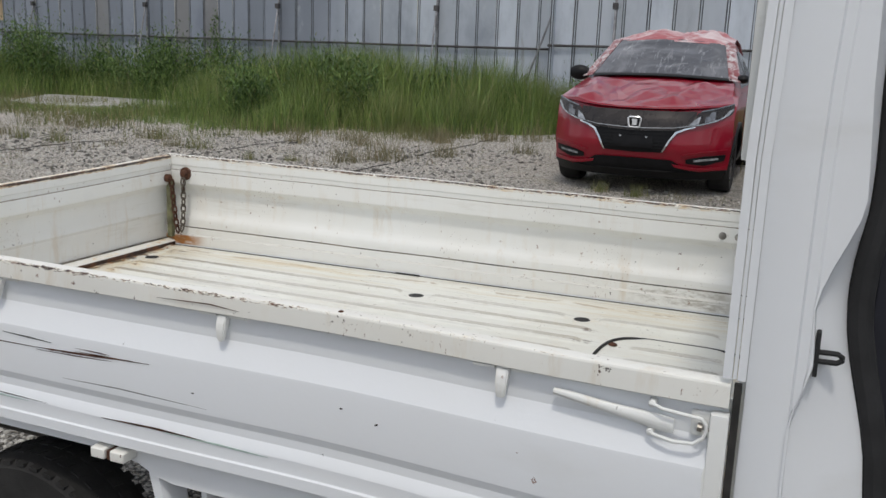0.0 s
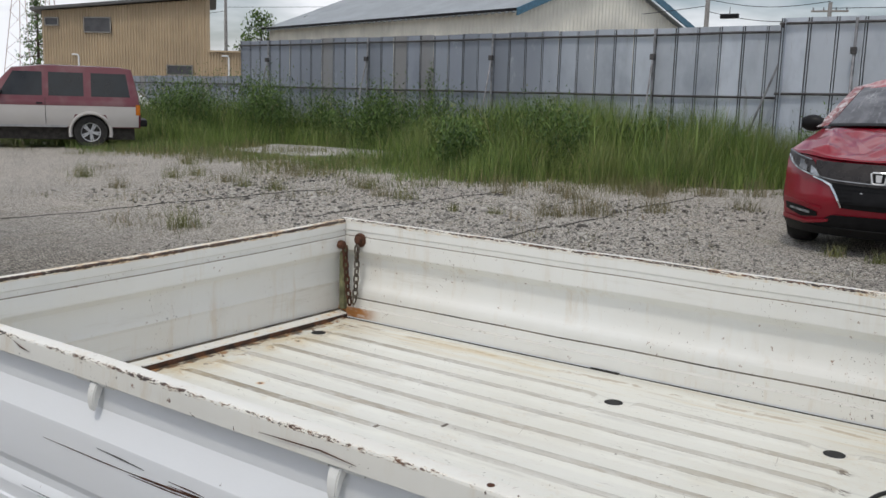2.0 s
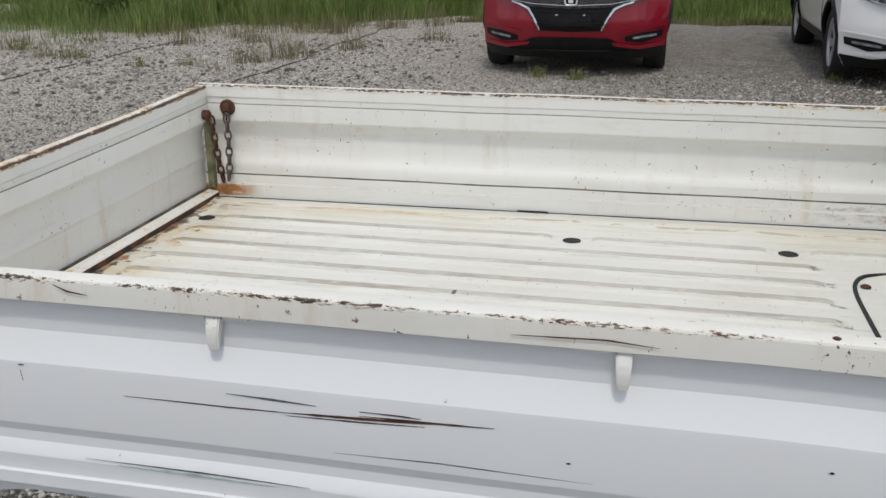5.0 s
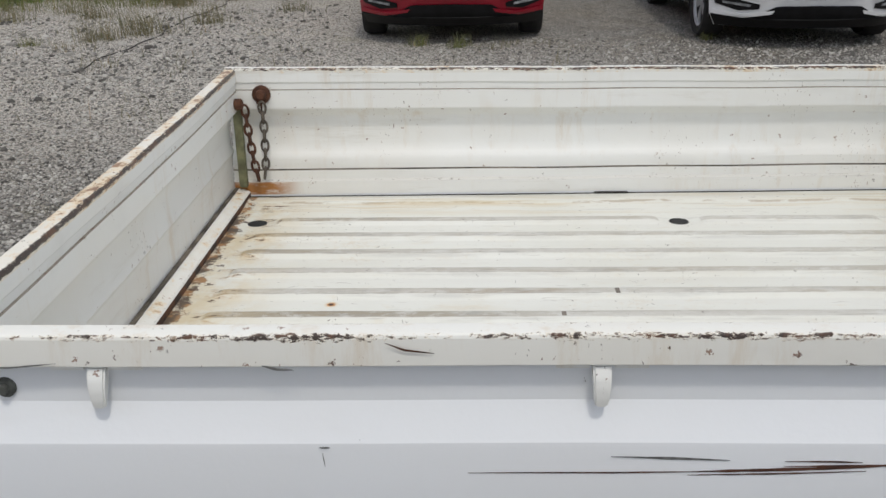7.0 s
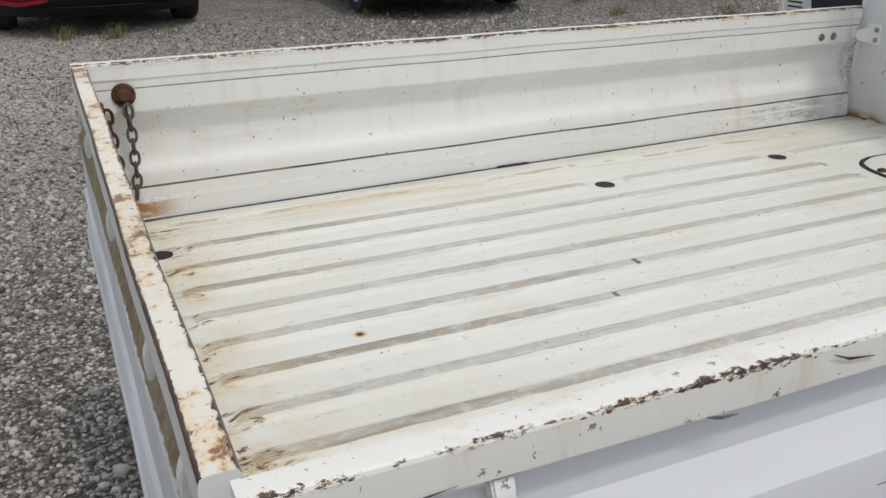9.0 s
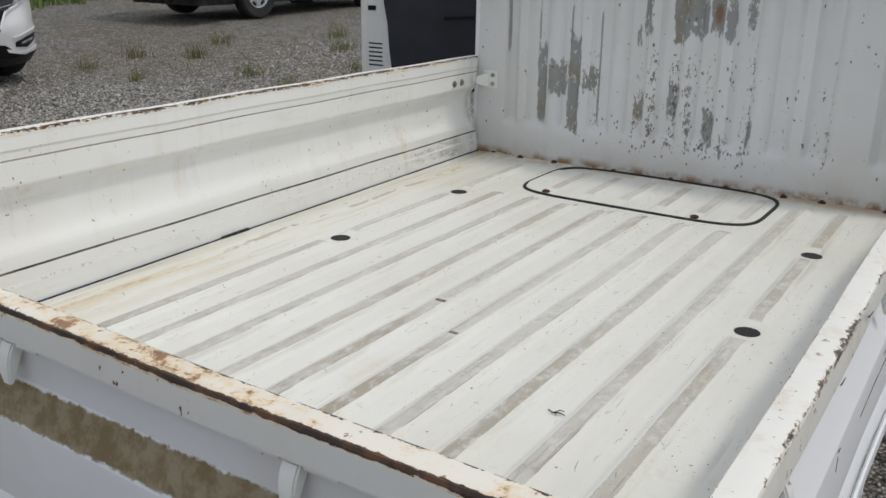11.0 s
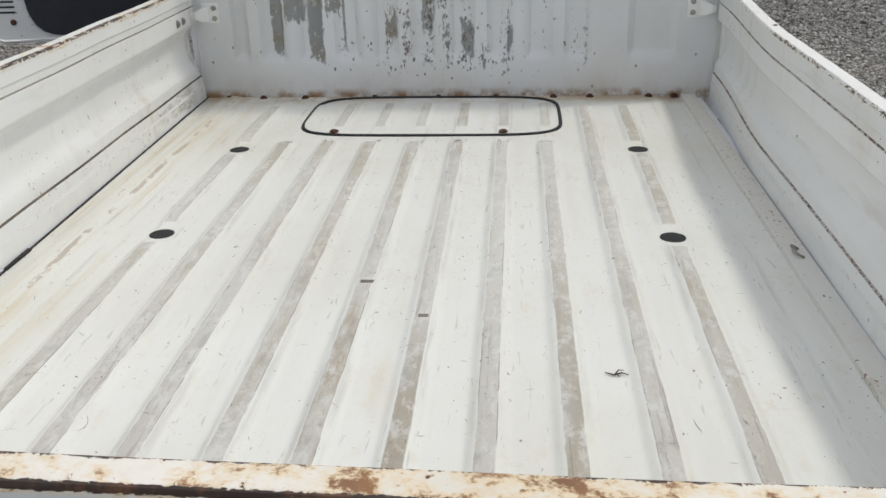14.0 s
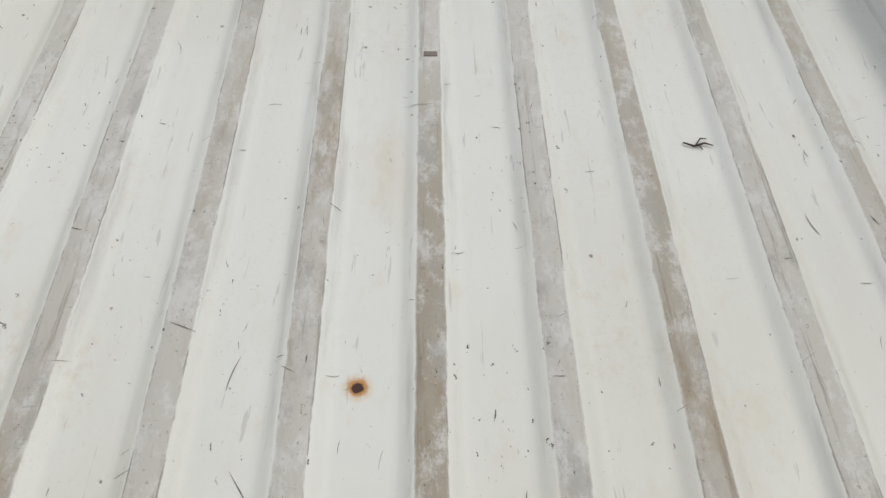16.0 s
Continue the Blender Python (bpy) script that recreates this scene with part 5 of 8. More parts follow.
def wheel(parent, centre, radius, width, rim_r, style, s=-1, tread=False):
    """Tyre with tread blocks, and a rim; s is the side along x (local) or y on which the rim faces."""
    c = Vector(centre)
    axis = Vector(s)
    bm = bm_new()
    h = width / 2
    disc(bm, c, axis, [(rim_r, -h * 0.8), (radius * 0.93, -h), (radius * 0.985, -h * 0.8), (radius, -h * 0.4), (radius, h * 0.4), (radius * 0.985, h * 0.8), (radius * 0.93, h), (rim_r * 1.03, h * 0.9), (rim_r, h * 0.6)], 40)
    tyre = part("tyre", bm, M["tyre"], parent)
    if tread:
        bm = bm_new()
        side = axis.orthogonal().normalized()
        up = axis.cross(side)
        for i in range(44):
            for row in (-0.8, -0.3, 0.3, 0.8):
                a = 2 * math.pi * (i + 0.5 * (row > 0)) / 44
                d = math.cos(a) * side + math.sin(a) * up
                t = axis.cross(d)
                p0 = c + axis * h * row
                ring = [p0 + d * (radius - 0.012) + axis * u * h * 0.17 + t * w * 0.012 for u, w in ((-1, -1), (1, -0.7), (1, 1), (-1, 0.7))]
                loft(bm, [ring, [q_ + d * (0.0135 if abs(row) < 0.5 else 0.008) for q_ in ring]])
        part("tread", bm, M["tyre"], tyre)["kind"] = "stuff"
    bm = bm_new()
    disc(bm, c, axis, [(rim_r, h * 0.5), (rim_r, h * 0.86), (rim_r * 0.93, h * 0.80), (rim_r * 0.88, h * 0.35)], 36)
    if style == "steel":
        disc(bm, c, axis, [(rim_r * 0.92, h * 0.40), (rim_r * 0.80, h * 0.56), (rim_r * 0.50, h * 0.66), (rim_r * 0.34, h * 0.60), (rim_r * 0.30, h * 0.70), (0, h * 0.72)], 30)
        n = 6
    else:
        disc(bm, c, axis, [(rim_r * 0.24, h * 0.3), (rim_r * 0.22, h * 0.66), (0, h * 0.70)], 20)
        n = 5
    side = axis.orthogonal().normalized()
    up = axis.cross(side)
    for i in range(n):
        a = 2 * math.pi * i / n + 0.3
        for da in ((-0.13, 0.13) if style in ("alloy", "smoke") else (0,)):
            d = math.cos(a + da) * side + math.sin(a + da) * up
            t = axis.cross(d)
            w0, w1 = (0.10, 0.08) if style in ("alloy", "smoke") else (0.17, 0.22)
            rings = []
            for r, w, dd in ((0.2, w0, 0.62), (0.6, w0, 0.72), (0.95, w1, 0.66)):
                p = c + d * rim_r * r + axis * h * dd
                rings.append([p - t * rim_r * w, p + t * rim_r * w, p + t * rim_r * w - axis * 0.02, p - t * rim_r * w - axis * 0.02])
            loft(bm, rings)
    part("rim", bm, M["smoke" if style == "smoke" else "alloy"], tyre)
    bm = bm_new()
    disc(bm, c, axis, [(rim_r * 0.93, h * 0.05), (rim_r * 0.9, h * 0.06), (0, h * 0.06)], 24)
    part("hub", bm, M["under"], tyre)
    return tyre


for x in (0.70, 2.95):
    for y, s in ((0.185, (0, -1, 0)), (1.39, (0, 1, 0))):
        wheel(truck, (x, y, 0.265), 0.262, 0.15, 0.155, "steel", s, True)

# scratches and scuffs on the outer gate skin
def streak(pts, width, material, parent, y, name="scratch"):
    """A thin uneven strip lying on the gate's skin; points are along and up."""
    bm = bm_new()
    n = 14
    top, low = [], []
    for i in range(n + 1):
        k = i / n
        x = interp(k, [j / (len(pts) - 1) for j in range(len(pts))], [p[0] for p in pts])
        z = interp(k, [j / (len(pts) - 1) for j in range(len(pts))], [p[1] for p in pts])
        w = width * (0.15 + math.sin(math.pi * k)) * (0.75 + 0.5 * noise.noise((x * 60, z * 60, 3)))
        yy = y(x) if callable(y) else y
        top.append((x, yy, z + w)), low.append((x, yy, z - w))
    loft(bm, [top, low], False, False)
    solid(bm, 0.0006)
    part(name, bm, material, parent)


def skin_y(d):
    return lambda x: NEAR_Y - d - 0.0008 + near_bend(x)


for pts, w, m in (
    ([(0.569, 0.797), (0.72, 0.797), (0.827, 0.799)], 0.0010, "scratch"), ([(0.80, 0.7985), (0.90, 0.802), (0.998, 0.806)], 0.0022, "scratch"),
    ([(0.90, 0.806), (0.99, 0.807), (1.072, 0.809)], 0.0014, "scratch"), ([(0.719, 0.817), (0.79, 0.815), (0.843, 0.813)], 0.0016, "scuff"),
    ([(0.90, 0.812), (0.947, 0.812), (0.98, 0.811)], 0.0010, "scratch"), ([(0.80, 0.7945), (0.90, 0.797), (0.985, 0.8005)], 0.0010, "rust"), ([(0.862, 0.748), (1.0, 0.751), (1.194, 0.747)], 0.0010, "scuff"),
    ([(0.416, 0.822), (0.418, 0.805)], 0.0030, "scuff"), ([(0.413, 0.829), (0.424, 0.829)], 0.0012, "scuff"),
    ([(1.16, 0.772), (1.166, 0.772)], 0.0015, "gap"), ([(1.52, 0.785), (1.527, 0.787)], 0.0015, "gap"), ([(1.455, 0.80), (1.461, 0.80)], 0.0012, "gap"),
):
    streak(pts, w, M[m], near_gate, skin_y(0.0362))
for pts, w, m in (
    ([(0.959, 0.689), (1.076, 0.692), (1.19, 0.690)], 0.0020, "scratch"), ([(1.10, 0.688), (1.22, 0.6885), (1.32, 0.686)], 0.0018, "green_scuff"),
    ([(0.55, 0.690), (0.66, 0.689), (0.78, 0.688)], 0.0018, "green_scuff"), ([(0.50, 0.695), (0.70, 0.694), (0.83, 0.692)], 0.0011, "scuff"),
):
    streak(pts, w, M[m], near_gate, skin_y(0.0412))
for pts, w, m in (
    ([(1.09, 0.935), (1.20, 0.938), (1.26, 0.933)], 0.0011, "scratch"), ([(0.486, 0.950), (0.505, 0.942), (0.535, 0.938)], 0.0013, "scratch"),
    ([(0.36, 0.925), (0.375, 0.921), (0.392, 0.920)], 0.0018, "scuff"), ([(0.05, 0.925), (0.10, 0.923), (0.15, 0.928)], 0.0010, "scuff"),
):
    streak(pts, w, M[m], near_gate, skin_y(0.0335))
bm = bm_new()
disc(bm, (1.446, NEAR_Y - 0.022, 0.9555), (0, 0, 1), [(0.0055, 0), (0.0048, 0.0025), (0.002, 0.004), (0, 0.004)], 9)
part("rust_blister", bm, M["rust"], near_gate, "rust blister on the top rail")

# marks on the floor
for x, y, a, b in ((0.858, 0.838, 0.004, 0.0105), (0.746, 0.737, 0.004, 0.0075)):
    bm = bm_new()
    z = floor_z(x, y) + 0.0012
    box(bm, (x - a, y - b, z - 0.001), (x + a, y + b, z), 0.0)
    part("tape_mark", bm, M["floor_scratch"], bed_floor)
# fine short scratches all over the floor
rs = random.Random(11)
bm = bm_new()
for i in range(300):
    x, y = 0.14 + 1.52 * rs.random() ** 1.25, rs.uniform(0.23, 1.37)
    a = rs.choice((rs.gauss(0, 0.25), rs.gauss(1.57, 0.4), rs.uniform(0, 3.14)))
    length, w, curl = rs.lognormvariate(-4.6, 0.65), rs.uniform(0.00014, 0.00042), rs.uniform(-25, 25)
    left, right = [], []
    for k in range(6):
        f = k / 5
        b = a + curl * length * (f - 0.5)
        px, py = x + length * (f - 0.5) * math.cos(b), y + length * (f - 0.5) * math.sin(b)
        half = w * (0.2 + math.sin(math.pi * f)) * rs.uniform(0.6, 1.2)
        left.append((px - half * math.sin(b), py + half * math.cos(b), floor_z(px, py) + 0.0007))
        right.append((px + half * math.sin(b), py - half * math.cos(b), floor_z(px, py) + 0.0007))
    loft(bm, [left, right], False, False)
part("scratch", bm, M["floor_scratch"], bed_floor, "fine dark scratches in the floor paint")["kind"] = "stuff"
litter = thing("dead_twig", "small dark dead twig lying on the bed floor", "twig")
bm = bm_new()
tz = FLOOR + 0.003
tube(bm, [(0.606, 0.487, tz), (0.600, 0.475, tz), (0.604, 0.462, tz + 0.001), (0.601, 0.452, tz)], [0.0009, 0.0014, 0.0012, 0.0006], 6)
tube(bm, [(0.603, 0.472, tz), (0.611, 0.466, tz + 0.002), (0.613, 0.458, tz)], [0.001, 0.0009, 0.0005], 6)
tube(bm, [(0.602, 0.470, tz), (0.594, 0.466, tz)], [0.001, 0.0005], 6)
spot = Matrix.Translation((0.603, 0.466, tz))
bmesh.ops.transform(bm, matrix=spot @ Matrix.Scale(0.85, 4) @ spot.inverted(), verts=bm.verts)
part("stem", bm, M["twig"], litter)

# ---- ground ----
def ground_z(x, y):
    """The lot is level round the truck and climbs gently past the cab."""
    bank = 0.018 * max(0.0, min(y, 12.0) - 5.0) * smooth(-4.0, -1.0, x) * (1 - smooth(12.5, 15.0, y)) * (1 - smooth(5.5, 8.0, x))
    return bank + 0.30 * smooth(4.9, 8.7, x) + 0.025 * max(0.0, min(x, 80) - 9.0) + 0.012 * noise.noise((x * 0.6, y * 0.6, 0)) * smooth(1.0, 4.0, abs(x) + abs(y))


def gravel_material():
    m = Mat("grey_gravel", 0.9)

    def tones(scale):
        node = m.n.new("ShaderNodeSeparateColor")
        m.l.new(m.cells(scale, "Color"), node.inputs[0])
        return node.outputs

    mid, fine, coarse = tones(72.0), tones(150.0), tones(30.0)
    stone = m.mix(m.step(mid[0], 0.05, 0.95), (0.060, 0.057, 0.052), (0.62, 0.60, 0.56))
    grit = m.mix(m.step(fine[1], 0.05, 0.95), (0.070, 0.066, 0.060), (0.58, 0.555, 0.51))
    c = m.mix(m.step(m.noise(22.0, 4, 0.7), 0.46, 0.56), stone, grit)
    c = m.mix(m.math("MULTIPLY", m.step(mid[1], 0.72, 1.0), 0.5), c, (0.44, 0.36, 0.27))
    c = m.mix(0.30, c, m.mix(m.step(coarse[0], 0.15, 0.9), (0.05, 0.047, 0.042), (0.62, 0.595, 0.55)))
    # shade in the gaps between stones, put into the colour
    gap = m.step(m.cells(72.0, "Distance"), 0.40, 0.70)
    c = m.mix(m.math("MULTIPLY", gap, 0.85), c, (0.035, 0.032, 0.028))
    # worn tracks and settled fines at two larger scales
    c = m.tint(m.math("MULTIPLY", m.step(m.noise(3.5, 7, 0.75), 0.44, 0.66), 0.55), c, (0.62, 0.60, 0.57))
    c = m.tint(m.step(m.noise(0.55, 6, 0.6), 0.36, 0.64), c, (1.0, 0.95, 0.86))
    # paler, warmer tone over the middle of the yard
    pale = m.math("MULTIPLY", m.step(m.axis("y"), 2.0, 6.0), m.step(m.axis("x"), 3.5, -1.5))
    c = m.mix(m.math("MULTIPLY", pale, 0.72), c, m.mix(m.step(mid[2], 0.12, 0.80), (0.12, 0.105, 0.085), (0.86, 0.80, 0.71)))
    c = m.tint(m.math("MULTIPLY", m.step(m.noise(1.1, 6, 0.65), 0.56, 0.76), 0.55), c, (0.62, 0.62, 0.42))
    # darker tone ahead of the truck
    ahead_dark = m.math("MULTIPLY", m.step(m.math("ADD", m.axis("x"), m.math("MULTIPLY", m.noise(0.4, 4), 2.0)), 2.4, 4.6), m.step(m.axis("y"), 3.5, 0.5))
    c = m.tint(ahead_dark, c, (0.88, 0.89, 0.90))
    m.colour(c)
    h = m.math("SUBTRACT", m.math("MULTIPLY", m.noise(160.0, 2), 0.3), m.math("ADD", m.cells(72.0, "Distance"), m.math("MULTIPLY", m.cells(30.0, "Distance"), 0.7)))
    m.bump(h, 1.0, 0.022)
    return m.m


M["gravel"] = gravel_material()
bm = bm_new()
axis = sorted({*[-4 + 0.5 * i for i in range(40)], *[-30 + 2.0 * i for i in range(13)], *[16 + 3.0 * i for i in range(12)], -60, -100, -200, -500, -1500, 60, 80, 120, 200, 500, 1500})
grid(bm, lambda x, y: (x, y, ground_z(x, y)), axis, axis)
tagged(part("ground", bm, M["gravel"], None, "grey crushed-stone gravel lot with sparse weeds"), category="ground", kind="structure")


# ---- vehicles ----
def car_paint(name, base, rough=0.28, coat=0.6, dust=0.15, gloss=0.5):
    m = Mat(name, rough)
    c = m.mix(m.math("MULTIPLY", m.step(m.noise(2.5, 5), 0.4, 0.75), dust), base, (0.35, 0.33, 0.30))
    c = m.mix(m.math("MULTIPLY", m.step(m.noise(60.0, 4), 0.66, 0.75), dust), c, (0.30, 0.28, 0.25))
    m.colour(c).set("Coat Weight", coat).set("Coat Roughness", 0.06)
    m.rough(m.math("ADD", m.math("MULTIPLY", m.noise(5.0, 4), 0.2), rough))
    m.set("Specular IOR Level", gloss)
    return m.m


M["red"] = car_paint("red_car_paint", (0.235, 0.002, 0.014), 0.22, 0.6, 0.0, 0.35)
roofing = Mat("film_over_red_roof", 0.3)
roofing.colour(roofing.mix(roofing.step(roofing.noise(3.0, 6, 0.7, stretch=(1, 2, 1), distort=1.0), 0.40, 0.66), (0.36, 0.10, 0.11), (0.62, 0.53, 0.53)))
roofing.bump(roofing.noise(7.0, 5, 0.6), 0.5, 0.02)
M["red_roof"] = roofing.m
M["white_car"] = car_paint("white_car_paint", (0.78, 0.78, 0.78), dust=0.06)
M["black_car"] = car_paint("black_car_paint", (0.004, 0.004, 0.007), 0.2, 0.0, 0.0, 0.12)
M["maroon"] = car_paint("maroon_car_paint", (0.13, 0.018, 0.028), dust=0.15)
M["silver"] = car_paint("silver_beige_paint", (0.50, 0.48, 0.46), 0.4, 0.3)
M["car_glass"] = simple("tinted_car_glass", (0.015, 0.018, 0.02), 0.08, 0.0, 0.3, 3, 0.0, 60)
M["lamp"] = simple("headlamp_glass", (0.42, 0.44, 0.46), 0.1, 0.4, 0.5, 14, 0.1, 60)
M["lamp_edge"] = simple("grey_lamp_glass", (0.20, 0.21, 0.23), 0.15, 0.3, 0.4, 14, 0.1, 60)
M["red_lamp"] = simple("red_lamp", (0.28, 0.01, 0.012), 0.2, 0.0, 0.4, 30, 0.1, 60)
M["amber"] = simple("amber_lamp", (0.55, 0.16, 0.01), 0.25, 0.0, 0.3, 30, 0.1, 60)
film = Mat("crumpled_plastic_film", 0.25, 0.0)
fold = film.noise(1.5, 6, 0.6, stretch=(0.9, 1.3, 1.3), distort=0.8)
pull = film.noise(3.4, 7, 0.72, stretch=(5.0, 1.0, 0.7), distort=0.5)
# pale folds of the film, with reflections and glints put into the colour
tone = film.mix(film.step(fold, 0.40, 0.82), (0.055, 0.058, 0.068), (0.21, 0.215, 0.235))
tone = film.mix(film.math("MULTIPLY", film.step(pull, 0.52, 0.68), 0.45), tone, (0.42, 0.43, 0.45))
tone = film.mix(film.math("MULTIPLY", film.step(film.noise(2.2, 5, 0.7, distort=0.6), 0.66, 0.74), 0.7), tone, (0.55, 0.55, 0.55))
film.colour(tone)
film.bump(fold, 0.35, 0.02)
M["film"] = film.m


class Body:
    """A vehicle shell: a profile swept across, sides down to the sills. Local axes: front at y = 0 facing -y."""

    def __init__(self, profile, width, sill, belt, wheels, wheel_r):
        self.p, self.half, self.sill, self.belt, self.wheels, self.r = profile, width / 2, sill, belt, wheels, wheel_r
        self.rim = None

    def at(self, u):
        i = max(0, min(int(u), len(self.p) - 2))
        k = u - i
        k = lerp(k, k * k * (3 - 2 * k), 0.35)
        return np.array(self.p[i]) * (1 - k) + np.array(self.p[i + 1]) * k

    def shell(self, u, v, off=0.0):
        y, z, w, curve, crown = self.at(u)
        return Vector((v * w, y + curve * abs(v) ** 3 - off * (1 if u < 4 else 0), z - crown * v * v + off * (1 if 3.5 < u < len(self.p) - 4 else 0)))

    def edge(self):
        us = np.linspace(0, len(self.p) - 1, (len(self.p) - 1) * 4 + 1)
        return us, [self.shell(u, 1.0) for u in us]

    def side_x(self, y, z):
        if self.rim is None:
            pts = self.edge()[1][2:]
            self.rim = [p.y for p in pts], [p.z for p in pts], [p.x for p in pts], pts[4].y, pts[-5].y
        ry, rz_, rx_, y_a, y_b = self.rim
        zt = max(interp(y, ry, rz_), self.belt + 0.02)
        wt = interp(y, ry, rx_)
        ends = smooth(-0.05, 0.55, y - y_a + 0.3) * smooth(-0.05, 0.5, y_b + 0.2 - y)
        full = lerp(self.half * 0.93, self.half, ends)
        if z < self.belt:
            return full - 0.03 * smooth(self.belt - 0.12, self.belt, z) - 0.05 * smooth(self.sill + 0.25, self.sill, z)
        return lerp(full - 0.03, min(wt, full - 0.03), min(1, (z - self.belt) / (zt - self.belt)))

    def build(self, parent, mat, label=""):
        bm = bm_new()
        us, pts = self.edge()
        grid(bm, lambda u, v: self.shell(u, v), list(us), [i / 12 for i in range(-12, 13)])
        y0, y1 = pts[0].y, pts[-1].y
        for s in (-1, 1):
            ey, ez, ex = [p.y for p in pts[4:-4]], [p.z for p in pts[4:-4]], [p.x for p in pts[4:-4]]

            def place(y, k, s=s):
                zt = interp(y, ey, ez)
                z = lerp(zt, self.sill, k)
                x = interp(y, ey, ex) if k == 0 else self.side_x(y, z)
                return Vector((s * x, y, z))

            def keep(y, k):
                z = lerp(interp(y, ey, ez), self.sill, k)
                return all((y - w) ** 2 + (z - self.r) ** 2 > (self.r * 1.20) ** 2 for w in self.wheels)

            grid(bm, place, [pts[4].y + 0.01 + (pts[-5].y - pts[4].y - 0.02) * i / 120 for i in range(121)], [k / 40 for k in range(41)], 0, keep)
        bmesh.ops.remove_doubles(bm, verts=bm.verts, dist=0.012)
        return part("body", bm, mat, parent, label, sharp=40)

    def patch(self, name, corners, mat, parent, off=0.008, label="", wrinkle=0.0, n=8, folds=()):
        """A piece on the shell; corners (v, u), in turn round it; folds (x0, y0, x1, y1, height, width)."""
        bm = bm_new()
        a, b, c, d = (np.array(q, float) for q in corners)

        def place(i, j):
            v, u = lerp(lerp(a, b, i), lerp(d, c, i), j)
            p = self.shell(u, v, off)
            if wrinkle:
                rim = min(1.0, 6 * i, 6 * j, 6 * (1 - i), 6 * (1 - j))
                p.z += wrinkle * rim * (0.7 * noise.noise((p.x * 2.6, p.y * 2.0, 1.7)) + 1.7 * (0.35 - abs(noise.noise((p.x * 2.4 + p.y * 1.6, p.y * 2.1 - p.x, 4.1)))) + 0.9 * (0.3 - abs(noise.noise((p.x * 5.1 - p.y * 3, p.y * 4.0, 7.3)))))
            for x0, y0, x1, y1, height, width in folds:
                dx, dy = x1 - x0, y1 - y0
                k = max(0.0, min(1.0, ((p.x - x0) * dx + (p.y - y0) * dy) / (dx * dx + dy * dy)))
                away = math.hypot(p.x - x0 - k * dx, p.y - y0 - k * dy)
                p.z += height * max(0.0, 1 - away / width) * min(1.0, 8 * j + 0.2)
            return p

        grid(bm, place, [i / n for i in range(n + 1)], [j / n for j in range(n + 1)])
        solid(bm, 0.006)
        return part(name, bm, mat, parent, label)

    def front(self, x, z, off=0.0):
        """The place on the nose at width x and height z."""
        lo, hi = 0.0, 5.0
        for _ in range(22):
            u = (lo + hi) / 2
            if self.shell(u, max(-1, min(1, x / self.at(u)[2]))).z < z:
                lo = u
            else:
                hi = u
        return self.shell(lo, max(-1, min(1, x / self.at(lo)[2])), off)

    def face(self, name, low, high, mat, parent, off=0.012, label="", n=18, thick=0.008):
        """A piece on the nose between a lower and an upper line of (x, z)."""
        bm = bm_new()
        lines = [([k / (len(q) - 1) for k in range(len(q))], [p[0] for p in q], [p[1] for p in q]) for q in (low, high)]

        def place(i, j):
            (ks, ax, az), (kt, bx, bz) = lines
            return self.front(lerp(interp(i, ks, ax), interp(i, kt, bx), j), lerp(interp(i, ks, az), interp(i, kt, bz), j), off)

        grid(bm, place, [i / n for i in range(n + 1)], [j / 4 for j in range(5)])
        solid(bm, thick)
        return part(name, bm, mat, parent, label)

    def plate(self, name, corners, mat, parent, s, off=0.006, label=""):
        """A piece on the side s; corners (y, z), in turn round it."""
        bm = bm_new()
        a, b, c, d = (np.array(q, float) for q in corners)

        def place(i, j):
            y, z = lerp(lerp(a, b, i), lerp(d, c, i), j)
            return Vector((s * (self.side_x(y, z) + off), y, z))

        grid(bm, place, [i / 6 for i in range(7)], [j / 4 for j in range(5)])
        solid(bm, 0.005)
        return part(name, bm, mat, parent, label)

    def arches(self, parent, mat, tyre_w, rim_r, style, lip=0.022):
        for y in self.wheels:
            for s in (-1, 1):
                bm = bm_new()
                tube(bm, [(s * (self.side_x(y + self.r * 1.18 * math.cos(a), self.r + self.r * 1.18 * math.sin(a)) + 0.002), y + self.r * 1.18 * math.cos(a), self.r + self.r * 1.18 * math.sin(a)) for a in [math.pi * (i / 20 * 1.16 - 0.08) for i in range(21)]], lip, 6)
                part("arch_lip", bm, mat, parent)
                bm = bm_new()
                loft(bm, [[(s * x, y + self.r * 1.26 * math.cos(a), self.r + self.r * 1.26 * math.sin(a)) for a in [math.pi * i / 16 for i in range(17)]] for x in (self.half - 0.05, self.half - 0.34)], False, False)
                loft(bm, [[(s * (self.half - 0.34), y + k * self.r * 1.26 * math.cos(a), self.r + k * self.r * 1.26 * math.sin(a)) for a in [math.pi * i / 16 for i in range(17)]] for k in (1.0, 0.01)], False, False)
                part("wheel_well", bm, M["under"], parent)
                wheel(parent, (s * (self.half - 0.02 - tyre_w / 2), y, self.r), self.r, tyre_w, rim_r, style, (s, 0, 0))
        bm = bm_new()
        us, pts = self.edge()
        box(bm, (-self.half * 0.8, pts[0].y + 0.12, 0.2), (self.half * 0.8, pts[-1].y - 0.12, self.sill + 0.03), 0.02)
        part("underside", bm, M["under"], parent)


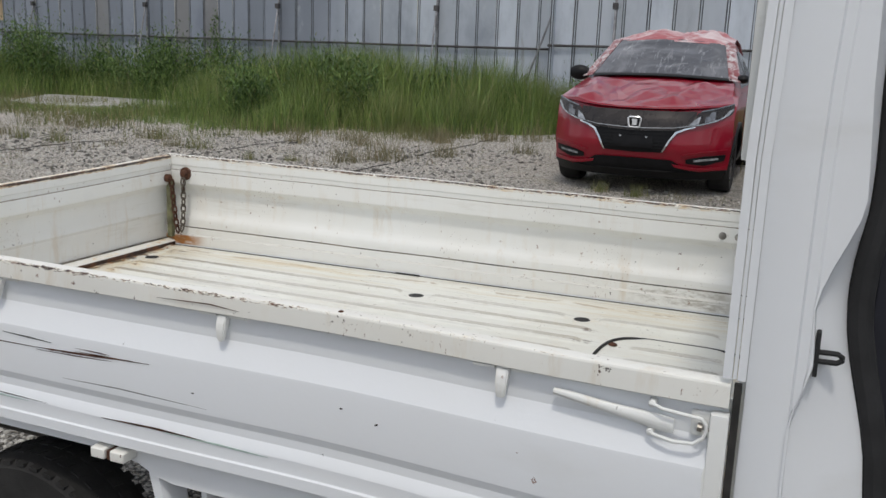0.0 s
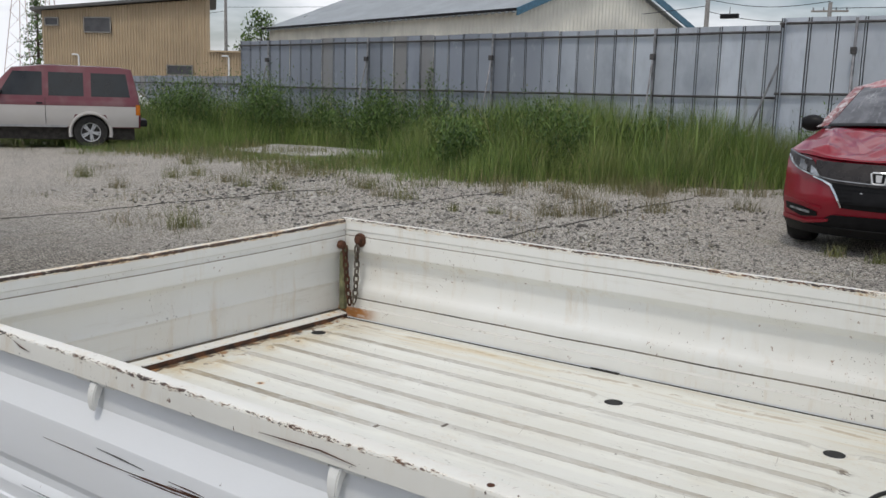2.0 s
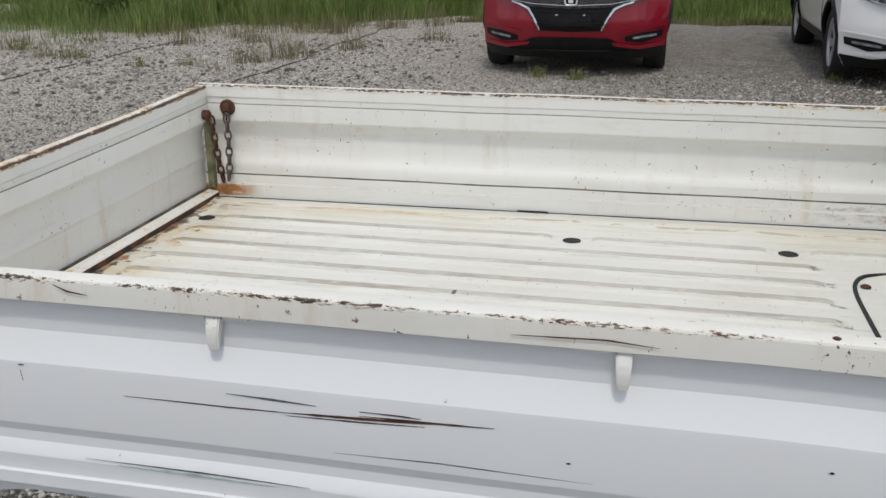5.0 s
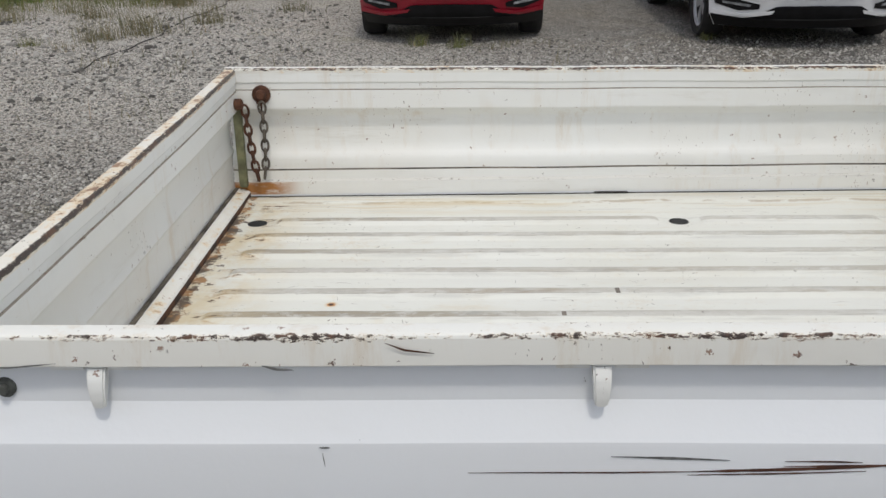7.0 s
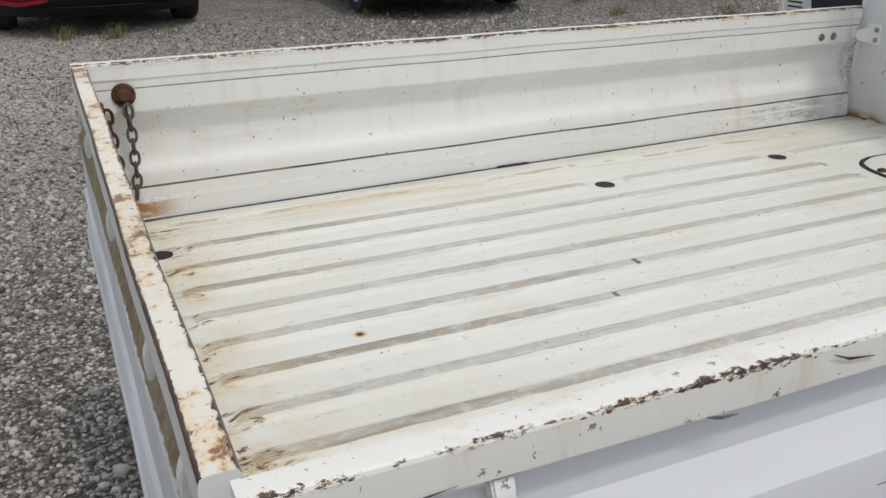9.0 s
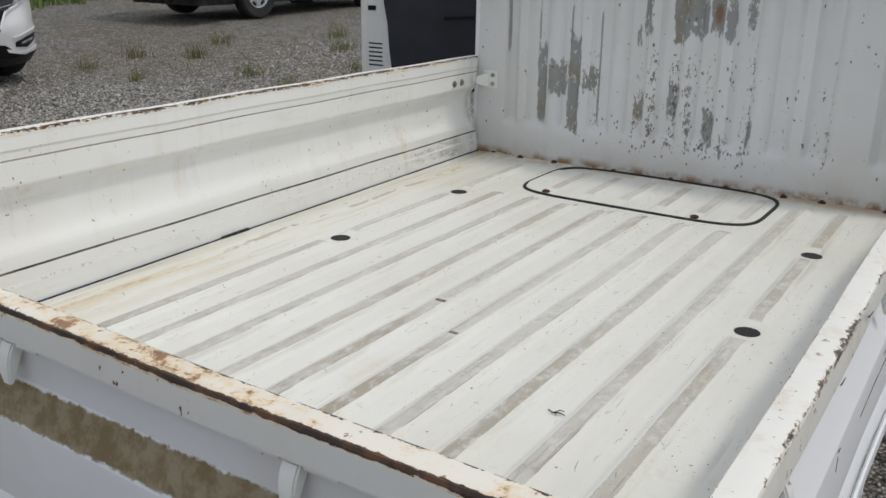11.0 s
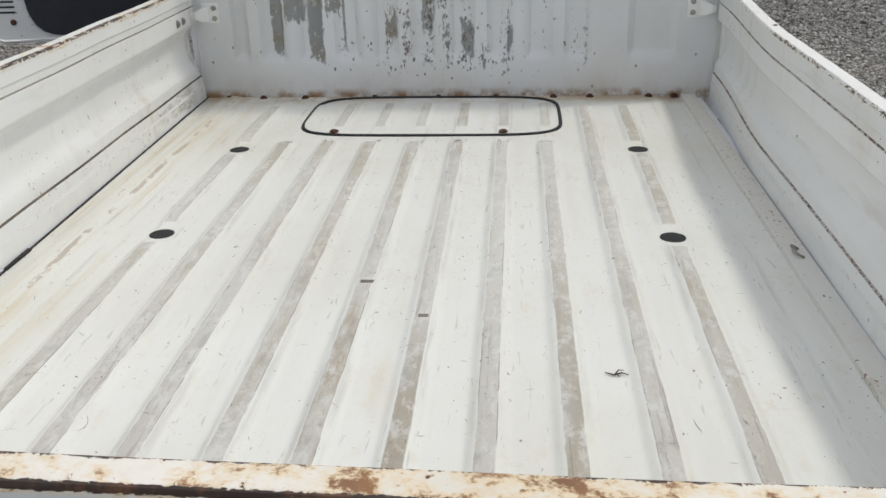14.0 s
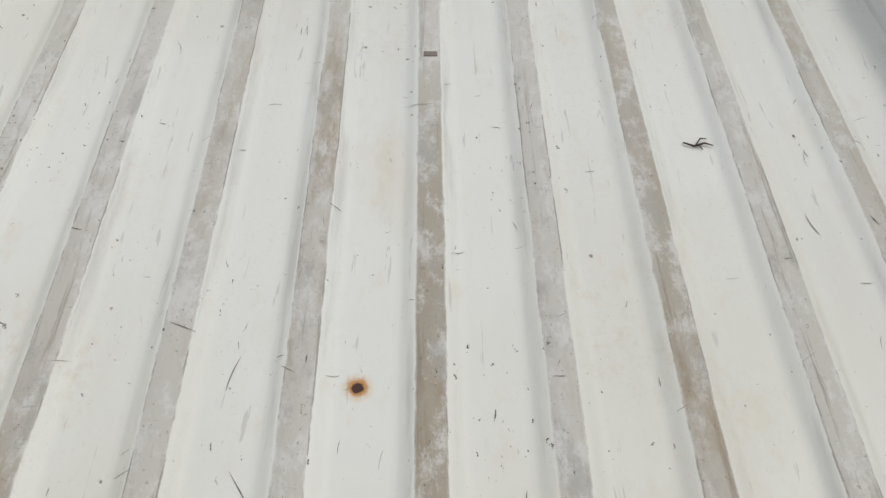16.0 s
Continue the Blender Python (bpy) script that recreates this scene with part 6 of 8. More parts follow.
def crossover(name, label, paint, m, damaged):
    car = thing(name, label, "car")
    prof = [(0.16, 0.17, 0.80, 0.30, 0), (0.06, 0.28, 0.86, 0.36, 0), (0.0, 0.50, 0.88, 0.42, 0), (0.035, 0.74, 0.88, 0.42, -0.01), (0.11, 0.86, 0.865, 0.40, -0.055),
            (0.55, 0.99, 0.83, 0.20, 0.01), (1.08, 1.115, 0.79, 0.16, 0.03), (1.92, 1.55, 0.635, 0.10, 0.045), (2.55, 1.605, 0.625, 0, 0.05), (3.4, 1.56, 0.60, 0, 0.05),
            (4.0, 1.20, 0.66, -0.1, 0.03), (4.24, 1.0, 0.78, -0.2, 0), (4.30, 0.5, 0.83, -0.25, 0), (4.2, 0.26, 0.8, -0.25, 0)]
    b = Body(prof, 1.79, 0.26, 0.99, (0.85, 3.46), 0.330)
    b.build(car, paint)
    b.arches(car, M["black"], 0.215, 0.228, "smoke" if damaged else "alloy")
    for s in (-1, 1):
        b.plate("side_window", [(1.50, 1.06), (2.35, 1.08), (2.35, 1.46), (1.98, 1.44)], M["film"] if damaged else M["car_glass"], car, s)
        b.plate("side_window", [(2.40, 1.08), (3.30, 1.13), (3.20, 1.44), (2.40, 1.46)], M["car_glass"], car, s)
        b.plate("sill_trim", [(1.30, 0.27), (3.05, 0.27), (3.05, 0.36), (1.30, 0.36)], M["black"], car, s, 0.012)
        b.plate("door_gap", [(1.36, 0.36), (1.37, 0.36), (1.37, 1.02), (1.36, 1.02)], M["gap"], car, s, 0.004)
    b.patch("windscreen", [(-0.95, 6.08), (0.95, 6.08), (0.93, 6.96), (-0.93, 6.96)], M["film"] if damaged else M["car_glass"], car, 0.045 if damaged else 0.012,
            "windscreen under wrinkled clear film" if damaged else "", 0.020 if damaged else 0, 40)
    if damaged:
        b.patch("roof_film", [(-1.04, 6.86), (1.04, 6.86), (1.04, 9.4), (-1.04, 9.4)], M["red_roof"], car, 0.045, "pinkish film over the crumpled roof", 0.085, 44)
        for s in (-1, 1):
            b.patch("pillar_film", [(s * 0.92, 6.02), (s * 1.06, 5.98), (s * 1.06, 7.05), (s * 0.90, 6.98)], M["torn_film"], car, 0.052, "loose film wrapped round the windscreen pillar", 0.030, 20)
        b.patch("hood", [(-0.985, 3.84), (0.985, 3.84), (0.985, 6.0), (-0.985, 6.0)], paint, car, 0.024, "buckled red hood", 0.014, 72,
                ((-0.60, 0.98, -0.50, 0.30, 0.040, 0.17), (-0.36, 0.80, -0.16, 0.22, -0.038, 0.16), (-0.16, 0.22, 0.08, 0.62, 0.034, 0.13), (0.08, 0.62, 0.40, 0.72, -0.030, 0.15),
                 (0.52, 0.95, 0.30, 0.30, 0.036, 0.14), (0.30, 0.30, 0.05, 0.17, 0.022, 0.12), (-0.50, 0.30, -0.72, 0.24, 0.026, 0.12), (0.58, 0.42, 0.76, 0.80, -0.024, 0.15)))
    b.patch("wiper_cowl", [(-0.95, 6.01), (0.95, 6.01), (0.95, 6.085), (-0.95, 6.085)], M["black"], car, 0.03 if not damaged else 0.052)
    # nose: mesh grille under a dark chrome wing that joins the lamps
    g = b.face("grille", [(-0.285, 0.445), (0.0, 0.435), (0.285, 0.445)], [(-0.41, 0.665), (0.0, 0.69), (0.41, 0.665)], M["black"], car, 0.006)
    for k in range(5):
        z = 0.480 + 0.034 * k
        w = 0.29 + 0.10 * (z - 0.445) / 0.22
        b.face("grille_slat", [(-w, z), (0.0, z - 0.004), (w, z)], [(-w, z + 0.012), (0.0, z + 0.008), (w, z + 0.012)], M["black"], g, 0.012, n=10)
    b.face("grille_wing", [(-0.54, 0.700), (-0.40, 0.668), (0.0, 0.650), (0.40, 0.668), (0.54, 0.700)], [(-0.56, 0.838), (-0.40, 0.832), (0.0, 0.828), (0.40, 0.832), (0.56, 0.838)], M["smoke"], car, 0.020, "smoked chrome bar across the nose", 24)
    b.face("wing_edge", [(-0.52, 0.715), (-0.36, 0.690), (0.0, 0.674), (0.36, 0.690), (0.52, 0.715)], [(-0.52, 0.722), (-0.36, 0.697), (0.0, 0.681), (0.36, 0.697), (0.52, 0.722)], M["alloy"], car, 0.026, "", 24)
    b.face("plate_mount", [(-0.19, 0.485), (0.19, 0.485)], [(-0.19, 0.600), (0.19, 0.600)], M["black"], g, 0.030, n=6)
    for s in (-1, 1):
        b.face("plate_bolt", [(s * 0.115, 0.588), (s * 0.135, 0.588)], [(s * 0.115, 0.600), (s * 0.135, 0.600)], M["alloy"], g, 0.034, n=2)
    bm = bm_new()
    corners = [(-0.050, 0.692), (-0.038, 0.683), (0.038, 0.683), (0.050, 0.692), (0.062, 0.772), (0.050, 0.783), (-0.050, 0.783), (-0.062, 0.772), (-0.050, 0.692)]
    tube(bm, [(x, -0.004, z) for x, z in corners], 0.0085, 6)
    loft(bm, [[(x, y, z) for x, z in ((-0.020, 0.702), (0.020, 0.702), (0.026, 0.764), (-0.026, 0.764))] for y in (-0.010, 0.010)])
    part("emblem", bm, M["emblem"], g, "plain chrome emblem")
    bm = bm_new()
    box(bm, (-0.042, 0.008, 0.690), (0.042, 0.020, 0.776), 0.006)
    part("emblem_base", bm, M["black"], g)
    for s in (-1, 1):
        lamp = b.face("headlamp", [(s * 0.47, 0.708), (s * 0.60, 0.722), (s * 0.74, 0.765), (s * 0.868, 0.838)], [(s * 0.54, 0.800), (s * 0.62, 0.842), (s * 0.74, 0.868), (s * 0.868, 0.908)], M["smoke"], car, 0.026, "dark headlamp behind clear glass")
        b.face("lamp_projector", [(s * 0.500, 0.722), (s * 0.585, 0.738)], [(s * 0.545, 0.778), (s * 0.598, 0.812)], M["lamp"], lamp, 0.036, n=6)
        b.face("lamp_strip", [(s * 0.60, 0.818), (s * 0.74, 0.852), (s * 0.865, 0.892)], [(s * 0.60, 0.830), (s * 0.74, 0.864), (s * 0.865, 0.905)], M["lamp_edge"], lamp, 0.036, n=8)
        b.face("lamp_strip", [(s * 0.49, 0.710), (s * 0.60, 0.725), (s * 0.74, 0.768), (s * 0.865, 0.842)], [(s * 0.49, 0.718), (s * 0.60, 0.735), (s * 0.74, 0.780), (s * 0.865, 0.858)], M["lamp"], lamp, 0.036, n=10)
        b.face("lamp_lens", [(s * 0.635, 0.752), (s * 0.72, 0.778)], [(s * 0.640, 0.808), (s * 0.72, 0.832)], M["lamp_edge"], lamp, 0.032, n=6)
        b.face("chrome_wing", [(s * 0.288, 0.445), (s * 0.345, 0.560), (s * 0.400, 0.640), (s * 0.480, 0.678), (s * 0.56, 0.702)], [(s * 0.276, 0.455), (s * 0.330, 0.568), (s * 0.385, 0.655), (s * 0.470, 0.692), (s * 0.56, 0.714)], M["chrome"], car, 0.022, "chrome grille edge", 24, 0.012)
        f = b.face("fog_recess", [(s * 0.50, 0.345), (s * 0.66, 0.325), (s * 0.83, 0.375)], [(s * 0.50, 0.385), (s * 0.66, 0.420), (s * 0.84, 0.435)], M["black"], car, 0.010)
        b.face("fog_lamp", [(s * 0.57, 0.362), (s * 0.78, 0.385)], [(s * 0.57, 0.382), (s * 0.78, 0.405)], M["lamp"], f, 0.018, n=6)
        b.face("bumper_crease", [(s * 0.46, 0.418), (s * 0.66, 0.452), (s * 0.86, 0.470)], [(s * 0.46, 0.432), (s * 0.66, 0.468), (s * 0.86, 0.486)], paint, car, 0.016)
        b.face("bumper_fang", [(s * 0.40, 0.305), (s * 0.62, 0.262), (s * 0.86, 0.285)], [(s * 0.38, 0.335), (s * 0.62, 0.300), (s * 0.86, 0.325)], paint, car, 0.030)
        mir = bm_new()
        rings = []
        short = 0.55 if damaged and s > 0 else 1.0
        for k in range(6):
            a = k / 5
            r = 0.35 + 0.65 * math.sin(math.pi * (0.15 + 0.7 * a))
            rings.append([(s * (0.80 + 0.19 * a * short), 1.34 + 0.08 * math.cos(t) * r, 1.165 + 0.088 * short * math.sin(t) * r) for t in [2 * math.pi * i / 12 for i in range(12)]])
        loft(mir, rings)
        part("wing_mirror", mir, M["black"] if damaged else paint, car)
    b.face("lower_intake", [(-0.60, 0.235), (0.0, 0.225), (0.60, 0.235)], [(-0.44, 0.330), (-0.36, 0.375), (0.0, 0.380), (0.36, 0.375), (0.44, 0.330)], M["black"], car, 0.008)
    b.face("front_lip", [(-0.87, 0.175), (0.0, 0.172), (0.87, 0.175)], [(-0.87, 0.275), (-0.55, 0.255), (0.0, 0.250), (0.55, 0.255), (0.87, 0.275)], M["black"], car, 0.034, "black plastic front lip", 24, 0.03)
    car.matrix_basis = m
    return car


torn = Mat("cloudy_torn_film", 0.35)
torn.colour(torn.mix(torn.step(torn.noise(9.0, 6, 0.7, distort=1.2), 0.42, 0.62), (0.22, 0.05, 0.055), (0.55, 0.53, 0.53)))
torn.bump(torn.noise(14.0, 5), 0.6, 0.02)
M["torn_film"] = torn.m
crossover("crossover_car", "dented red crossover, windscreen wrapped in wrinkled film", M["red"], pose(0.470, 7.93, 0.062, 0.6, 0, -0.4) @ Matrix.Diagonal((1.035, 1, 1, 1)), True)
crossover("crossover_car", "clean white crossover parked on the gravel", M["white_car"], pose(3.75, 7.52, 0.058, 0.6, 0, -1.0) @ Matrix.Diagonal((1.02, 1, 1, 1)), False)


def van(name, label, paint, m, black_trim=True):
    car = thing(name, label, "van")
    prof = [(0.06, 0.28, 0.76, 0.12, 0), (0.0, 0.40, 0.80, 0.14, 0), (0.0, 0.70, 0.82, 0.14, 0), (0.12, 0.98, 0.80, 0.14, 0.02), (0.30, 1.10, 0.78, 0.12, 0.03),
            (0.62, 1.35, 0.74, 0.10, 0.03), (1.25, 1.88, 0.66, 0.05, 0.03), (1.8, 1.96, 0.66, 0, 0.04), (3.0, 1.98, 0.66, 0, 0.04), (4.2, 1.96, 0.66, 0, 0.04),
            (4.55, 1.85, 0.67, -0.04, 0.02), (4.64, 1.2, 0.78, -0.06, 0), (4.69, 0.6, 0.80, -0.06, 0), (4.66, 0.32, 0.78, -0.06, 0)]
    b = Body(prof, 1.69, 0.32, 1.15, (0.95, 3.52), 0.345)
    b.build(car, paint)
    b.arches(car, paint, 0.195, 0.20, "steel", 0.018)
    for s in (-1, 1):
        for y0, y1 in ((0.95, 1.75), (1.85, 3.05), (3.15, 4.35)):
            b.plate("side_window", [(y0 - (0.25 if y0 < 1 else 0), 1.20), (y1, 1.20), (y1, 1.74), (y0 + (0.12 if y0 < 1 else 0), 1.74)], M["car_glass"], car, s)
        b.plate("side_moulding", [(1.35, 0.50), (3.08, 0.50), (3.08, 0.525), (1.35, 0.525)], M["black"], car, s, 0.014)
        b.plate("sill_step", [(1.35, 0.325), (3.08, 0.325), (3.08, 0.40), (1.35, 0.40)], M["black"], car, s, 0.010)
        b.plate("slide_track", [(2.9, 1.06), (4.4, 1.06), (4.4, 1.085), (2.9, 1.085)], M["black"], car, s, 0.010)
        b.plate("door_handle", [(1.58, 1.05), (1.74, 1.05), (1.74, 1.09), (1.58, 1.09)], M["chrome"], car, s, 0.03)
        b.plate("door_handle", [(1.92, 1.05), (2.08, 1.05), (2.08, 1.09), (1.92, 1.09)], M["chrome"], car, s, 0.03)
        b.plate("door_gap", [(1.80, 0.42), (1.808, 0.42), (1.808, 1.75), (1.80, 1.75)], M["gap"], car, s, 0.004)
        b.plate("door_gap", [(3.09, 0.42), (3.098, 0.42), (3.098, 1.75), (3.09, 1.75)], M["gap"], car, s, 0.004)
        b.plate("tail_lamp", [(4.42, 0.92), (4.60, 0.92), (4.56, 1.32), (4.44, 1.32)], M["red_lamp"], car, s, 0.016, "red tail lamp")
        b.plate("reflector", [(4.50, 0.60), (4.62, 0.60), (4.62, 0.65), (4.50, 0.65)], M["amber"], car, s, 0.016)
    if not black_trim:
        for s in (-1, 1):
            for y0, z0 in ((1.45, 0.62), (1.95, 0.55), (3.95, 0.62)):
                b.plate("side_stripe", [(y0, z0), (y0 + 0.22, z0), (y0 + 0.55, z0 + 0.42), (y0 + 0.40, z0 + 0.42)], M["black"], car, s, 0.008, "dark slanted stripe")
    b.patch("windscreen", [(-0.92, 4.1), (0.92, 4.1), (0.9, 5.9), (-0.9, 5.9)], M["car_glass"], car, 0.012)
    b.patch("rear_bumper", [(-0.98, 12.0), (0.98, 12.0), (0.98, 13.0), (-0.98, 13.0)], M["black"] if black_trim else paint, car, 0.0)
    car.matrix_basis = m
    return car


van("black_van", "glossy black one-box van with silver wheel covers", M["black_car"], pose(12.48, 10.05, 0.31, 0, 0, 90))
white_van = van("white_van", "older white one-box van with dark side stripes", M["white_car"], pose(21.35, 12.45, 0.53, 0, 0, 90), False)


def estate_4x4():
    """Boxy two-tone off-road wagon."""
    car = thing("offroad_wagon", "old maroon and silver off-road wagon in tall grass", "car")
    prof = [(0.05, 0.48, 0.78, 0.04, 0), (0.0, 0.55, 0.80, 0.05, 0), (0.0, 0.80, 0.80, 0.05, 0), (0.04, 1.08, 0.78, 0.05, 0.01), (0.12, 1.14, 0.76, 0.04, 0.02),
            (0.7, 1.17, 0.76, 0.0, 0.03), (1.35, 1.20, 0.74, 0.02, 0.03), (1.90, 1.82, 0.62, 0.02, 0.03), (2.6, 1.90, 0.62, 0, 0.03), (4.2, 1.89, 0.62, 0, 0.03),
            (4.48, 1.84, 0.63, -0.02, 0.02), (4.64, 1.18, 0.78, -0.03, 0), (4.68, 0.75, 0.80, -0.03, 0), (4.66, 0.5, 0.78, -0.03, 0)]
    b = Body(prof, 1.75, 0.48, 1.13, (0.82, 3.55), 0.375)
    b.build(car, M["maroon"])
    b.arches(car, M["silver"], 0.23, 0.215, "alloy", 0.04)
    for s in (-1, 1):
        for y0, y1 in ((1.85, 2.55), (2.68, 3.42), (3.58, 4.42)):
            b.plate("side_window", [(y0 - (0.2 if y0 < 2 else 0), 1.19), (y1, 1.19), (y1 - (0.08 if y1 > 4 else 0), 1.72), (y0 + (0.1 if y0 < 2 else 0), 1.72)], M["car_glass"], car, s)
        for y0, y1 in ((1.28, 3.08), (4.03, 4.60), (0.05, 0.36)):
            b.plate("side_cladding", [(y0, 0.50), (y1, 0.50), (y1, 0.97), (y0, 0.97)], M["silver"], car, s, 0.010, "silver-beige lower side")
        b.plate("side_cladding", [(3.06, 0.78), (4.05, 0.78), (4.05, 0.972), (3.06, 0.972)], M["silver"], car, s, 0.010)
        b.plate("side_cladding", [(3.075, 0.50), (3.125, 0.50), (3.22, 0.785), (3.075, 0.785)], M["silver"], car, s, 0.009)
        b.plate("side_cladding", [(3.975, 0.50), (4.035, 0.50), (4.035, 0.785), (3.88, 0.785)], M["silver"], car, s, 0.009)
        b.plate("side_step", [(1.30, 0.485), (3.05, 0.485), (3.05, 0.53), (1.30, 0.53)], M["alloy"], car, s, 0.05)
        b.plate("door_gap", [(2.60, 0.55), (2.61, 0.55), (2.61, 1.15), (2.60, 1.15)], M["gap"], car, s, 0.016)
        b.plate("tail_lamp", [(4.54, 0.78), (4.64, 0.78), (4.64, 1.02), (4.54, 1.02)], M["amber"], car, s, 0.016)
        b.plate("door_handle", [(2.42, 1.0), (2.55, 1.0), (2.55, 1.04), (2.42, 1.04)], M["black"], car, s, 0.02)
        for y0 in (1.62,):
            mb = bm_new()
            box(mb, (s * 0.90 - 0.09, y0, 1.22), (s * 0.90 + 0.09, y0 + 0.08, 1.38), 0.02, 2)
            part("wing_mirror", mb, M["maroon"], car)
    bm = bm_new()
    box(bm, (-0.86, 4.64, 0.52), (0.86, 4.79, 0.68), 0.03)
    part("rear_bumper", bm, M["black"], car)
    car.matrix_basis = pose(-19.49, 9.04, 0.0, 0, 0, -33.4)
    return car


wagon = estate_4x4()

# ---- fence, yard edge and what lies behind ----
def galvanised(name, base):
    m = Mat(name, 0.5, 0.15)
    m.co = m.n.new("ShaderNodeNewGeometry").outputs["Position"]
    t = m.step(m.chance(), 0.0, 1.0)
    c = m.mix(t, tuple(v * 0.84 for v in base), tuple(v * 1.08 for v in base))
    # darker, bluer sheets towards the far end
    old = m.step(m.math("ADD", m.axis("x"), m.math("MULTIPLY", m.noise(0.3, 3), 3.0)), -4.5, -8.5)
    c = m.tint(old, c, (0.47, 0.48, 0.51))
    c = m.mix(m.math("MULTIPLY", m.step(m.chance(), 0.93, 0.95), 0.6), c, (0.22, 0.20, 0.17))
    c = m.mix(m.math("MULTIPLY", m.step(m.noise(1.2, 6, 0.6, stretch=(1, 1, 0.4)), 0.45, 0.7), 0.45), c, (0.26, 0.29, 0.33))
    c = m.mix(m.math("MULTIPLY", m.step(m.noise(7.0, 5, 0.7, stretch=(1, 1, 0.15)), 0.58, 0.75), 0.5), c, (0.19, 0.16, 0.13))
    c = m.mix(m.math("MULTIPLY", m.step(m.noise(2.6, 6, 0.7, stretch=(1, 1, 0.5)), 0.60, 0.70), 0.45), c, (0.50, 0.53, 0.56))
    c = m.tint(m.math("MULTIPLY", m.step(m.noise(0.9, 6, 0.65, stretch=(1, 1, 0.7)), 0.50, 0.72), 0.55), c, (0.66, 0.67, 0.70))
    m.colour(c).rough(m.math("ADD", m.math("MULTIPLY", m.noise(6.0, 4), 0.3), 0.35))
    m.bump(m.noise(30.0, 4), 0.15, 0.01)
    return m.m


M["galv"] = galvanised("galvanised_sheet", (0.54, 0.585, 0.645))
# dirt and shade of the joint channels, both put into this darker colour
M["galv_dirt_shade"] = simple("dirty_shaded_joint", (0.17, 0.18, 0.195), 0.6, 0.3, 0.4, 5, 0.2, 60)
M["prop_pipe"] = simple("grey_scaffold_pipe", (0.30, 0.30, 0.31), 0.6, 0.5, 0.4, 6, 0.3, 60)
M["pipe"] = simple("rusty_scaffold_pipe", (0.10, 0.095, 0.095), 0.7, 0.4, 0.4, 6, 0.3, 60)

PANEL_W, FENCE_H = 0.49, 3.0
panel_data = []
for variant in range(2):
    bm = bm_new()
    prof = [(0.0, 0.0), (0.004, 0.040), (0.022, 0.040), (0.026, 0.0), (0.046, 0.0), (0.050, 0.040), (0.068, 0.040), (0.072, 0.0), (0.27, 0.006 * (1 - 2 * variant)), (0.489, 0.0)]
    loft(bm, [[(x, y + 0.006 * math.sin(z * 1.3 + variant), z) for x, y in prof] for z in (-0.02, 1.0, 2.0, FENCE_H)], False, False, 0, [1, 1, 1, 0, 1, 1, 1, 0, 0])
    solid(bm, 0.0025)
    bmesh.ops.recalc_face_normals(bm, faces=bm.faces)
    data = bpy.data.meshes.new("fence_panel")
    bm.to_mesh(data)
    bm.free()
    data.materials.append(M["galv"])
    data.materials.append(M["galv_dirt_shade"])
    panel_data.append(data)


def fence(name, label, a, b, top, rails, braces):
    """A run of upright steel sheets from a to b, with pipe rails, posts and raking props on the yard side."""
    run = tagged(new(name), label, "fence")
    a, b = Vector((*a, 0)), Vector((*b, 0))
    ahead = (b - a).normalized()
    n = math.ceil((b - a).length / PANEL_W)
    turn = math.degrees(math.atan2(ahead.y, ahead.x))
    out = Vector((ahead.y, -ahead.x, 0))
    base = [ground_z(*(a + ahead * PANEL_W * (i + 0.5)).to_2d()) for i in range(n)]
    for i in range(n):
        p = a + ahead * PANEL_W * i
        ob = new("panel", panel_data[(i * 7 + i // 3) % 2])
        ob.parent = run
        ob.matrix_basis = pose(p.x, p.y, base[i], 0, random.uniform(-0.2, 0.2), turn) @ Matrix.Diagonal((1, 1, (top + random.uniform(-0.012, 0.012)) / FENCE_H, 1))
    length = n * PANEL_W
    for h in rails:
        bm = bm_new()
        tube(bm, [a + ahead * length * k / 16 + out * 0.055 + Vector((0, 0, h + base[min(n - 1, int(n * k / 16))] + 0.02 * noise.noise((k, h, 1)))) for k in range(17)], 0.024, 8)
        part("rail_pipe", bm, M["pipe"], run)
    for k in range(braces):
        p = a + ahead * length * (k + 0.35) / braces
        g = ground_z(p.x, p.y)
        bm = bm_new()
        tube(bm, [p + out * 0.10 + Vector((0, 0, g - 0.05)), p + out * 0.10 + Vector((0, 0, g + top - 0.03))], 0.028, 8)
        part("post_pipe", bm, M["prop_pipe"], run)
        bm = bm_new()
        tube(bm, [p + out * 0.95 + ahead * 0.2 + Vector((0, 0, g - 0.05)), p + out * 0.13 + Vector((0, 0, g + top * 0.80))], 0.022, 8)
        part("raking_prop", bm, M["prop_pipe"], run)
        bm = bm_new()
        box(bm, (p.x + out.x * 0.15 - 0.05, p.y + out.y * 0.15 - 0.05, g + top * 0.78), (p.x + out.x * 0.15 + 0.05, p.y + out.y * 0.15 + 0.05, g + top * 0.82), 0.01)
        part("pipe_clamp", bm, M["pipe"], run)
    return run


fence("steel_fence", "tall grey galvanised sheet fence with rusty pipe rails", (-20.6, 19.45), (-3.05, 17.75), 3.0, (1.58, 2.86), 4)
fence("steel_fence", "short return of grey galvanised sheet fence", (-2.98, 17.85), (-2.93, 17.0), 3.04, (2.9,), 1)
fence("steel_fence", "tall grey galvanised sheet fence, slightly higher run", (-3.05, 17.05), (24.0, 15.6), 3.05, (1.66, 2.95), 7)
fence("low_fence", "low weathered grey sheet fence by the beige building", (-36.0, 25.2), (-21.0, 22.6), 2.0, (1.7,), 4)

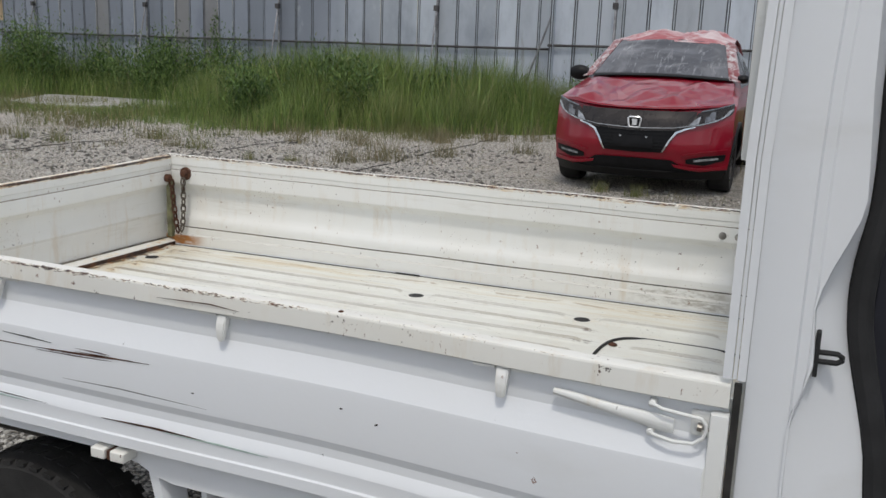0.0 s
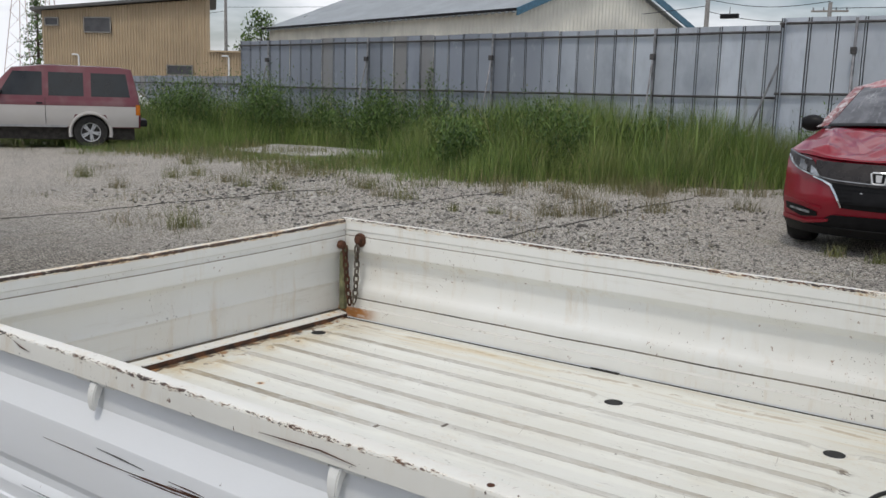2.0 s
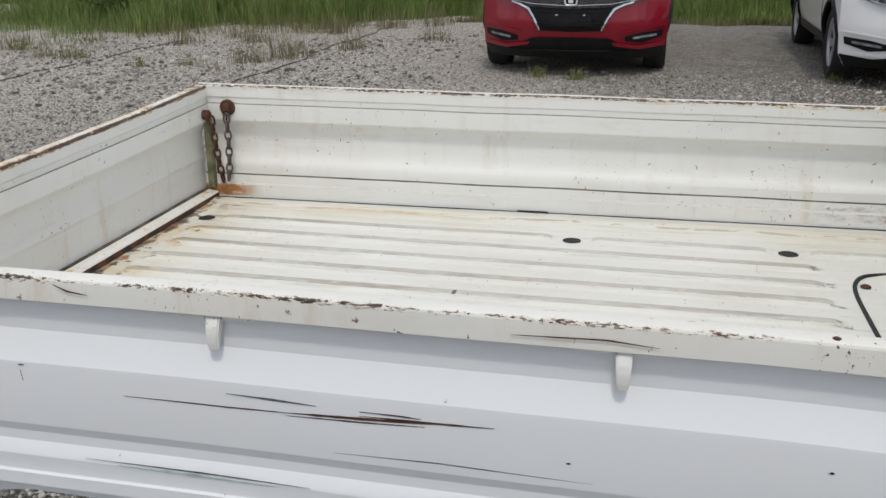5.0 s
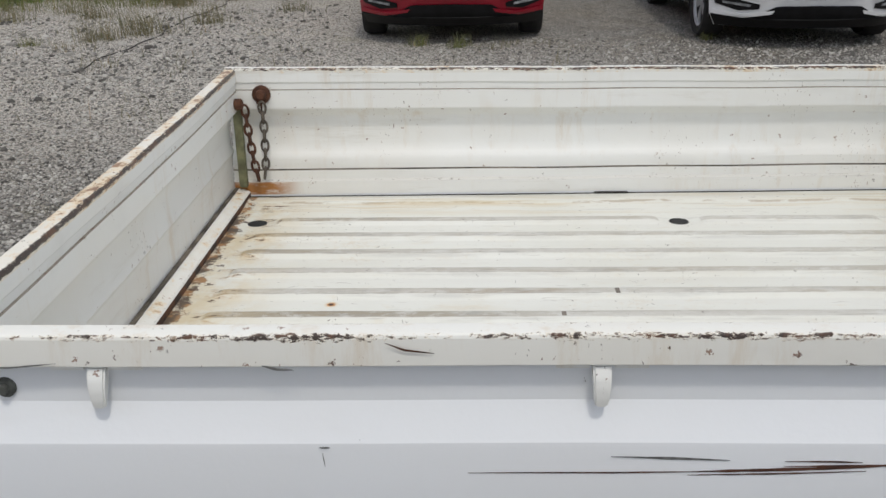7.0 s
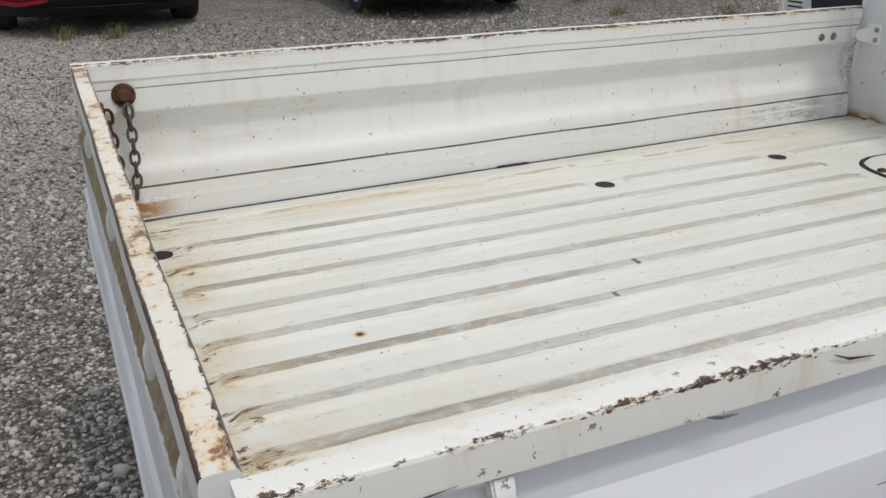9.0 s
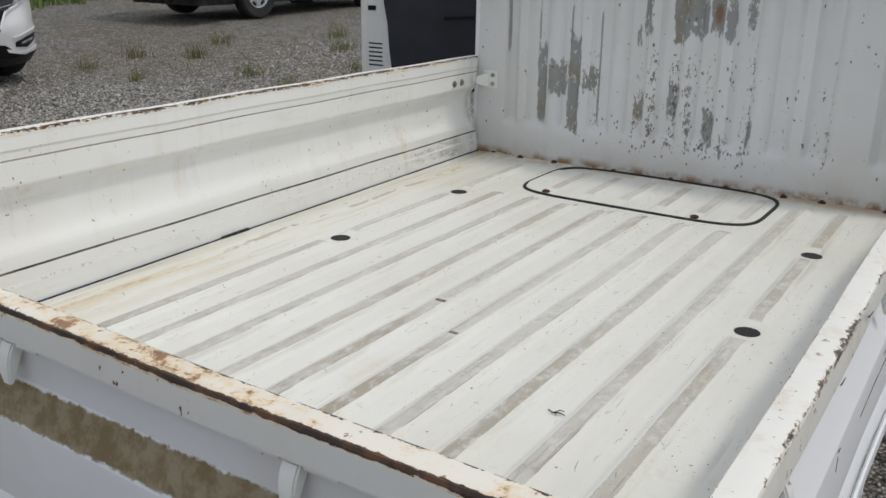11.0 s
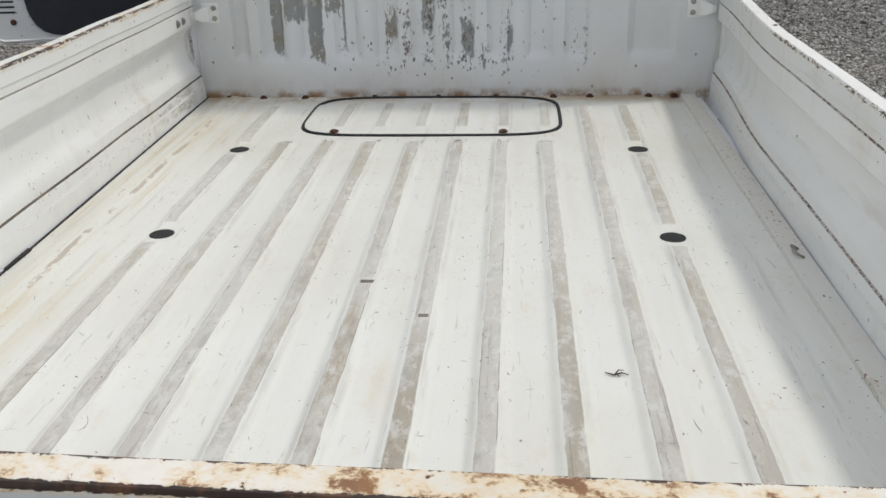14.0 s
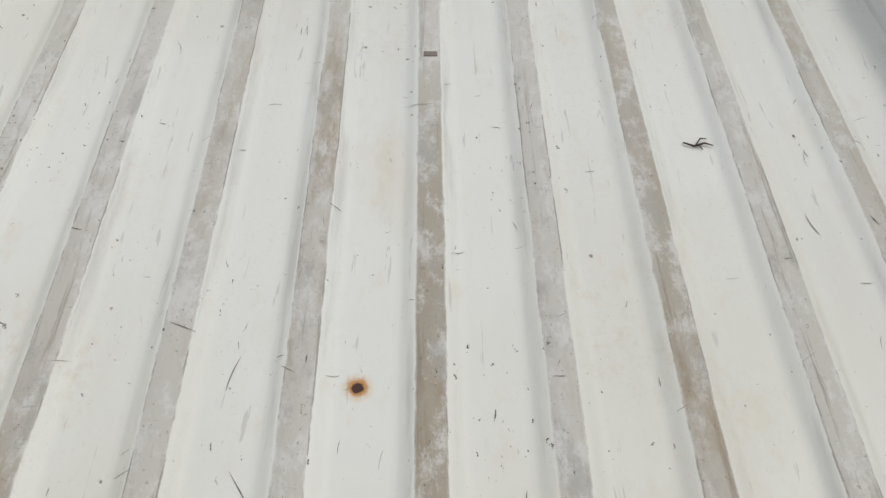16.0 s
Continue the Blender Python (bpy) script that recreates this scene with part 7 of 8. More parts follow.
# concrete slab among the grass
bm = bm_new()
rings = [[(-14.2, 13.55, z), (-12.6, 13.6, z), (-9.9, 15.0, z), (-10.6, 17.4, z), (-15.9, 16.4, z)] for z in (-0.06, 0.05)]
loft(bm, rings)
bmesh.ops.bevel(bm, geom=list(bm.edges), offset=0.015, segments=1, affect="EDGES")
tagged(part("concrete_slab", bm, simple("old_concrete", (0.36, 0.35, 0.32), 0.85, 0, 0.3, 1.5, 0.4, 40), None, "flat weathered concrete slab among tall grass"), category="slab", kind="structure")


def strips(name, label, roots, heights, widths, leans, mat, category, bends=0.5, segs=3):
    """Many tapering blades as one mesh."""
    n = len(roots)
    rng = np.random.default_rng(len(name) + n)
    ang = rng.uniform(0, 2 * np.pi, n)
    side = np.stack([np.cos(ang), np.sin(ang), 0 * ang], -1)
    la = rng.uniform(0, 2 * np.pi, n)
    lean = np.stack([np.cos(la), np.sin(la), 0 * la], -1) * (leans * heights)[:, None]
    rows = []
    for k in range(segs + 1):
        f = k / segs
        c = roots + np.array([0, 0, 1.0]) * (heights * (f - bends * 0.35 * f * f * leans))[:, None] + lean * f * f
        w = widths * (1 - 0.92 * f**1.5)
        rows += [c - side * w[:, None], c + side * w[:, None]]
    per = 2 * (segs + 1)
    verts = np.stack(rows, 1).reshape(-1, 3)
    quad = np.array([[2 * k, 2 * k + 1, 2 * k + 3, 2 * k + 2] for k in range(segs)])
    faces = (np.arange(n)[:, None, None] * per + quad[None]).reshape(-1, 4)
    data = bpy.data.meshes.new(name)
    data.vertices.add(len(verts))
    data.vertices.foreach_set("co", verts.ravel())
    data.loops.add(faces.size)
    data.loops.foreach_set("vertex_index", faces.ravel())
    data.polygons.add(len(faces))
    data.polygons.foreach_set("loop_start", np.arange(0, faces.size, 4))
    data.update(calc_edges=True)
    data.materials.append(mat)
    return tagged(new(name, data), label, category, kind="stuff")


def grass_material(name, a, b, dry):
    m = Mat(name, 0.6)
    r = m.island()
    c = m.mix(m.step(r, 0.0, 0.85), a, b)
    c = m.mix(m.step(r, 0.93, 0.96), c, dry)
    c = m.mix(m.math("MULTIPLY", m.step(m.noise(0.9, 5, 0.65), 0.42, 0.66), 0.6), c, a)
    c = m.mix(m.math("MULTIPLY", m.step(m.noise(0.45, 4, 0.6), 0.52, 0.70), 0.5), c, tuple(0.5 * v + 0.5 * w for v, w in zip(b, dry)))
    m.colour(c).set("Transmission Weight", 0.0)
    return m.m


M["grass"] = grass_material("tall_grass", (0.045, 0.095, 0.015), (0.225, 0.305, 0.070), (0.42, 0.36, 0.18))
M["short_grass"] = grass_material("short_grass", (0.085, 0.10, 0.028), (0.20, 0.20, 0.07), (0.34, 0.24, 0.14))
M["leaf"] = grass_material("shrub_leaf", (0.020, 0.052, 0.010), (0.120, 0.205, 0.038), (0.20, 0.22, 0.07))
M["dry"] = grass_material("dry_weed", (0.10, 0.10, 0.045), (0.22, 0.19, 0.10), (0.32, 0.22, 0.13))

FRONT_X = [-34, -24, -18, -15, -13, -10, -7.4, -5, -2.3, 0, 3, 8, 14, 24]
FRONT_Y = [9.5, 9.3, 10.6, 11.3, 12.5, 11.9, 11.2, 13.0, 14.8, 15.1, 14.6, 13.6, 13.2, 13.0]


def yard_back(x):
    return interp(x, [-34, -21, -20.6, -3.05, -3.0, 24], [24.6, 22.3, 19.2, 17.5, 16.8, 15.4])


rng = np.random.default_rng(7)


def scatter(n, x0, x1, near, far, bias=1.0):
    x = rng.uniform(x0, x1, n)
    k = rng.uniform(0, 1, n) ** bias
    y0 = np.interp(x, FRONT_X, FRONT_Y) + 0.35 * np.sin(x * 2.1) + 0.25 * np.sin(x * 5.3)
    y1 = np.array([yard_back(v) for v in x])
    y = y0 + near + (y1 - y0 - near + far) * k
    return x, y, (y - y0) / np.maximum(0.1, y1 - y0)


def on_slab(x, y):
    return (x > -15.6) & (x < -10.2) & (y > 13.55 + 0.35 * np.maximum(0, x + 12.6)) & (y < 16.6)


def clump(x, y, s=0.9):
    return np.array([noise.noise((a * s, b * s, 3.3)) for a, b in zip(x, y)])


x, y, k = scatter(120000, -24, 7.0, 0.0, 0.0, 0.9)
ok = ~on_slab(x, y)
x, y, k = x[ok], y[ok], k[ok]
h = (0.35 + 0.75 * np.clip(k * 1.9, 0, 1) + 0.35 * clump(x, y) + 0.45 * clump(x, y, 0.4)) * rng.uniform(0.5, 1.15, len(x))
h = np.where((x < -9.5) & (y < 13.9), h * 0.45, h)
h = np.clip(h * np.interp(x, [-18, -16, -12, -10, -7.5, -5.5, -3.5, -1.5, 0.5, 4], [0.9, 0.65, 0.6, 0.8, 1.3, 1.25, 0.9, 0.75, 0.6, 0.6]), 0.10, 1.6)
z = np.array([ground_z(a, b) for a, b in zip(x, y)])
strips("tall_grass", "dense tall green grass along the fence", np.stack([x, y, z - 0.01], -1), h, rng.uniform(0.0028, 0.0065, len(x)) * (0.7 + 0.5 * h), rng.uniform(0.05, 0.55, len(x)), M["grass"], "grass")
x, y, k = scatter(9000, 7.0, 24, 0.0, 0.0, 0.9)
h = (0.25 + 0.5 * k) * rng.uniform(0.5, 1.2, len(x))
z = np.array([ground_z(a, b) for a, b in zip(x, y)])
strips("tall_grass", "green grass at the foot of the fence", np.stack([x, y, z - 0.01], -1), h, rng.uniform(0.008, 0.014, len(x)), rng.uniform(0.05, 0.5, len(x)), M["grass"], "grass")
# thin low fringe that runs out into the gravel
x, y, k = scatter(34000, -24, 6, -1.5, -3.2, 0.8)
keep = rng.uniform(0, 1, len(x)) < np.clip(0.35 + 1.6 * clump(x, y, 0.7), 0.04, 1)
x, y = x[keep], y[keep]
strips("short_grass", "thin yellow-green grass running out into the gravel", np.stack([x, y, np.array([ground_z(a, b) for a, b in zip(x, y)]) - 0.005], -1), rng.uniform(0.05, 0.30, len(x)) * np.interp(k[keep], [-0.5, 0.1], [0.5, 1.1]), rng.uniform(0.003, 0.007, len(x)), rng.uniform(0.1, 0.7, len(x)), M["short_grass"], "grass")
# sparse weeds all over the open gravel
x, y = rng.uniform(-13, 1.5, 42000), rng.uniform(4.5, 13.0, 42000)
keep = rng.uniform(0, 1, len(x)) < np.clip(2.2 * (clump(x, y, 1.7) - 0.28) + 0.6 * (clump(x, y, 0.35) - 0.2), 0.008, 0.6)
x, y = x[keep], y[keep]
strips("dry_weeds", "sparse dry weeds scattered over the gravel", np.stack([x, y, np.array([ground_z(a, b) for a, b in zip(x, y)]) - 0.003], -1), rng.uniform(0.03, 0.16, len(x)), rng.uniform(0.002, 0.005, len(x)), rng.uniform(0.2, 1.0, len(x)), M["dry"], "weeds")
# strip of grass and road ahead of the truck
x, y = rng.uniform(14.6, 17.2, 9000), rng.uniform(-16, 6, 9000)
z = np.array([ground_z(a, b) for a, b in zip(x, y)])
strips("short_grass", "grass strip along the road", np.stack([x, y, z - 0.01], -1), rng.uniform(0.1, 0.42, len(x)), rng.uniform(0.006, 0.012, len(x)), rng.uniform(0.1, 0.6, len(x)), M["short_grass"], "grass")
bm = bm_new()
grid(bm, lambda x, y: (x, y, ground_z(x, y) + 0.03), [17.4, 19, 21, 23, 25, 28], [-60, -30, -15, 0, 8, 11])
solid(bm, 0.02)
tagged(part("road", bm, simple("asphalt", (0.11, 0.105, 0.10), 0.9, 0, 0.3, 2, 0.4, 120), None, "grey asphalt road past the lot"), category="road", kind="structure")


def shrub(at, size, n, seed):
    """A leafy bush: thin stems and many small leaves in uneven clumps."""
    r = np.random.default_rng(seed)
    bush = thing("bush", "leafy green bush growing by the fence", "bush", "bushes along the fence")
    bm = bm_new()
    tips = []
    for i in range(9):
        a, q = r.uniform(0, 6.28), r.uniform(0.2, 1.0)
        tip = Vector((math.cos(a) * size * 0.8 * q, math.sin(a) * size * 0.7 * q, size * r.uniform(0.55, 1.15)))
        tube(bm, [(0.05 * math.cos(a), 0.05 * math.sin(a), -0.02), tip * 0.5 + Vector((0, 0, 0.1 * size)), tip], [0.014, 0.009, 0.004], 5)
        tips.append(tip)
    part("stems", bm, M["twig"], bush)
    c = np.array([tips[j] for j in r.integers(0, 9, n)]) * r.uniform(0.2, 1.0, (n, 1)) + r.normal(0, size * 0.20, (n, 3))
    c[:, 2] = np.maximum(c[:, 2], 0.03)
    ob = strips("leaves", "", c, r.uniform(0.03, 0.10, n), r.uniform(0.006, 0.018, n), r.uniform(0.3, 1.4, n), M["leaf"], "", 0.8, 2)
    del ob["kind"]
    ob["kind"] = "stuff"
    ob.parent = bush
    bush.matrix_basis = pose(*at, ground_z(*at))


for i, (at, size) in enumerate((((-19.5, 16.8), 1.15), ((-17.6, 17.6), 0.95), ((-15.2, 17.9), 0.9), ((-12.6, 17.2), 0.85), ((-9.0, 15.6), 0.95), ((-8.6, 14.6), 0.8), ((-7.2, 14.7), 1.1), ((-6.1, 14.3), 1.1), ((-7.7, 13.2), 0.8), ((-13.8, 17.3), 1.0), ((-16.6, 16.9), 1.1), ((-18.4, 15.4), 1.0), ((-11.6, 17.5), 0.95), ((-20.4, 14.6), 0.9), ((-1.6, 15.9), 0.85), ((-0.4, 15.8), 0.8), ((-5.0, 15.6), 0.9), ((-21.6, 17.6), 1.0))):
    shrub(at, size * (1.35 if at[0] < -11 else 1.2 if at[0] > -2 else 1.0), 8200 if at[0] < -11 else 6000, 20 + i)
# tall reeds in the grass
n = 260
x, y = rng.normal(-6.2, 1.0, n), rng.normal(15.0, 0.5, n)
strips("reeds", "tall reeds standing in the grass", np.stack([x, y, 0 * x], -1), rng.uniform(1.1, 1.75, n), rng.uniform(0.008, 0.016, n), rng.uniform(0.1, 0.45, n), M["grass"], "reeds", 0.9, 5)


def vine(at, z0, z1, seed):
    """A thin climber on the fence sheets: a wandering stem with small leaves."""
    r = np.random.default_rng(seed)
    plant = thing("ivy_vine", "thin dark ivy climbing the sheet fence", "vine", "vines on the fence")
    path = [(at[0] + 0.06 * math.sin(k * 0.9 + seed), at[1], lerp(z0, z1, k / 14)) for k in range(15)]
    bm = bm_new()
    tube(bm, path, [0.008 - 0.0004 * k for k in range(15)], 5)
    part("stem", bm, M["twig"], plant)
    n = 420
    c = np.array([path[int(k)] for k in 14 * r.uniform(0, 1, n) ** 1.3]) + r.normal(0, 1, (n, 3)) * (0.055, 0.015, 0.08)
    ob = strips("leaves", "", c, r.uniform(0.03, 0.08, n), r.uniform(0.010, 0.022, n), r.uniform(0.4, 1.4, n), M["leaf"], "", 0.8, 2)
    ob.parent = plant


vine((-12.33, 18.57), 0.3, 2.25, 1)
vine((-14.0, 18.73), 0.3, 1.55, 2)


def tuft(at, size, n, mat, seed, label):
    r = np.random.default_rng(seed)
    p = np.stack([r.normal(at[0], size * 0.35, n), r.normal(at[1], size * 0.28, n), np.full(n, ground_z(*at) - 0.005)], -1)
    ob = strips("weed_tuft", label, p, r.uniform(0.25, 1.0, n) * size, r.uniform(0.002, 0.0045, n), r.uniform(0.1, 0.8, n), mat, "weed", 0.6, 3)
    del ob["kind"]
    return tagged(ob, group="weeds on the gravel")


for i, (at, size, n, mat) in enumerate((
    ((-2.92, 9.19), 0.48, 190, "dry"), ((-3.25, 8.85), 0.34, 130, "dry"), ((-2.34, 9.84), 0.42, 120, "dry"), ((-5.64, 8.97), 0.32, 120, "short_grass"), ((-6.84, 9.65), 0.30, 110, "short_grass"), ((-2.59, 12.5), 0.42, 130, "dry"), ((-3.44, 12.4), 0.42, 130, "dry"), ((-5.0, 10.6), 0.40, 120, "dry"),
    ((-4.41, 8.42), 0.16, 80, "short_grass"), ((-7.52, 8.4), 0.30, 100, "short_grass"), ((-9.14, 6.89), 0.26, 90, "dry"), ((-10.86, 7.48), 0.34, 110, "short_grass"), ((-6.09, 9.03), 0.28, 90, "dry"), ((-9.95, 8.47), 0.30, 100, "short_grass"), ((-8.87, 8.69), 0.26, 90, "dry"), ((-4.1, 10.9), 0.36, 110, "dry"), ((-1.5, 10.6), 0.30, 90, "dry"), ((-3.9, 8.6), 0.16, 80, "short_grass"), ((-5.51, 5.15), 0.34, 130, "short_grass"), ((-3.3, 12.0), 0.34, 110, "dry"),
    ((-4.6, 11.4), 0.30, 100, "dry"), ((0.15, 8.0), 0.16, 70, "short_grass"), ((0.55, 7.9), 0.17, 80, "short_grass"), ((-8.2, 8.4), 0.28, 90, "short_grass"), ((-7.0, 9.6), 0.26, 80, "dry"),
    ((-10.0, 9.0), 0.3, 100, "short_grass"), ((-1.9, 12.6), 0.36, 110, "dry"), ((2.95, 8.2), 0.14, 60, "short_grass"), ((5.2, 7.2), 0.16, 70, "short_grass"), ((5.7, 5.7), 0.2, 80, "short_grass"),
    ((6.3, 7.6), 0.24, 90, "short_grass"), ((7.3, 6.4), 0.22, 90, "short_grass"), ((4.4, 5.2), 0.12, 60, "short_grass"), ((-12.0, 10.4), 0.3, 100, "short_grass"), ((6.6, 5.6), 0.20, 70, "short_grass"), ((5.9, 6.4), 0.22, 80, "short_grass"), ((7.9, 7.0), 0.26, 80, "short_grass"), ((4.9, 5.9), 0.14, 50, "short_grass"), ((6.0, 8.2), 0.24, 80, "dry"), ((7.0, 8.0), 0.26, 80, "short_grass"), ((8.6, 6.2), 0.22, 70, "short_grass"), ((5.3, 8.1), 0.20, 70, "dry"), ((-9.2, 10.4), 0.28, 90, "dry"))):
    tuft(at, size, n, M[mat], 60 + i, "thin dry weed tuft on gravel" if mat == "dry" else "small green weed tuft on gravel")

# loose stones on the lot
ms = Mat("loose_stone", 0.9)
t = ms.island()
cs = ms.mix(ms.step(t, 0.0, 1.0), (0.06, 0.056, 0.051), (0.55, 0.53, 0.485))
cs = ms.mix(ms.math("MULTIPLY", ms.step(ms.noise(90.0, 4), 0.45, 0.7), 0.4), cs, (0.20, 0.18, 0.15))
ms.colour(cs).bump(ms.noise(160.0, 4), 0.4, 0.004)
M["stone"] = ms.m


def stones(label, spans, seed):
    r = np.random.default_rng(seed)
    g = (1 + 5**0.5) / 2
    ico = np.array([(-1, g, 0), (1, g, 0), (-1, -g, 0), (1, -g, 0), (0, -1, g), (0, 1, g), (0, -1, -g), (0, 1, -g), (g, 0, -1), (g, 0, 1), (-g, 0, -1), (-g, 0, 1)]) / 1.9
    tri = np.array([(0, 11, 5), (0, 5, 1), (0, 1, 7), (0, 7, 10), (0, 10, 11), (1, 5, 9), (5, 11, 4), (11, 10, 2), (10, 7, 6), (7, 1, 8), (3, 9, 4), (3, 4, 2), (3, 2, 6), (3, 6, 8), (3, 8, 9), (4, 9, 5), (2, 4, 11), (6, 2, 10), (8, 6, 7), (9, 8, 1)])
    verts = []
    for x0, x1, y0, y1, n, big in spans:
        # thins out towards the edges of each spread
        n = int(n * 1.25)
        c = np.stack([r.uniform(x0 - 0.4, x1 + 0.4, n), r.uniform(y0 - 0.4, y1 + 0.4, n), np.zeros(n)], -1)
        inset = np.minimum.reduce([c[:, 0] - x0 + 0.4, x1 + 0.4 - c[:, 0], c[:, 1] - y0 + 0.4, y1 + 0.4 - c[:, 1]])
        c = c[r.uniform(0, 1, n) < inset / 0.9]
        c = c[~((c[:, 0] > 0.0) & (c[:, 0] < 3.3) & (c[:, 1] > 0.35) & (c[:, 1] < 1.2))]
        n = len(c)
        s = big * r.lognormal(0, 0.35, n)
        c[:, 2] = np.array([ground_z(a, b) for a, b in c[:, :2]]) + s * 0.12
        v = ico[None] * r.uniform(0.65, 1.25, (n, 12, 1)) * (s[:, None, None] * r.uniform(0.6, 1.2, (n, 1, 3)))
        a = r.uniform(0, 6.28, n)
        ca, sa = np.cos(a)[:, None], np.sin(a)[:, None]
        v = np.stack([v[..., 0] * ca - v[..., 1] * sa, v[..., 0] * sa + v[..., 1] * ca, v[..., 2] * 0.75], -1)
        verts.append(v + c[:, None])
    verts = np.concatenate(verts)
    n = len(verts)
    faces = (np.arange(n)[:, None, None] * 12 + tri[None]).reshape(-1, 3)
    data = bpy.data.meshes.new("gravel")
    data.vertices.add(n * 12)
    data.vertices.foreach_set("co", verts.ravel())
    data.loops.add(faces.size)
    data.loops.foreach_set("vertex_index", faces.ravel())
    data.polygons.add(len(faces))
    data.polygons.foreach_set("loop_start", np.arange(0, faces.size, 3))
    data.update(calc_edges=True)
    data.materials.append(M["stone"])
    return tagged(new("gravel", data), label, "gravel", kind="stuff")


stones("loose grey crushed stones on the lot", (
    (-2.6, 0.4, 0.2, 4.2, 34000, 0.0075), (-1.2, 0.1, -0.6, 1.2, 10000, 0.0072), (1.9, 6.0, -1.8, 0.0, 44000, 0.0078), (-4.5, 5.0, 3.8, 8.2, 36000, 0.0085),
    (2.2, 7.5, 2.2, 7.0, 26000, 0.0085), (-9.0, -1.0, 6.0, 11.0, 7000, 0.017), (5.6, 13.0, -3.5, 0.5, 22000, 0.011), (0.2, 2.0, -0.4, 1.4, 900, 0.012)), 3)

# ropes pegged along the gravel to mark the bays
for x0, y0, y1 in ((-7.2, 4.2, 9.2), (-5.25, 6.6, 11.2), (-2.72, 6.9, 13.2)):
    bm = bm_new()
    path = []
    for k in range(33):
        y = lerp(y0, y1, k / 32)
        x = x0 + 0.05 * math.sin(k * 0.45 + x0) + 0.03 * math.sin(k * 1.3)
        path.append((x, y, ground_z(x, y) + 0.006))
    tube(bm, path, 0.0065, 6)
    tagged(part("rope", bm, M["under"], None, "thin dark rope pegged along the gravel"), category="rope", group="ropes marking the bays")

# ---- buildings and poles behind ----
def corrugated(name, base, pitch=24.0):
    m = Mat(name, 0.6)
    c = m.mix(m.step(m.noise(0.6, 5), 0.35, 0.7), tuple(v * 0.85 for v in base), base)
    c = m.mix(m.math("MULTIPLY", m.step(m.noise(2.0, 5, stretch=(1, 1, 0.2)), 0.55, 0.75), 0.4), c, tuple(v * 0.6 for v in base))
    m.colour(c).bump(m.noise(8.0, 3), 0.1, 0.01)
    return m.m


M["beige"] = corrugated("beige_siding", (0.46, 0.36, 0.24))
M["cream"] = corrugated("cream_siding", (0.80, 0.78, 0.70))
M["roof_grey"] = corrugated("grey_sheet_roof", (0.33, 0.36, 0.385))
M["blue_trim"] = simple("blue_trim", (0.06, 0.16, 0.24), 0.5)
M["dark_win"] = simple("dark_window", (0.05, 0.05, 0.055), 0.15, 0, 0.4, 2, 0.0, 20)


def ribbed_wall(bm, a, b, z0, za, zb, pitch, depth):
    """An upright corrugated sheet from a to b, its top rising from za to zb."""
    a, b = Vector((*a, 0)), Vector((*b, 0))
    ahead = (b - a).normalized()
    out = Vector((ahead.y, -ahead.x, 0))
    n = int((b - a).length / pitch) * 4
    low, top = [], []
    for i in range(n + 1):
        p = a.lerp(b, i / n) + out * (depth if i % 4 in (1, 2) else 0.0)
        low.append(p + Vector((0, 0, z0))), top.append(p + Vector((0, 0, lerp(za, zb, i / n))))
    loft(bm, [low, top], False, False)


beige = thing("beige_building", "two-storey building clad in beige corrugated sheet", "building")
L, R = Vector((-48.6, 29.4, 0)), Vector((-39.5, 34.0, 0))
back = Vector((-0.79, 0.61, 0)) * 8
bm = bm_new()
ribbed_wall(bm, L.to_2d(), R.to_2d(), 0, 5.75, 6.55, 0.17, 0.07)
ribbed_wall(bm, R.to_2d(), (R + back).to_2d(), 0, 6.55, 6.55, 0.17, 0.07)
ribbed_wall(bm, (L + back).to_2d(), L.to_2d(), 0, 5.75, 5.75, 0.17, 0.07)
ribbed_wall(bm, (R + back).to_2d(), (L + back).to_2d(), 0, 6.55, 5.75, 0.17, 0.07)
part("wall", bm, M["beige"], beige)
along = (R - L).normalized()
out = Vector((along.y, -along.x, 0))
bm = bm_new()
ring = [L - along * 0.5 + out * 0.5 + Vector((0, 0, 5.74)), R + along * 0.7 + out * 0.5 + Vector((0, 0, 6.66)), R + back + along * 0.7 - out * 0.4 + Vector((0, 0, 6.66)), L + back - along * 0.5 - out * 0.4 + Vector((0, 0, 5.74))]
loft(bm, [ring, [p + Vector((0, 0, 0.16)) for p in ring]])
part("roof", bm, simple("dark_roof", (0.10, 0.10, 0.10), 0.6), beige)


def window(parent, at, ahead, out, w, z0, z1):
    bm = bm_new()
    c = Vector(at)
    for u0, u1, a, b in ((-w / 2, w / 2, z0, z0 + 0.06), (-w / 2, w / 2, z1 - 0.06, z1), (-w / 2, -w / 2 + 0.06, z0, z1), (w / 2 - 0.06, w / 2, z0, z1)):
        loft(bm, [[c + ahead * u0 + out * d + Vector((0, 0, a)), c + ahead * u1 + out * d + Vector((0, 0, a)), c + ahead * u1 + out * d + Vector((0, 0, b)), c + ahead * u0 + out * d + Vector((0, 0, b))] for d in (0.05, 0.15)])
    win = part("window", bm, M["steel"], parent)
    bm = bm_new()
    loft(bm, [[c + ahead * u + out * d + Vector((0, 0, z)) for u, z in ((-w / 2, z0), (w / 2, z0), (w / 2, z1), (-w / 2, z1))] for d in (0.09, 0.105)])
    part("pane", bm, M["dark_win"], win)


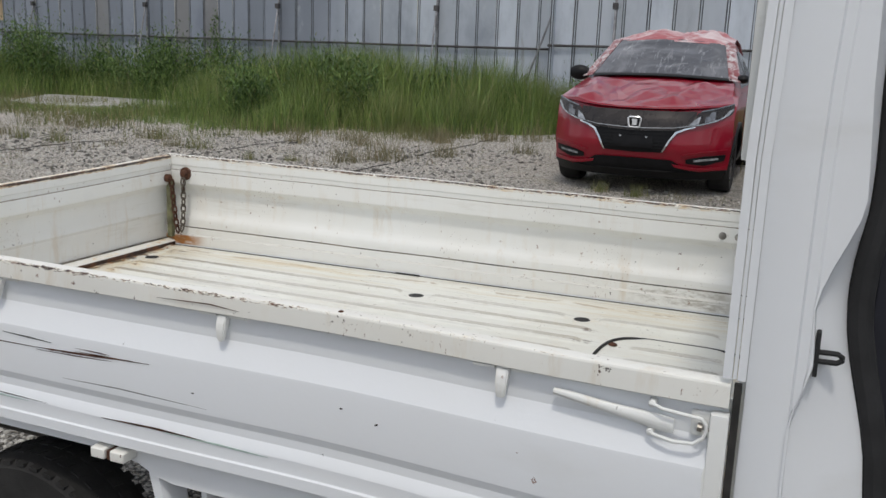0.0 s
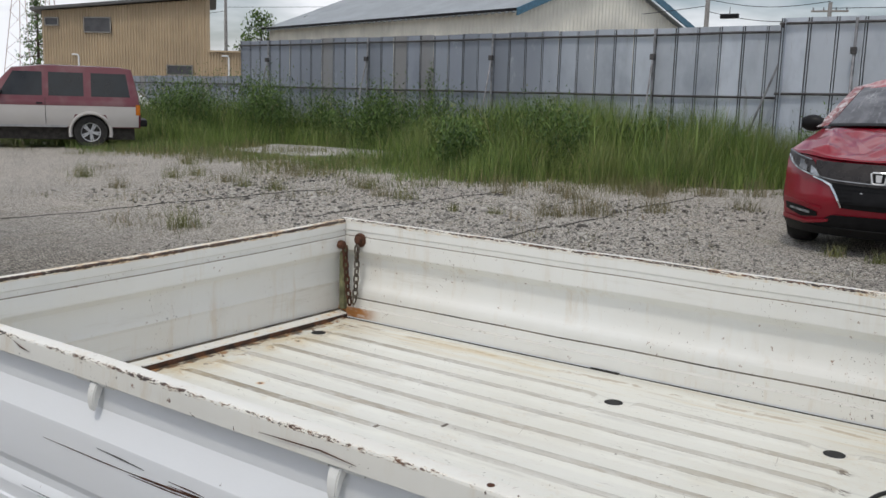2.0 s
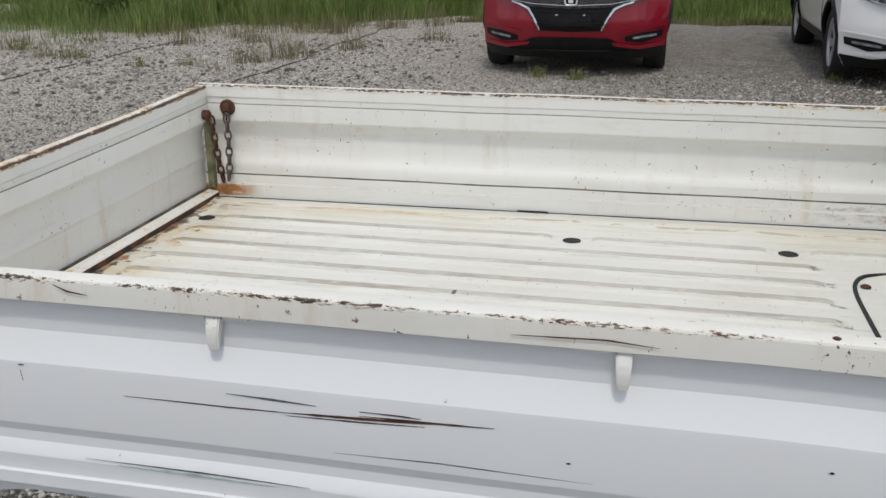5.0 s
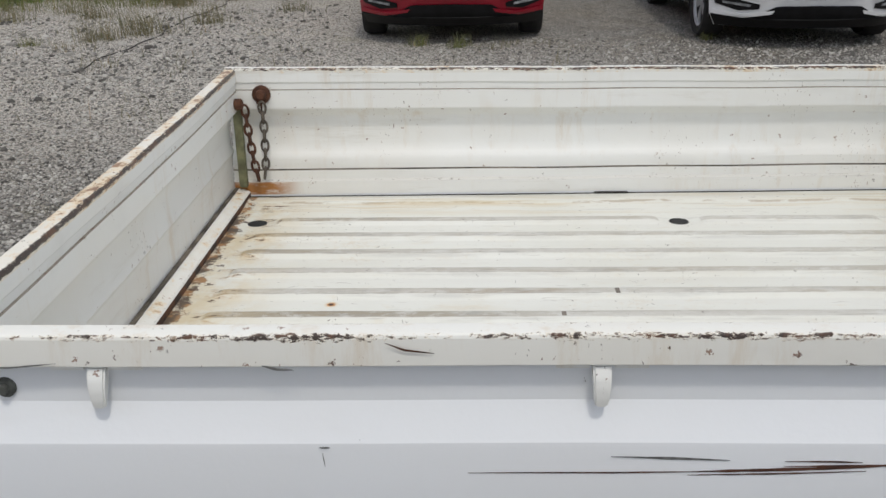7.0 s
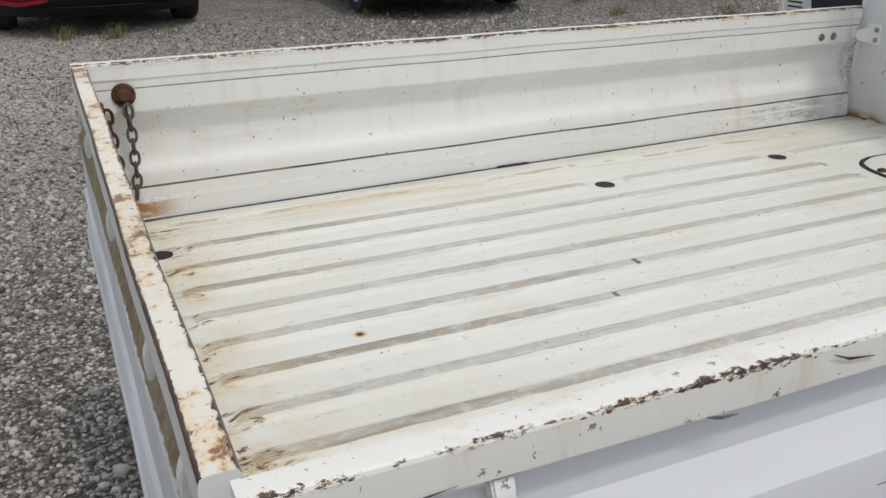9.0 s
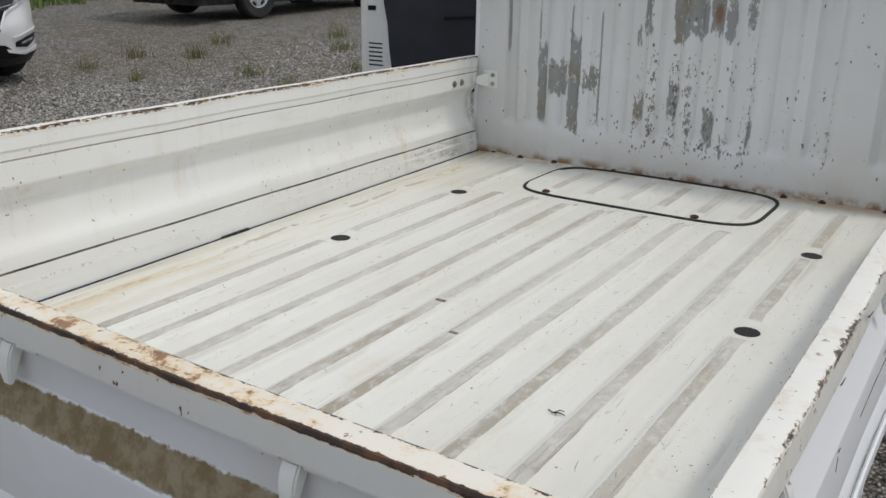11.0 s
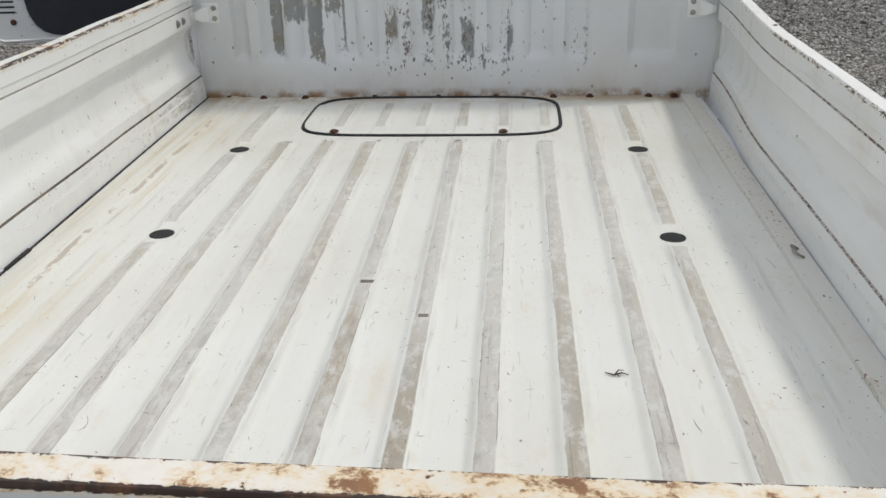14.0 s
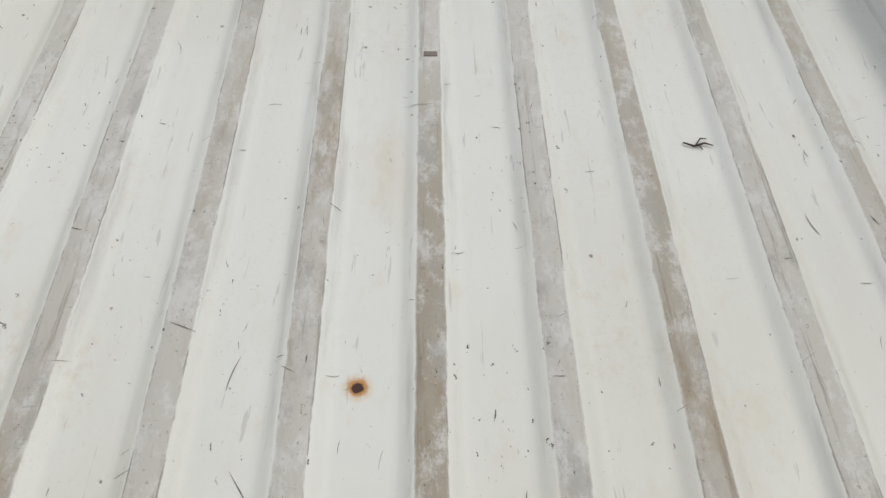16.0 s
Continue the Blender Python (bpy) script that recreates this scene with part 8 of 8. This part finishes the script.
for f, w, z0, z1 in ((0.34, 1.7, 4.55, 5.45), (0.06, 0.9, 4.9, 5.4), (0.83, 1.6, 2.25, 2.85)):
    window(beige, L.lerp(R, f), along, out, w, z0, z1)
bm = bm_new()
ribbed_wall(bm, (R + out * 0.02).to_2d(), (R + along * 2.4).to_2d(), 0, 3.6, 3.6, 0.17, 0.07)
ring = [R + Vector((0, 0, 3.6)) + out * 0.2, R + along * 2.5 + out * 0.2 + Vector((0, 0, 3.6)), R + along * 2.5 - out * 3 + Vector((0, 0, 3.7)), R - out * 3 + Vector((0, 0, 3.7))]
loft(bm, [ring, [p + Vector((0, 0, 0.1)) for p in ring]])
part("annex", bm, M["beige"], beige)
for f, z1 in ((0.22, 3.3), (1.12, 3.4)):
    p = L.lerp(R, f) + out * 0.12
    bm = bm_new()
    tube(bm, [p + Vector((0, 0, 0)), p + Vector((0, 0, z1 - 0.1)), p - along * 0.06 + Vector((0, 0, z1)), p - along * 0.4 + Vector((0, 0, z1))], 0.05, 8)
    part("vent_pipe", bm, M["paint_clean"], beige)

store = thing("warehouse", "cream warehouse with grey sheet roof and blue gable trim", "building")
A, B, C = Vector((-49.6, 48.3, 0)), Vector((-24.0, 42.0, 0)), Vector((-20.4, 56.4, 0))
D = A + (C - B)
EAVE, RIDGE = 6.15, 9.0
bm = bm_new()
ribbed_wall(bm, A.to_2d(), B.to_2d(), 0, EAVE, EAVE, 0.30, 0.07)
mid = B.lerp(C, 0.5)
ribbed_wall(bm, B.to_2d(), mid.to_2d(), 0, EAVE, RIDGE, 0.30, 0.07)
ribbed_wall(bm, mid.to_2d(), C.to_2d(), 0, RIDGE, EAVE, 0.30, 0.07)
ribbed_wall(bm, C.to_2d(), D.to_2d(), 0, EAVE, EAVE, 0.30, 0.07)
part("wall", bm, M["cream"], store)
long_ = (B - A).normalized()
deep = (C - B).normalized()
for s, (p, q) in ((1, (B, mid)), (-1, (C, mid))):
    bm = bm_new()
    rows = []
    for i in range(25):
        k = i / 24 * 1.0
        e0, e1 = -0.6, 1.0
        rows.append([])
        for j in range(201):
            f = j / 200
            base = A.lerp(B, f * 1.035 - 0.02) + deep * ((p - B).length if s < 0 else 0)
            y = lerp(e0, (mid - B).length, k)
            pt = base + deep * (y if s > 0 else -y)
            rows[-1].append(pt + Vector((0, 0, EAVE + (RIDGE - EAVE) * y / (mid - B).length + 0.10 + (0.09 if j % 4 in (1, 2) else 0))))
    loft(bm, rows, False, False)
    solid(bm, 0.03)
    part("roof", bm, M["roof_grey"], store)
    bm = bm_new()
    tip = B + long_ * 0.75 + Vector((0, 0, 0))
    e = B if s > 0 else C
    d = deep if s > 0 else -deep
    p0 = e + long_ * 0.72 - d * 0.75 + Vector((0, 0, EAVE - 0.20))
    p1 = mid + long_ * 0.72 + Vector((0, 0, RIDGE + 0.12))
    loft(bm, [[q_ + long_ * u + Vector((0, 0, v)) for u, v in ((0, -0.12), (0.10, -0.12), (0.10, 0.28), (0, 0.28))] for q_ in (p0, p1)])
    part("gable_trim", bm, M["blue_trim"], store, "blue gable trim")
bm = bm_new()
loft(bm, [[q_ + Vector((0, 0, EAVE - 0.06)) - deep * u + Vector((0, 0, v)) for u, v in ((0.58, 0), (0.72, 0), (0.72, 0.14), (0.58, 0.14))] for q_ in (A, B + long_ * 0.7)])
part("gutter", bm, M["black"], store)


def utility_pole(at, h, arms):
    pole = thing("utility_pole", "grey concrete utility pole with cross arms", "pole", "utility poles")
    bm = bm_new()
    tube(bm, [(0, 0, -0.1), (0, 0, h)], [0.17, 0.10], 12)
    part("shaft", bm, simple("pole_concrete", (0.30, 0.29, 0.28), 0.8), pole)
    for k in range(arms):
        bm = bm_new()
        box(bm, (-0.9, -0.05, h - 0.5 - 0.8 * k), (0.9, 0.05, h - 0.40 - 0.8 * k), 0.01)
        part("cross_arm", bm, M["steel"], pole)
        for u in (-0.8, -0.3, 0.3, 0.8):
            bm = bm_new()
            disc(bm, (u, 0, h - 0.40 - 0.8 * k), (0, 0, 1), [(0.03, 0), (0.05, 0.05), (0.03, 0.09), (0.045, 0.13), (0.0, 0.16)], 8)
            part("insulator", bm, M["lamp"], pole)
    pole.matrix_basis = pose(*at, 0, 0, 0, 12)


utility_pole((-56.5, 50.0), 12.0, 2)
utility_pole((-16.6, 50.5), 11.5, 2)
utility_pole((-9.9, 50.0), 6.9, 1)
utility_pole((14.0, 47.0), 11.0, 2)
wires = thing("power_lines", "thin black power lines between the poles", "cables")
for i, (a, b) in enumerate((((-16.6, 50.5, 7.35), (-9.9, 50.0, 6.95)), ((-9.9, 50.0, 6.6), (14, 47, 7.0)), ((-16.6, 50.5, 6.7), (-9.9, 50.0, 6.1)), ((-9.9, 50, 7.2), (14, 47, 8.2)), ((-30, 56, 7.5), (-16.6, 50.5, 7.0)),
                            ((-56.5, 50, 8.2), (-30, 62, 9.5)), ((-90, 60, 9.0), (-56.5, 50, 7.9)), ((-16.6, 50.5, 8.1), (14, 47, 8.9)))):
    a, b = Vector(a), Vector(b)
    bm = bm_new()
    tube(bm, [a.lerp(b, k / 12) - Vector((0, 0, 0.35 * math.sin(math.pi * k / 12))) for k in range(13)], 0.018, 5)
    part("wire", bm, M["rubber"], wires)
bm = bm_new()
box(bm, (-15.75, 50.2, 6.25), (-14.75, 50.5, 6.50), 0.04)
tube(bm, [(-15.25, 50.35, 6.5), (-15.25, 50.35, 6.85)], 0.02, 6)
part("cable_box", bm, M["black"], wires)


def far_tree(at, h, spread, conifer, seed):
    r = np.random.default_rng(seed)
    tree = thing("conifer" if conifer else "tree", "dark green conifer far behind the buildings" if conifer else "thin-leaved distant green tree", "tree")
    bm = bm_new()
    tube(bm, [(0, 0, -0.1), (0.05, 0, h * 0.5), (0, 0.05, h * 0.97)], [h * 0.022, h * 0.014, h * 0.003], 8)
    pts = []
    for i in range(26):
        f = 0.22 + 0.75 * i / 26
        reach = spread * ((1 - f) * 1.2 + 0.05 if conifer else math.sin(math.pi * min(1, f * 0.95)) * r.uniform(0.5, 1.0))
        a = i * 2.4
        tip = Vector((math.cos(a) * reach, math.sin(a) * reach, h * f + (-0.10 if conifer else 0.25) * reach))
        tube(bm, [(0, 0, h * f), tip], [h * 0.006, h * 0.002], 5)
        pts += [Vector((0, 0, h * f)).lerp(tip, q) for q in r.uniform(0.25, 1.05, 60)]
    part("trunk", bm, M["twig"], tree)
    c = np.array(pts) + r.normal(0, spread * 0.10, (len(pts), 3))
    ob = strips("crown", "", c, r.uniform(0.12, 0.30, len(c)), r.uniform(0.04, 0.10, len(c)), r.uniform(0.3, 1.4, len(c)), M["leaf"], "", 0.6, 2)
    ob.parent = tree
    tree.matrix_basis = pose(*at, 0)


far_tree((-50.8, 48.5), 7.6, 2.3, False, 1)
far_tree((-47.9, 50.5), 7.0, 2.0, False, 2)
far_tree((-80.0, 47.5), 10.0, 2.4, True, 3)
far_tree((-83.0, 51.5), 8.0, 2.0, True, 4)


def pylon(at, h):
    tower = thing("pylon", "red and white lattice power pylon far away", "pylon")
    bm = bm_new()
    for sx in (-1, 1):
        for sy in (-1, 1):
            tube(bm, [(sx * h * 0.09, sy * h * 0.09, 0), (sx * h * 0.02, sy * h * 0.02, h * 0.7), (0, 0, h)], 0.12, 5)
    for i in range(9):
        f = i / 9
        w0, w1 = lerp(0.09, 0.02, f / 0.78 if f < 0.78 else 1) * h, lerp(0.09, 0.02, min(1, (f + 0.11) / 0.78)) * h
        tube(bm, [(-w0, -w0, f * h), (w1, -w1, (f + 0.11) * h)], 0.06, 4)
        tube(bm, [(w0, -w0, f * h), (-w1, -w1, (f + 0.11) * h)], 0.06, 4)
    for f in (0.66, 0.78, 0.9):
        tube(bm, [(-h * 0.13, 0, h * f), (h * 0.13, 0, h * f)], 0.09, 5)
    part("lattice", bm, simple("pylon_red", (0.42, 0.30, 0.28), 0.6), tower)
    tower.matrix_basis = pose(*at, 0, 0, 0, 30)


pylon((-250, 151), 44)
pylon((-300, 172), 60)
copy_thing(white_van, pose(33.5, -8.0, ground_z(33.5, -6)))
copy_thing(white_van, pose(-27.2, 21.0, 0.0, 0, 0, 150))
